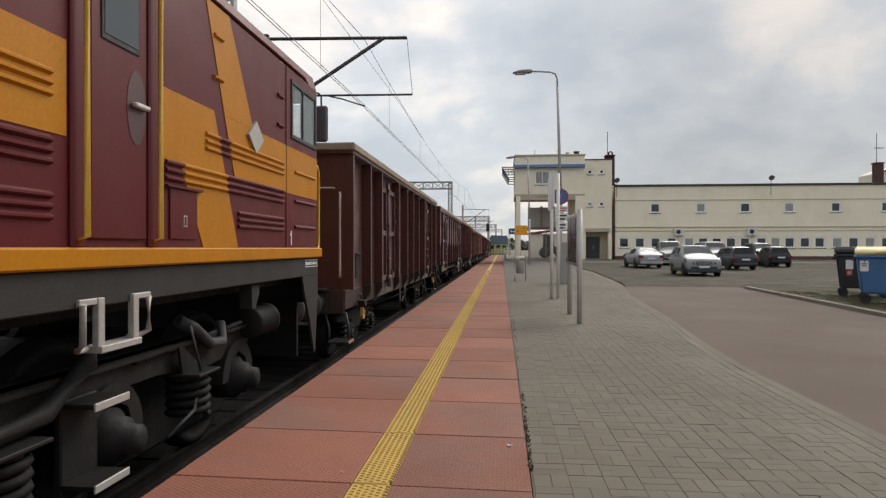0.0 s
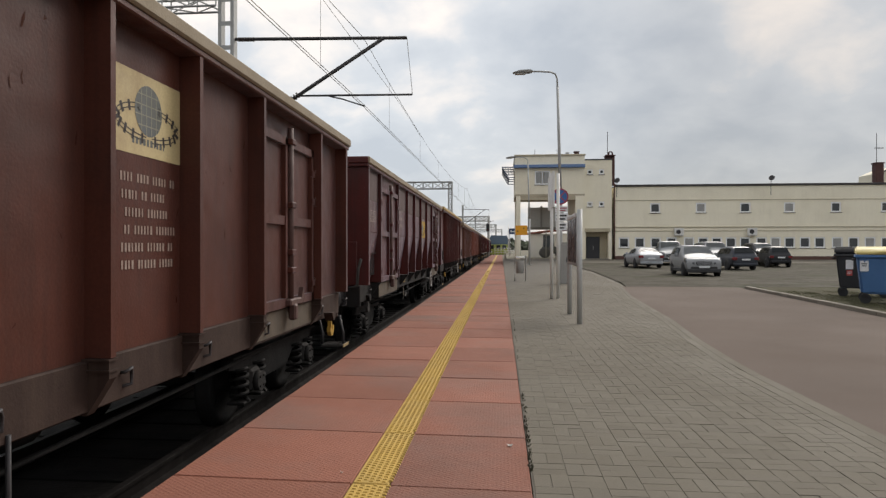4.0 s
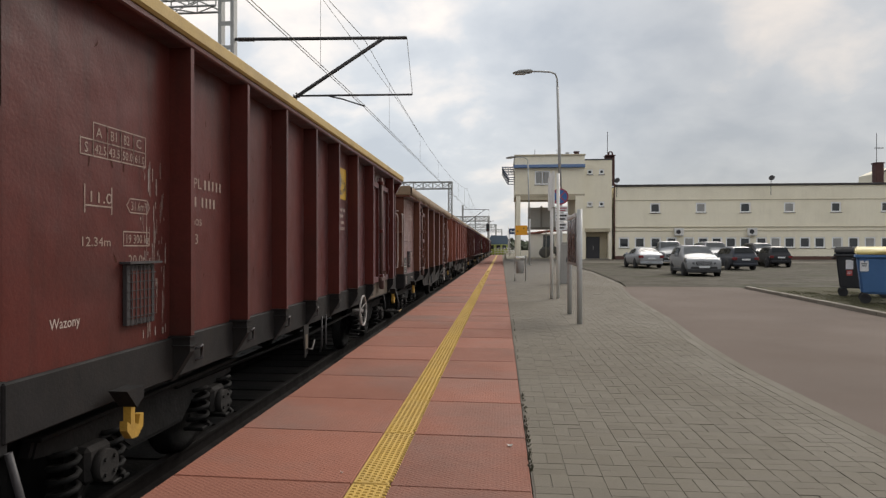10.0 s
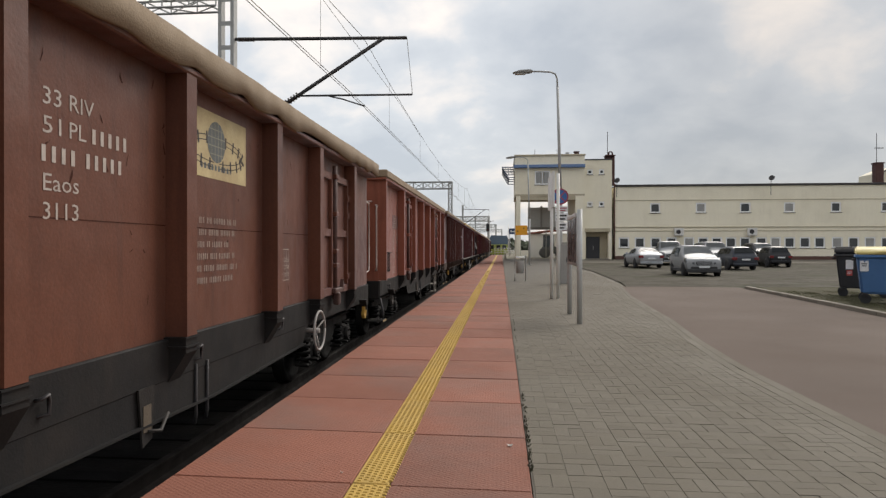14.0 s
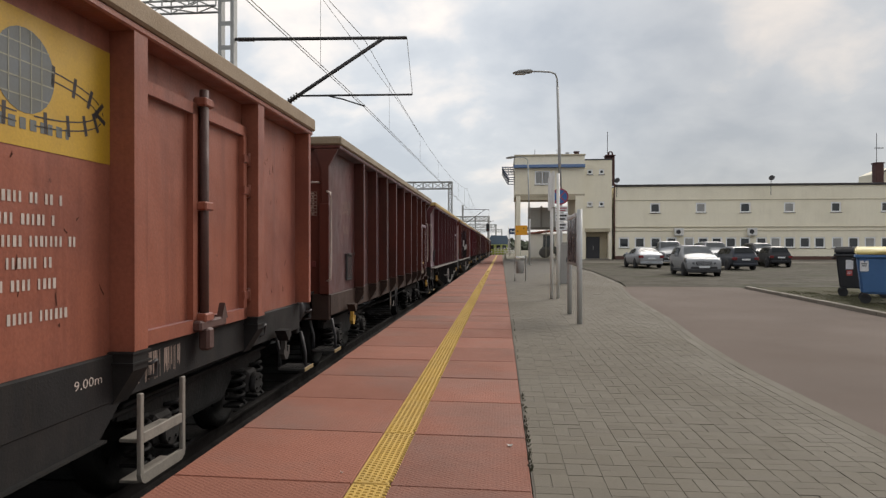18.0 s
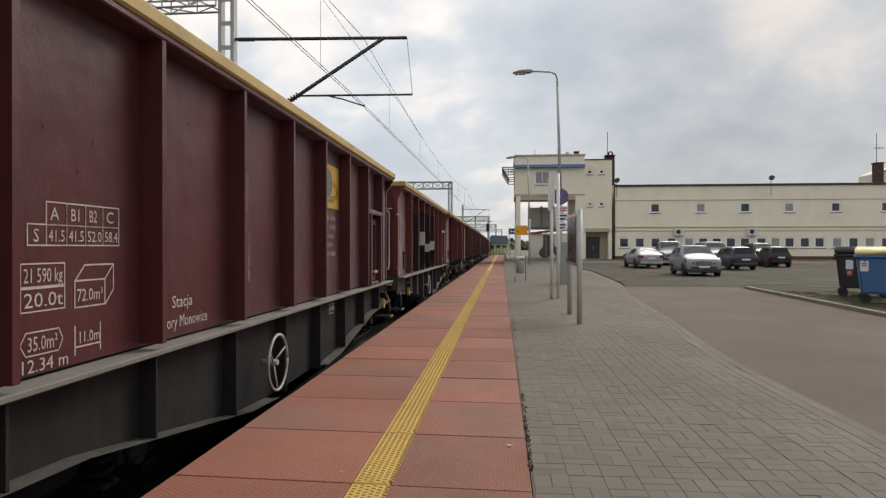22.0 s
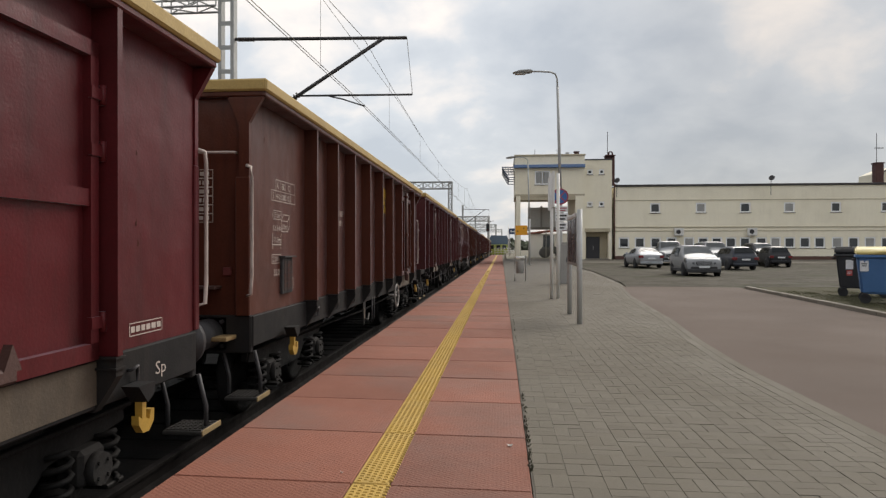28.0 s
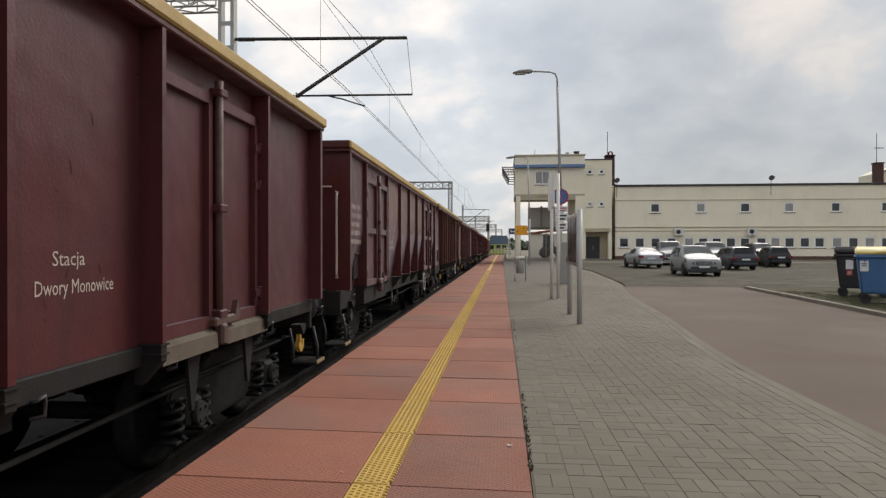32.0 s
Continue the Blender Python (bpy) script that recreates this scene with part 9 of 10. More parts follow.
    lettering("Wazony", 0.08, (WALL + 0.033, oy(w, 1.34), 1.06), SIDE, M_MARK, w, "lettering", 0.28)
    register(w, 4.74, 2.65, ("33 RIV", "51 PL #####", "#### ###-#", "Eaos", "3113"), M_MARK, 0.135, 0.156)
    logo(w, 6.25, 7.55, 2.46, 3.02, M_LOGOPALE)
    lines(w, 6.5, 7.35, 1.55, 2.15, 6, 62, M_MARKOLD)
    wall_table(w, 8.5, 1.5, M_MARK, 0.85)
    for y0, y1 in ((0.06, 2.14), (4.39, 6.04), (6.16, 7.99), (8.11, 9.59)):
        strokes([(0, y1 - y0, 0, 0.007)], (WALL + 0.0025, oy(w, y0), 2.03), SIDE, M_SCAR, w, "plate_seam")
    scars(w, 0.1, 12.8, 1.3, 3.0, 110, 63)
    # fifth
    w = W[5]
    strokes([(0, 0.78, 0, 0.32)], (WALL + 0.002, oy(w, 1.66), 2.30), SIDE, BODY["brick"], w, "primer_patch")
    load_table(w, 1.68, 2.33, M_MARK, ("40.0", "50.0", "51.0", "58.0"), 0.92)
    crate(w, 1.66, 2.0, "71.30m\u00b3", M_MARK, 1.05)
    boxed(w, 2.14, 2.08, "22 700 kg", M_MARK, 0.28, 0.12)
    say(w, "32.0t", 0.11, 2.18, 1.96, M_MARK, 0, 0.2)
    area(w, 1.66, 1.82, "35.3m\u00b2", M_MARK, 0.34, 0.13)
    span(w, 1.68, 1.62, "12.8m", M_MARK, 0.30)
    say(w, "14.2m", 0.08, 2.15, 1.76, M_MARK, 0, 0.26)
    strokes(frame_rects(0, 0.40, 0, 0.14, 0.01) + [(0.13, 0.14, 0, 0.14), (0.26, 0.27, 0, 0.14), (0.1, 0.3, 0.2, 0.21), (0.195, 0.205, 0.2, 0.32)], (WALL + 0.003, oy(w, 1.62), 1.30), SIDE, M_MARK, w, "axle_mark")
    strokes(bar_rows(0, 0.85, 0, 0.085, random.Random(71), 0.026, 0.016, 0.03), (WALL + 0.033, oy(w, 4.75), 0.99), SIDE, M_MARK, w, "stencil_text")
    wall_table(w, 6.9, 1.42, M_MARK, 0.98)
    logo(w, 8.12, 9.60, 2.39, 3.09, M_LOGOYEL)
    lines(w, 8.42, 9.26, 1.62, 2.19, 5, 72, M_MARK)
    lines(w, 8.38, 9.30, 1.45, 1.565, 1, 74, M_MARK)
    say(w, "Stacja", 0.08, 5.2, 1.70, M_MARK, 0, 0.2)
    say(w, "Dwory-Monowice", 0.075, 5.05, 1.59, M_MARK, 0, 0.5)
    scars(w, 0.1, 13.2, 1.3, 3.1, 260, 73)
    lettering("9.00m", 0.08, (WALL + 0.033, oy(w, 9.2), 1.05), SIDE, M_MARK, w, "lettering", 0.26)
    bm = B()
    for ya in (9.705, 10.265):
        box(bm, HW - 0.055, HW - 0.025, ya, ya + 0.045, 0.40, 0.93, 0.006)
    prism(bm, [(9.705, 0.41), (9.72, 0.36), (9.76, 0.335), (10.255, 0.335), (10.295, 0.36), (10.31, 0.41), (10.265, 0.405), (9.75, 0.405)], "x", HW - 0.055, HW - 0.025)
    box(bm, HW - 0.20, HW - 0.03, 9.75, 10.265, 0.60, 0.625, 0.004)
    box(bm, HW - 0.050, HW - 0.028, 9.75, 10.265, 0.60, 0.67, 0.004)
    box(bm, HW - 0.20, HW - 0.03, 9.75, 10.265, 0.335, 0.355, 0.004)
    part("side_ladder", bm, M_LADDER, w, "grey-tan painted steel step ladder")
    rnd = random.Random(75)
    rects = []
    for _ in range(46):
        a = rnd.uniform(0, 0.68)
        h = rnd.uniform(0.10, 0.20)
        rects.append((a, a + rnd.uniform(0.003, 0.008), 0.21 - h, 0.21))
    strokes(rects, (WALL + 0.033, oy(w, 9.76), 0.94), SIDE, M_MARKOLD, w, "paint_run")
    # sixth
    w = W[6]
    logo(w, 6.38, 7.3, 2.55, 3.12, M_LOGODULL)
    lines(w, 6.35, 7.25, 1.95, 2.42, 4, 81, M_MARKOLD)
    runs(w, 3.98, 4.98, 0.95, 2.6, 330, 82, M_RUNS)
    scars(w, 0.1, 12.4, 1.3, 3.1, 130, 83)
    lines(w, 2.85, 3.5, 1.9, 2.6, 5, 84, M_MARKTAN)
    load_table(w, 0.7, 2.4, M_MARKOLD, ("40.0", "46.0", "48.0", "56.0"), 0.8)
    boxed(w, 0.85, 2.1, "22 000 kg", M_MARKOLD, 0.35, 0.1)
    end_table(w, 0.84, 2.33, 85, M_MARKOLD, 0.28, 0.34, 7)
    # seventh
    w = W[7]
    load_table(w, 1.88, 1.88, M_MARK, ("41.5", "41.5", "52.0", "58.4"), 1.02)
    boxed(w, 1.83, 1.66, "21 590 kg", M_MARK, 0.35, 0.13)
    boxed(w, 1.83, 1.53, "20.0t", M_MARK, 0.35, 0.13)
    crate(w, 2.26, 1.52, "72.0m\u00b3", M_MARK, 1.1)
    area(w, 1.83, 1.30, "35.0m\u00b2", M_MARK, 0.33, 0.13)
    say(w, "12.34 m", 0.10, 1.82, 1.215, M_MARK, 0, 0.36)
    span(w, 2.26, 1.27, "11.0m", M_MARK, 0.25)
    say(w, "Stacja", 0.13, 3.38, 1.42, M_MARK, 0, 0.32)
    say(w, "Dwory Monowice", 0.13, 3.14, 1.27, M_MARK, 0, 0.82)
    register(w, 0.32, 2.28, ("84 -", "51 PL #####", "#### ###-#", "Eamos-w", "3113"), M_MARK, 0.13, 0.172)
    strokes(frame_rects(0, 0.36, 0, 0.13, 0.01) + [(0.12, 0.13, 0, 0.13), (0.24, 0.25, 0, 0.13), (0.1, 0.26, 0.18, 0.19), (0.175, 0.185, 0.18, 0.3)], (WALL + 0.003, oy(w, 0.45), 1.25), SIDE, M_MARK, w, "axle_mark")
    shapes([[(-0.12, 0.0), (0.12, 0.0), (0.0, 0.205)]], (0.855, -0.024, 2.84), FRONT, M_HOOK, w, "warning_triangle")
    shapes([[(0.005, 0.03), (-0.02, 0.08), (0.0, 0.08), (-0.012, 0.14), (0.03, 0.07), (0.01, 0.07)]], (0.855, -0.027, 2.84), FRONT, M_BLACK, w, "warning_bolt")
    logo(w, 7.25, 8.42, 2.44, 3.06, M_LOGOYEL)
    lines(w, 7.3, 8.35, 1.72, 2.36, 5, 92, M_MARKTAN)
    runs(w, 4.5, 4.9, 1.5, 2.6, 60, 93, M_RUNS)
    runs(w, 7.2, 8.4, 1.3, 1.8, 30, 96, M_RUNS)
    wall_table(w, 4.55, 1.32, M_MARK, 0.62)
    scars(w, 0.1, 12.0, 1.3, 3.1, 60, 94)
    end_table(w, 0.25, 2.05, 95, M_MARK, 0.52, 0.56, 6)
    shapes([[(0.0, 0.0), (0.36, 0.0), (0.18, 0.32)]], (0.28, -0.0245, 2.88), FRONT, M_LOGOYEL, w, "warning_triangle")
    shapes([[(0.17, 0.24), (0.20, 0.24), (0.18, 0.15), (0.22, 0.15), (0.16, 0.04), (0.17, 0.12), (0.14, 0.12)]], (0.28, -0.0265, 2.88), FRONT, M_TIES, w, "warning_flash")
    lettering("WAZONY", 0.09, (WALL - 0.006, oy(w, 0.65), 1.0), SIDE, M_MARK, w, "lettering", 0.28)
    strokes(frame_rects(0, 0.28, 0, 0.14, 0.01) + bar_rows(0.03, 0.25, 0.04, 0.07, random.Random(97), 0.02, 0.03, 0.05), (WALL - 0.006, oy(w, 7.9), 0.92), SIDE, M_MARK, w, "box_mark")
    # eighth: painted tags, silver letters with black and lime
    w = W[8]
    load_table(w, 0.62, 2.38, M_MARKOLD, ("41.5", "41.5", "52.0", "58.4"), 0.95)
    span(w, 0.62, 2.05, "11.0", M_MARKOLD, 0.28)
    area(w, 1.05, 2.05, "31.0m\u00b2", M_MARKOLD, 0.3)
    say(w, "12.34m", 0.09, 0.55, 1.82, M_MARKOLD, 0, 0.32)
    boxed(w, 1.02, 1.80, "21 700 kg", M_MARKOLD, 0.33, 0.11)
    say(w, "Wazony", 0.085, 0.18, 1.30, M_MARK, 0, 0.3)
    runs(w, 1.2, 1.5, 1.25, 2.6, 110, 101, M_RUNS)
    register(w, 1.62, 2.42, ("84 -", "51 PL #####", "#### ####", "Eamos-w", "3113"), M_MARKOLD, 0.14, 0.165)
    build_tags(w)
    scars(w, 0.1, 12.2, 1.3, 3.1, 50, 103)
    end_table(w, 0.2, 1.95, 104, M_MARKOLD, 0.5, 0.52, 5)
    strokes(bar_rows(0, 0.62, 0, 0.085, random.Random(105), 0.03, 0.018, 0.03), (WALL - 0.006, oy(w, 3.35), 0.92), SIDE, M_MARK, w, "stencil_text")
    # ninth
    w = W[9]
    wall_table(w, 8.25, 1.15, M_MARK, 1.05)
    logo(w, 6.62, 7.62, 2.58, 3.08, M_LOGOYEL)
    lines(w, 6.65, 7.6, 1.75, 2.4, 6, 111, M_MARK)
    load_table(w, 0.7, 2.35, M_MARK, ("40.0", "46.0", "48.0", "56.0"), 0.95)
    strokes(frame_rects(0, 0.34, 0, 0.13, 0.01) + [(0.11, 0.12, 0, 0.13), (0.22, 0.23, 0, 0.13), (0.16, 0.17, 0.17, 0.28)], (WALL + 0.003, oy(w, 0.5), 1.45), SIDE, M_MARK, w, "axle_mark")
    lettering("6.80m", 0.08, (WALL + 0.033, oy(w, 8.55), 1.03), SIDE, M_MARK, w, "lettering", 0.26)
    lettering("Sp", 0.13, (WALL + 0.033, oy(w, 12.12), 0.98), SIDE, M_MARK, w, "lettering", 0.14)
    strokes(frame_rects(0, 0.42, 0, 0.09, 0.007) + bar_rows(0.02, 0.40, 0.025, 0.04, random.Random(112), 0.015, 0.03, 0.06), (WALL + 0.003, oy(w, 11.85), 1.28), SIDE, M_MARK, w, "box_mark")
    strokes(frame_rects(0, 0.26, 0, 0.14, 0.007) + [(0, 0.26, 0.07, 0.077)] + bar_rows(0.02, 0.24, 0.09, 0.03, random.Random(113), 0.01, 0.02, 0.04), (WALL + 0.003, oy(w, 11.46), 1.26), SIDE, M_MARK, w, "box_mark")
    scars(w, 0.1, 12.3, 1.3, 3.1, 26, 114)
    end_table(w, 0.3, 2.05, 115, M_MARK, 0.5, 0.4, 4)
    # tenth
    w = W[10]
    load_table(w, 0.58, 2.38, M_MARK, ("44.0", "52.0", "58.0", "62.0"), 1.0)
    area(w, 0.62, 2.18, "37.0m\u00b2", M_MARK, 0.3)
    crate(w, 1.02, 2.05, "82.0m\u00b3", M_MARK, 0.85)
    say(w, "12.54m", 0.08, 0.62, 2.06, M_MARK, 0, 0.3)
    span(w, 0.62, 1.88, "11.0m", M_MARK, 0.28)
    boxed(w, 0.6, 1.70, "22 000 kg", M_MARK, 0.3, 0.1)
    say(w, "32.0t", 0.1, 0.66, 1.57, M_MARK, 0, 0.22)
    strokes(frame_rects(0, 0.3, 0, 0.12, 0.01) + [(0.1, 0.11, 0, 0.12), (0.2, 0.21, 0, 0.12), (0.145, 0.155, 0.15, 0.25)], (WALL + 0.003, oy(w, 1.15), 1.4), SIDE, M_MARK, w, "axle_mark")
    logo(w, 6.68, 7.72, 2.60, 3.12, M_LOGOYEL)
    lines(w, 6.7, 7.5, 1.82, 2.4, 6, 121, M_MARK)
    register(w, 3.13, 2.50, ("84 -", "51 PL #####", "#### ###-#", "Eamos", "3113"), M_MARK, 0.13, 0.15)
    lettering("6.80 m", 0.09, (WALL + 0.033, oy(w, 6.9), 1.03), SIDE, M_MARK, w, "lettering", 0.3)
    wall_table(w, 5.4, 1.4, M_MARK, 0.75)
    scars(w, 0.1, 12.4, 1.3, 3.1, 50, 123)
    end_table(w, 0.5, 2.12, 124, M_MARK, 0.42, 0.52, 6)
    # eleventh
    w = W[11]
    load_table(w, 1.45, 2.72, M_MARK, ("42.0", "43.0", "52.0", "56.0"), 0.92)
    crate(w, 0.42, 2.02, "72.0m\u00b3", M_MARK, 1.15)
    strokes(frame_rects(0, 0.34, 0, 0.13, 0.01) + [(0.11, 0.12, 0, 0.13), (0.22, 0.23, 0, 0.13), (0.16, 0.17, 0.17, 0.28)], (WALL + 0.003, oy(w, 0.4), 1.62), SIDE, M_MARK, w, "axle_mark")
    register(w, 1.2, 2.42, ("33 RIV", "51 PL #####", "#### ###-#", "Eaos", "3113"), M_MARK, 0.12, 0.165)
    boxed(w, 1.95, 2.45, "23 500 kg", M_MARK, 0.3, 0.11)
    boxed(w, 1.95, 2.33, "28.0t", M_MARK, 0.3, 0.11)
    area(w, 1.95, 2.15, "36.0m\u00b2", M_MARK, 0.28)
    logo(w, 7.45, 8.2, 2.72, 3.08, M_LOGOYEL)
    lines(w, 7.42, 8.3, 2.0, 2.6, 6, 132, M_MARK)
    wall_table(w, 6.15, 1.55, M_MARK, 0.85)
    say(w, "Stacja", 0.12, 9.10, 1.77, M_MARK, 0, 0.28)
    say(w, "Dwory Monowice", 0.12, 8.96, 1.61, M_MARK, 0, 0.70)
    scars(w, 0.1, 13.4, 1.3, 3.1, 50, 133)
    # twelfth: chalky worn upper panels
    w = W[12]
    for y0, y1 in ((3.46, 5.04), (5.16, 6.54), (6.66, 8.04), (8.16, 9.54)):
        shapes([[(0.04, 0.10), ((y1 - y0) * 0.5, -0.12), (y1 - y0 - 0.04, 0.14), (y1 - y0 - 0.02, 0.86), ((y1 - y0) * 0.5, 1.02), (0.03, 0.90)]], (WALL_T + 0.002, y0, 2.30), SIDE, M_CHALK, w, "faded_band")
    lines(w, 0.3, 1.1, 1.9, 2.6, 5, 151, M_MARK, 0.16)
    lines(w, 3.6, 4.6, 1.8, 2.2, 3, 152, M_MARK, 0.16)


M_CHALK = surface("chalky_paint", (0.13, 0.075, 0.068), (0.20, 0.15, 0.13), scale=2.2, rough=0.85, bump=0.05, streak=0.5, dirt=(0.06, 0.022, 0.02), dirt_amount=0.8)
M_BANDGREY = surface("band_grey", (0.082, 0.048, 0.046), (0.066, 0.037, 0.036), scale=1.5, rough=0.7, bump=0.05, spots=(0.3, 0.27, 0.25), spot_level=0.70, streak=0.3)
M_TAGSILVER = surface("tag_silver", (0.50, 0.49, 0.475), (0.38, 0.37, 0.36), scale=4.0, rough=0.45, metal=0.1, bump=0.15, dirt=(0.22, 0.20, 0.185), streak=0.35, dents=0.5)
M_TAGBLACK = surface("tag_black", (0.010, 0.0095, 0.011), (0.018, 0.014, 0.016), scale=2.0, rough=0.7, bump=0.0, spec=0.12, dirt=(0.035, 0.026, 0.024), dirt_amount=0.6)
M_TAGLIME = surface("tag_lime", (0.11, 0.125, 0.025), (0.055, 0.06, 0.02), scale=4.0, rough=0.5, bump=0.0)
M_TAGOCHRE = surface("tag_ochre", (0.17, 0.11, 0.035), (0.10, 0.055, 0.03), scale=3.0, rough=0.6, bump=0.0, dirt=(0.09, 0.05, 0.10), dirt_amount=0.6)
M_TAGHAZE = surface("tag_haze", (0.12, 0.125, 0.115), (0.075, 0.04, 0.034), scale=2.5, rough=0.7, bump=0.0, dirt=(0.055, 0.022, 0.018), dirt_amount=0.8, streak=0.3)
# dark plum spray that also stands in for shade on the post flanks
M_FLANKSHADE = surface("tag_dark_plum", (0.026, 0.016, 0.021), (0.042, 0.018, 0.018), scale=2.0, rough=0.7, bump=0.0, spec=0.15)
M_TAGVIOLET = surface("tag_violet", (0.062, 0.044, 0.105), (0.045, 0.035, 0.06), scale=4.0, rough=0.5, bump=0.0)
M_TAGTEAL = surface("tag_teal", (0.085, 0.12, 0.115), (0.085, 0.05, 0.045), scale=3.0, rough=0.6, bump=0.0)


def build_tags(w):
    """Silver letters with black shade over three bays, and a scribble beside them."""
    def at(y, k):
        return (WALL + 0.002 + 0.0012 * k, oy(w, y), 1.22)
    # bay one: y 3.05 .. 4.33
    y = 3.06
    shapes([[(0.0, 1.70), (0.25, 1.86), (0.8, 1.74), (1.26, 1.80), (1.26, 1.96), (0.0, 1.98)]], at(y, 0), SIDE, M_TAGTEAL, w, "painted_tag")
    shapes([[(0.0, 1.55), (0.3, 1.70), (0.75, 1.58), (1.26, 1.66), (1.26, 1.80), (0.8, 1.74), (0.25, 1.86), (0.0, 1.72)], [(0.0, 0.1), (0.12, 0.2), (0.06, 0.9), (0.12, 1.5), (0.0, 1.6)]], at(y, 1), SIDE, M_TAGVIOLET, w, "painted_tag")
    shapes([[(0.0, 0.02), (1.26, 0.02), (1.26, 1.58), (0.85, 1.52), (0.3, 1.62), (0.0, 1.52)]], at(y, 2), SIDE, M_TAGBLACK, w, "painted_tag")
    shapes([[(0.02, 0.05), (0.10, 0.5), (0.24, 0.55), (0.20, 0.95), (0.10, 1.05), (0.04, 1.48), (0.22, 1.52), (0.46, 1.38), (0.72, 1.44), (0.86, 1.36), (0.66, 0.98), (0.54, 0.93), (0.36, 1.02), (0.36, 0.86), (0.62, 0.80), (0.56, 0.52), (0.46, 0.44), (0.46, 0.03)]],
           at(y, 3), SIDE, M_TAGSILVER, w, "painted_tag")
    shapes([[(0.74, 0.06), (0.78, 0.5), (0.90, 0.98), (1.08, 1.02), (1.12, 0.7), (1.06, 0.05)]], at(y, 3), SIDE, M_TAGSILVER, w, "painted_tag")
    shapes([[(0.48, 0.04), (0.60, 0.04), (0.62, 0.30), (0.84, 0.44), (0.86, 0.62), (0.72, 0.40), (0.48, 0.42)], [(0.66, 0.95), (0.88, 1.36), (0.92, 1.3), (0.74, 0.8)], [(0.1, 1.02), (0.22, 0.98), (0.18, 0.9), (0.1, 0.92)]], at(y, 4), SIDE, M_TAGLIME, w, "painted_tag")
    for cx, cy, r in ((0.18, 1.38, 0.09), (0.32, 1.26, 0.055), (0.14, 1.12, 0.06), (1.0, 0.92, 0.055), (0.96, 0.78, 0.035), (1.04, 0.78, 0.035)):
        shapes([("o", cx, cy, r, r)], at(y, 5), SIDE, M_TAGBLACK, w, "painted_tag")
        shapes([("o", cx + 0.005, cy + 0.005, r * 0.68, r * 0.68)], at(y, 6), SIDE, M_TAGSILVER, w, "painted_tag")
    shapes([[(0.16, 0.08), (0.18, 0.07), (0.44, 0.26), (0.43, 0.28)], [(0.26, 0.04), (0.28, 0.04), (0.45, 0.20), (0.44, 0.22)], [(0.98, 0.5), (1.0, 0.5), (1.1, 0.3), (1.09, 0.29)]], at(y, 6), SIDE, M_TAGBLACK, w, "painted_tag")
    shapes([[(0.58, 1.42), (0.88, 1.36), (1.0, 1.46), (1.25, 1.44), (1.25, 1.10), (1.12, 1.06), (0.90, 1.0), (0.80, 0.92)], [(1.13, 0.06), (1.15, 0.66), (1.25, 0.72), (1.25, 0.05)], [(0.0, 0.10), (0.05, 0.55), (0.09, 0.62), (0.07, 1.0), (0.0, 1.1)]], at(y, 3.5), SIDE, M_TAGSILVER, w, "painted_tag")
    shapes([[(0.42, 1.02), (0.50, 1.06), (0.74, 0.92), (0.76, 0.86), (0.42, 0.80)], [(0.02, 0.62), (0.16, 0.98), (0.22, 0.92), (0.14, 0.72), (0.26, 0.40), (0.16, 0.52)], [(0.86, 0.98), (0.92, 1.02), (0.80, 0.52), (0.76, 0.30)]], at(y, 5), SIDE, M_TAGBLACK, w, "painted_tag")
    shapes([[(0.0, 1.72), (0.5, 1.66), (1.26, 1.72), (1.26, 1.90), (0.6, 1.82), (0.0, 1.90)]], at(y, 1.5), SIDE, M_TAGOCHRE, w, "painted_tag")
    # bay two: y 4.44 .. 5.74
    y = 4.44
    shapes([[(0.0, 0.05), (1.28, 0.05), (1.28, 1.3), (1.0, 1.62), (0.5, 1.75), (0.0, 1.6)]], at(y, 2), SIDE, M_TAGBLACK, w, "painted_tag")
    shapes([[(0.05, 1.55), (0.5, 1.68), (1.0, 1.52), (1.26, 1.2), (1.27, 1.32), (1.02, 1.66), (0.5, 1.80), (0.03, 1.65)]], at(y, 3), SIDE, M_TAGVIOLET, w, "painted_tag")
    shapes([[(0.03, 0.7), (0.10, 1.32), (0.45, 1.56), (0.86, 1.28), (0.98, 1.05), (0.92, 0.78), (0.66, 0.62), (0.5, 0.66), (0.6, 0.92), (0.5, 1.06), (0.3, 1.02), (0.22, 0.8)]], at(y, 3), SIDE, M_TAGSILVER, w, "painted_tag")
    shapes([[(0.03, 0.10), (0.05, 0.36), (0.55, 0.48), (0.95, 0.66), (1.06, 0.60), (1.04, 0.28), (0.70, 0.14)]], at(y, 3), SIDE, M_TAGSILVER, w, "painted_tag")
    shapes([[(0.2, 0.98), (0.36, 1.12), (0.56, 1.08), (0.62, 0.94), (0.5, 1.0), (0.34, 1.0)], [(0.22, 0.28), (0.5, 0.38), (0.85, 0.52), (0.72, 0.36), (0.4, 0.24)], [(0.98, 1.0), (1.02, 0.7), (0.94, 0.74)]], at(y, 4), SIDE, M_TAGLIME, w, "painted_tag")
    for cx, cy, r in ((0.46, 1.36, 0.08), (0.34, 1.22, 0.05), (0.56, 1.18, 0.05)):
        shapes([("o", cx, cy, r, r)], at(y, 5), SIDE, M_TAGBLACK, w, "painted_tag")
        shapes([("o", cx + 0.005, cy + 0.005, r * 0.68, r * 0.68)], at(y, 6), SIDE, M_TAGSILVER, w, "painted_tag")
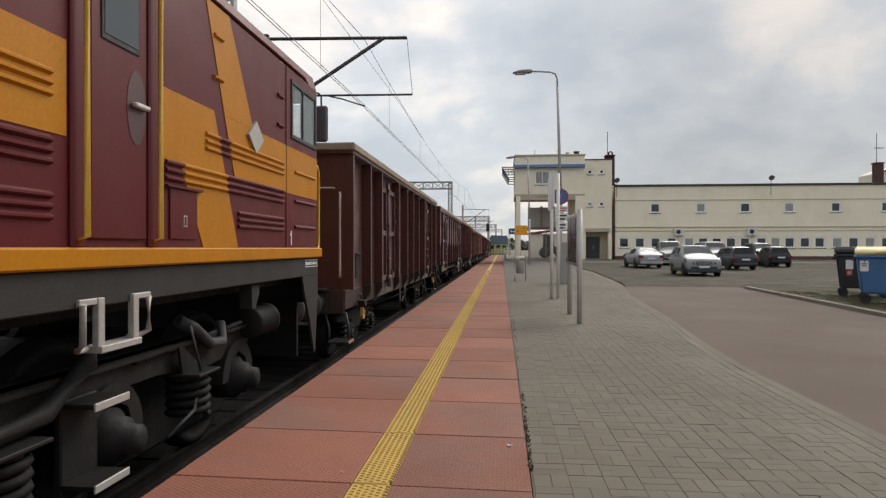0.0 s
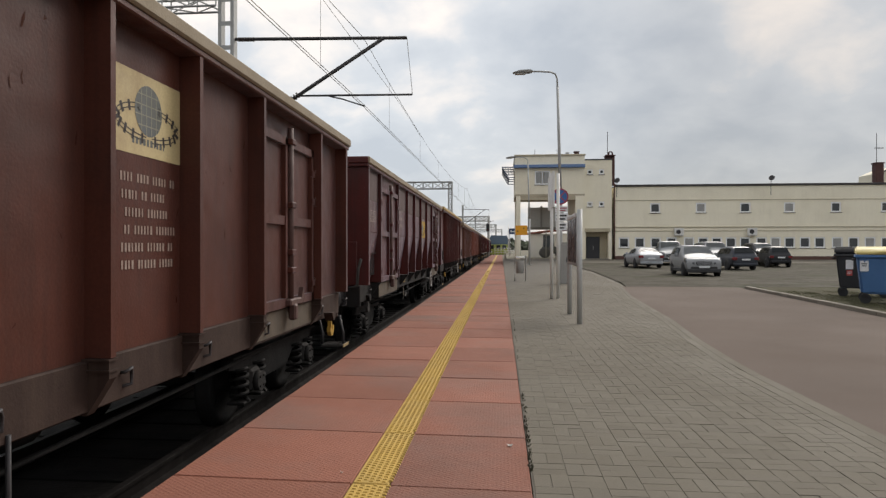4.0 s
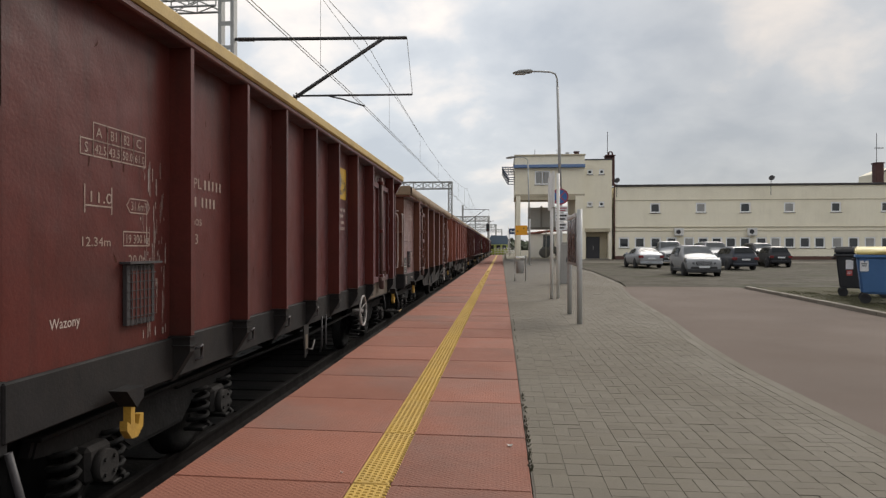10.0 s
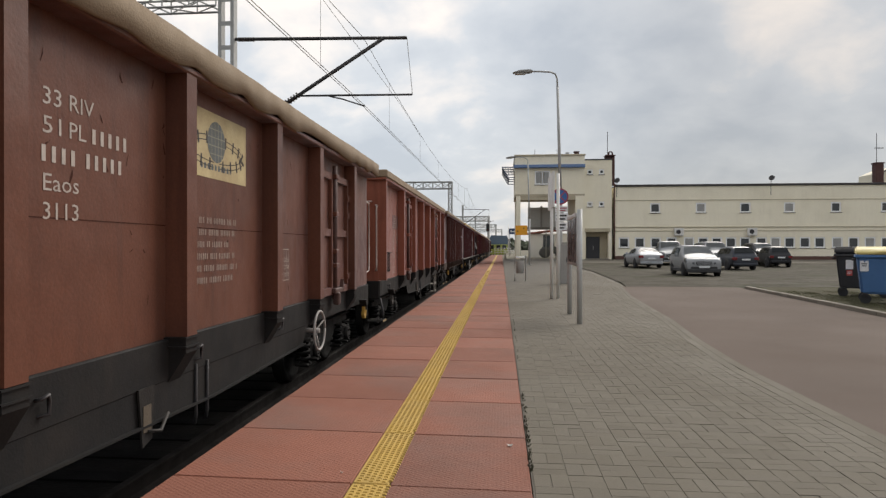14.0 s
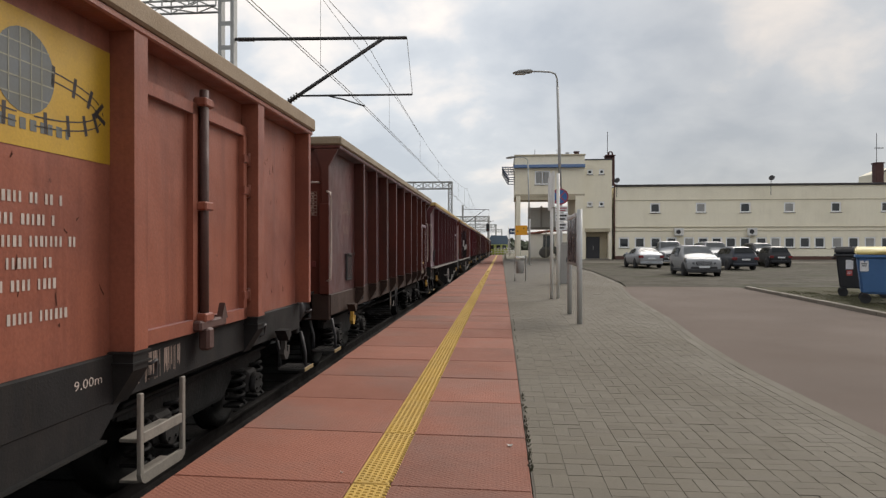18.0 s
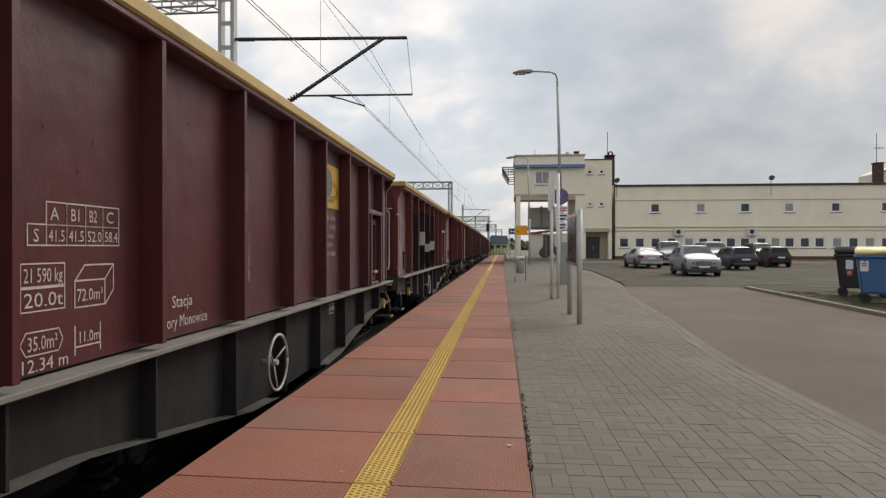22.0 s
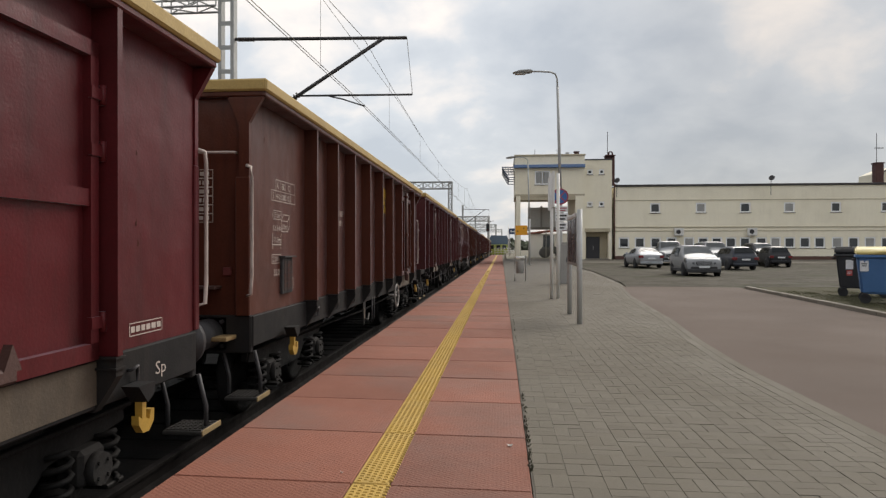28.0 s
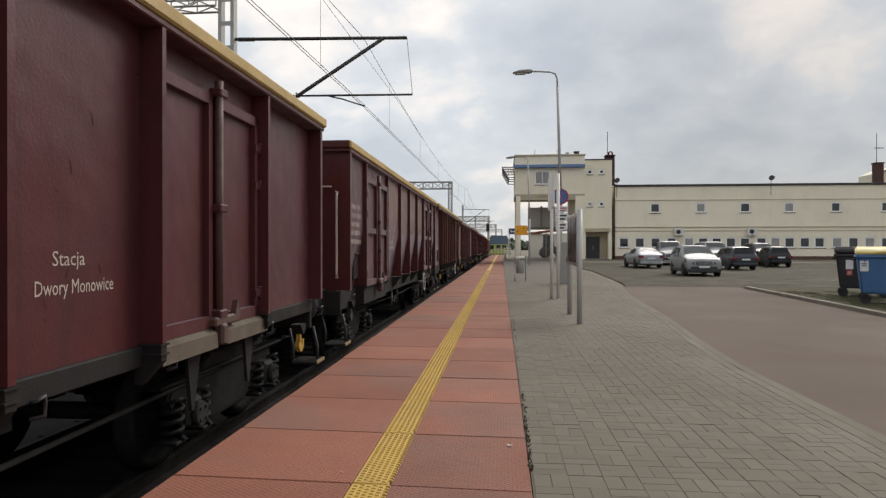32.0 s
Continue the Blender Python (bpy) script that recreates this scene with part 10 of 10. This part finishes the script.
    shapes([[(0.05, 0.34), (0.07, 0.33), (0.6, 0.52), (0.9, 0.68), (0.88, 0.69), (0.6, 0.54)], [(0.3, 0.3), (0.5, 0.34), (0.78, 0.46), (0.5, 0.40)]], at(y, 6), SIDE, M_TAGBLACK, w, "painted_tag")
    shapes([[(0.66, 1.46), (0.98, 1.22), (1.10, 1.02), (1.26, 1.10), (1.24, 0.36), (1.10, 0.30), (1.10, 0.66), (1.0, 0.84), (0.95, 0.72), (1.0, 1.05), (0.88, 1.28)], [(0.0, 0.42), (0.5, 0.54), (0.62, 0.62), (0.48, 0.64), (0.22, 0.58), (0.0, 0.60)]], at(y, 3.5), SIDE, M_TAGSILVER, w, "painted_tag")
    shapes([[(0.42 + 0.05 * k, 1.78 + 0.03 * (k % 2)), (0.435 + 0.05 * k, 1.78 + 0.03 * (k % 2)), (0.46 + 0.05 * k, 1.90), (0.445 + 0.05 * k, 1.90)] for k in range(9)], at(y, 4), SIDE, M_TAGBLACK, w, "painted_scribble")
    # bay three: y 5.86 .. 7.14
    y = 5.86
    shapes([[(0.0, 1.5), (1.2, 1.6), (1.2, 1.78), (0.0, 1.66)]], at(y, 0), SIDE, M_TAGTEAL, w, "painted_tag")
    shapes([[(0.0, 0.16), (0.5, 0.10), (1.26, 0.14), (1.26, 1.52), (0.7, 1.58), (0.0, 1.46)]], at(y, 2), SIDE, M_TAGBLACK, w, "painted_tag")
    shapes([[(0.06, 0.45), (0.08, 1.12), (0.3, 1.36), (0.9, 1.46), (0.95, 1.1), (0.8, 0.5), (0.56, 0.44), (0.62, 0.95), (0.5, 1.05), (0.34, 0.9), (0.3, 0.45)]], at(y, 3), SIDE, M_TAGSILVER, w, "painted_tag")
    shapes([[(0.1, 1.14), (0.3, 1.2), (0.55, 1.10), (0.3, 1.14)]], at(y, 4), SIDE, M_TAGLIME, w, "painted_tag")
    for cx, cy, r in ((0.74, 1.36, 0.06), (0.5, 1.28, 0.04), (0.24, 0.98, 0.08), (0.7, 1.16, 0.04)):
        shapes([("o", cx, cy, r, r)], at(y, 5), SIDE, M_TAGBLACK, w, "painted_tag")
        shapes([("o", cx, cy, r * 0.66, r * 0.66)], at(y, 6), SIDE, M_TAGSILVER, w, "painted_tag")
    shapes([[(0.92, 0.40), (0.98, 1.30), (1.2, 1.44), (1.2, 0.32)], [(0.0, 0.5), (0.05, 1.2), (0.10, 1.1), (0.08, 0.5)]], at(y, 3.5), SIDE, M_TAGSILVER, w, "painted_tag")
    shapes([[(0.33, 0.5), (0.37, 0.5), (0.46, 0.98), (0.42, 1.0)], [(0.95, 0.5), (0.99, 0.46), (1.1, 1.0), (1.06, 1.04)]], at(y, 5), SIDE, M_TAGBLACK, w, "painted_tag")
    # the paint runs over the posts between the bays
    for py, z0, z1, mat in ((4.13, 1.35, 1.95, M_TAGBLACK), (4.13, 1.95, 2.35, M_TAGSILVER), (5.55, 1.24, 1.75, M_TAGBLACK), (5.55, 1.75, 2.0, M_TAGSILVER), (5.55, 2.0, 2.35, M_TAGBLACK), (6.95, 1.4, 1.8, M_TAGBLACK), (6.95, 1.8, 2.1, M_TAGSILVER)):
        part("painted_tag", box(B(), WALL + 0.01, HW + 0.002, py - 0.0315, py - 0.029, z0, z1), mat, w)
        part("painted_tag", box(B(), HW + 0.0005, HW + 0.003, py - 0.026, py + 0.026, z0 + 0.05, z1), mat, w)
    logo(w, 7.3, 8.4, 2.5, 3.05, M_LOGODULL)
    lines(w, 7.4, 8.3, 1.95, 2.4, 4, 141, M_MARK)
    shapes([[(0.05, 0.05), (0.2, 0.7), (0.5, 0.9), (0.75, 0.6), (0.5, 0.1)]], (WALL + 0.004, oy(w, 7.3), 1.25), SIDE, M_TAGSILVER, w, "painted_tag")
    shapes([[(0.15, 0.1), (0.35, 0.7), (0.4, 0.68), (0.25, 0.1)], [(0.35, 0.1), (0.52, 0.7), (0.56, 0.66), (0.45, 0.1)]], (WALL + 0.0055, oy(w, 7.3), 1.25), SIDE, M_TAGBLACK, w, "painted_tag")
    # hazy pale spray under the scribbles, and dark strips on the post flanks: spray with the flanks' shade painted in
    shapes([[(0.02, 0.02), (0.66, 0.04), (0.66, 1.42), (0.50, 1.62), (0.42, 1.10), (0.20, 0.80), (0.05, 0.62)]], at(2.0, 0), SIDE, M_TAGHAZE, w, "painted_tag")
    for py in (4.13, 5.55, 6.95):
        part("painted_tag", box(B(), WALL + 0.006, HW - 0.004, py - 0.0285, py - 0.0262, 1.24, 2.95), M_FLANKSHADE, w)
    part("painted_tag", box(B(), WALL + 0.006, HW - 0.004, 2.75 - 0.0285, 2.75 - 0.0262, 1.24, 2.8), M_FLANKSHADE, w)
    # scribbles
    rnd = random.Random(77)
    for y0, z0, n, mat, hh in ((1.58, 1.30, 26, M_TAGSILVER, 0.40), (2.05, 1.28, 34, M_TAGBLACK, 0.75)):
        ps = []
        for k in range(n):
            a, b = (rnd.uniform(0, 0.55), rnd.uniform(0, hh)), rnd.uniform(0.8, 2.3)
            ln = rnd.uniform(0.08, 0.3)
            dx, dy = math.cos(b) * ln, math.sin(b) * ln
            ps.append([(a[0], a[1]), (a[0] + 0.02, a[1]), (a[0] + dx + 0.02, a[1] + dy), (a[0] + dx, a[1] + dy)])
        shapes(ps, (WALL + 0.003, oy(w, y0), z0), SIDE, mat, w, "painted_scribble")


build_marks()
build_pavers()


# ---- what moves: the whole train rolls, its wheels turn ----
def motions():
    times = [0.5 * k for k in range(65)]
    for v, y0 in VEHICLES:
        walk(v, [(t, LINE @ pose(TRACK_X, y0 - run(t), RAIL_Z)) for t in times])
    fine = [0.1 * k for k in range(321)]
    dist = [run(t) for t in fine]
    for ob, y, r in WHEELSETS:
        walk(ob, [(t, pose(0, y, r, math.degrees(d / r))) for t, d in zip(fine, dist)])


motions()
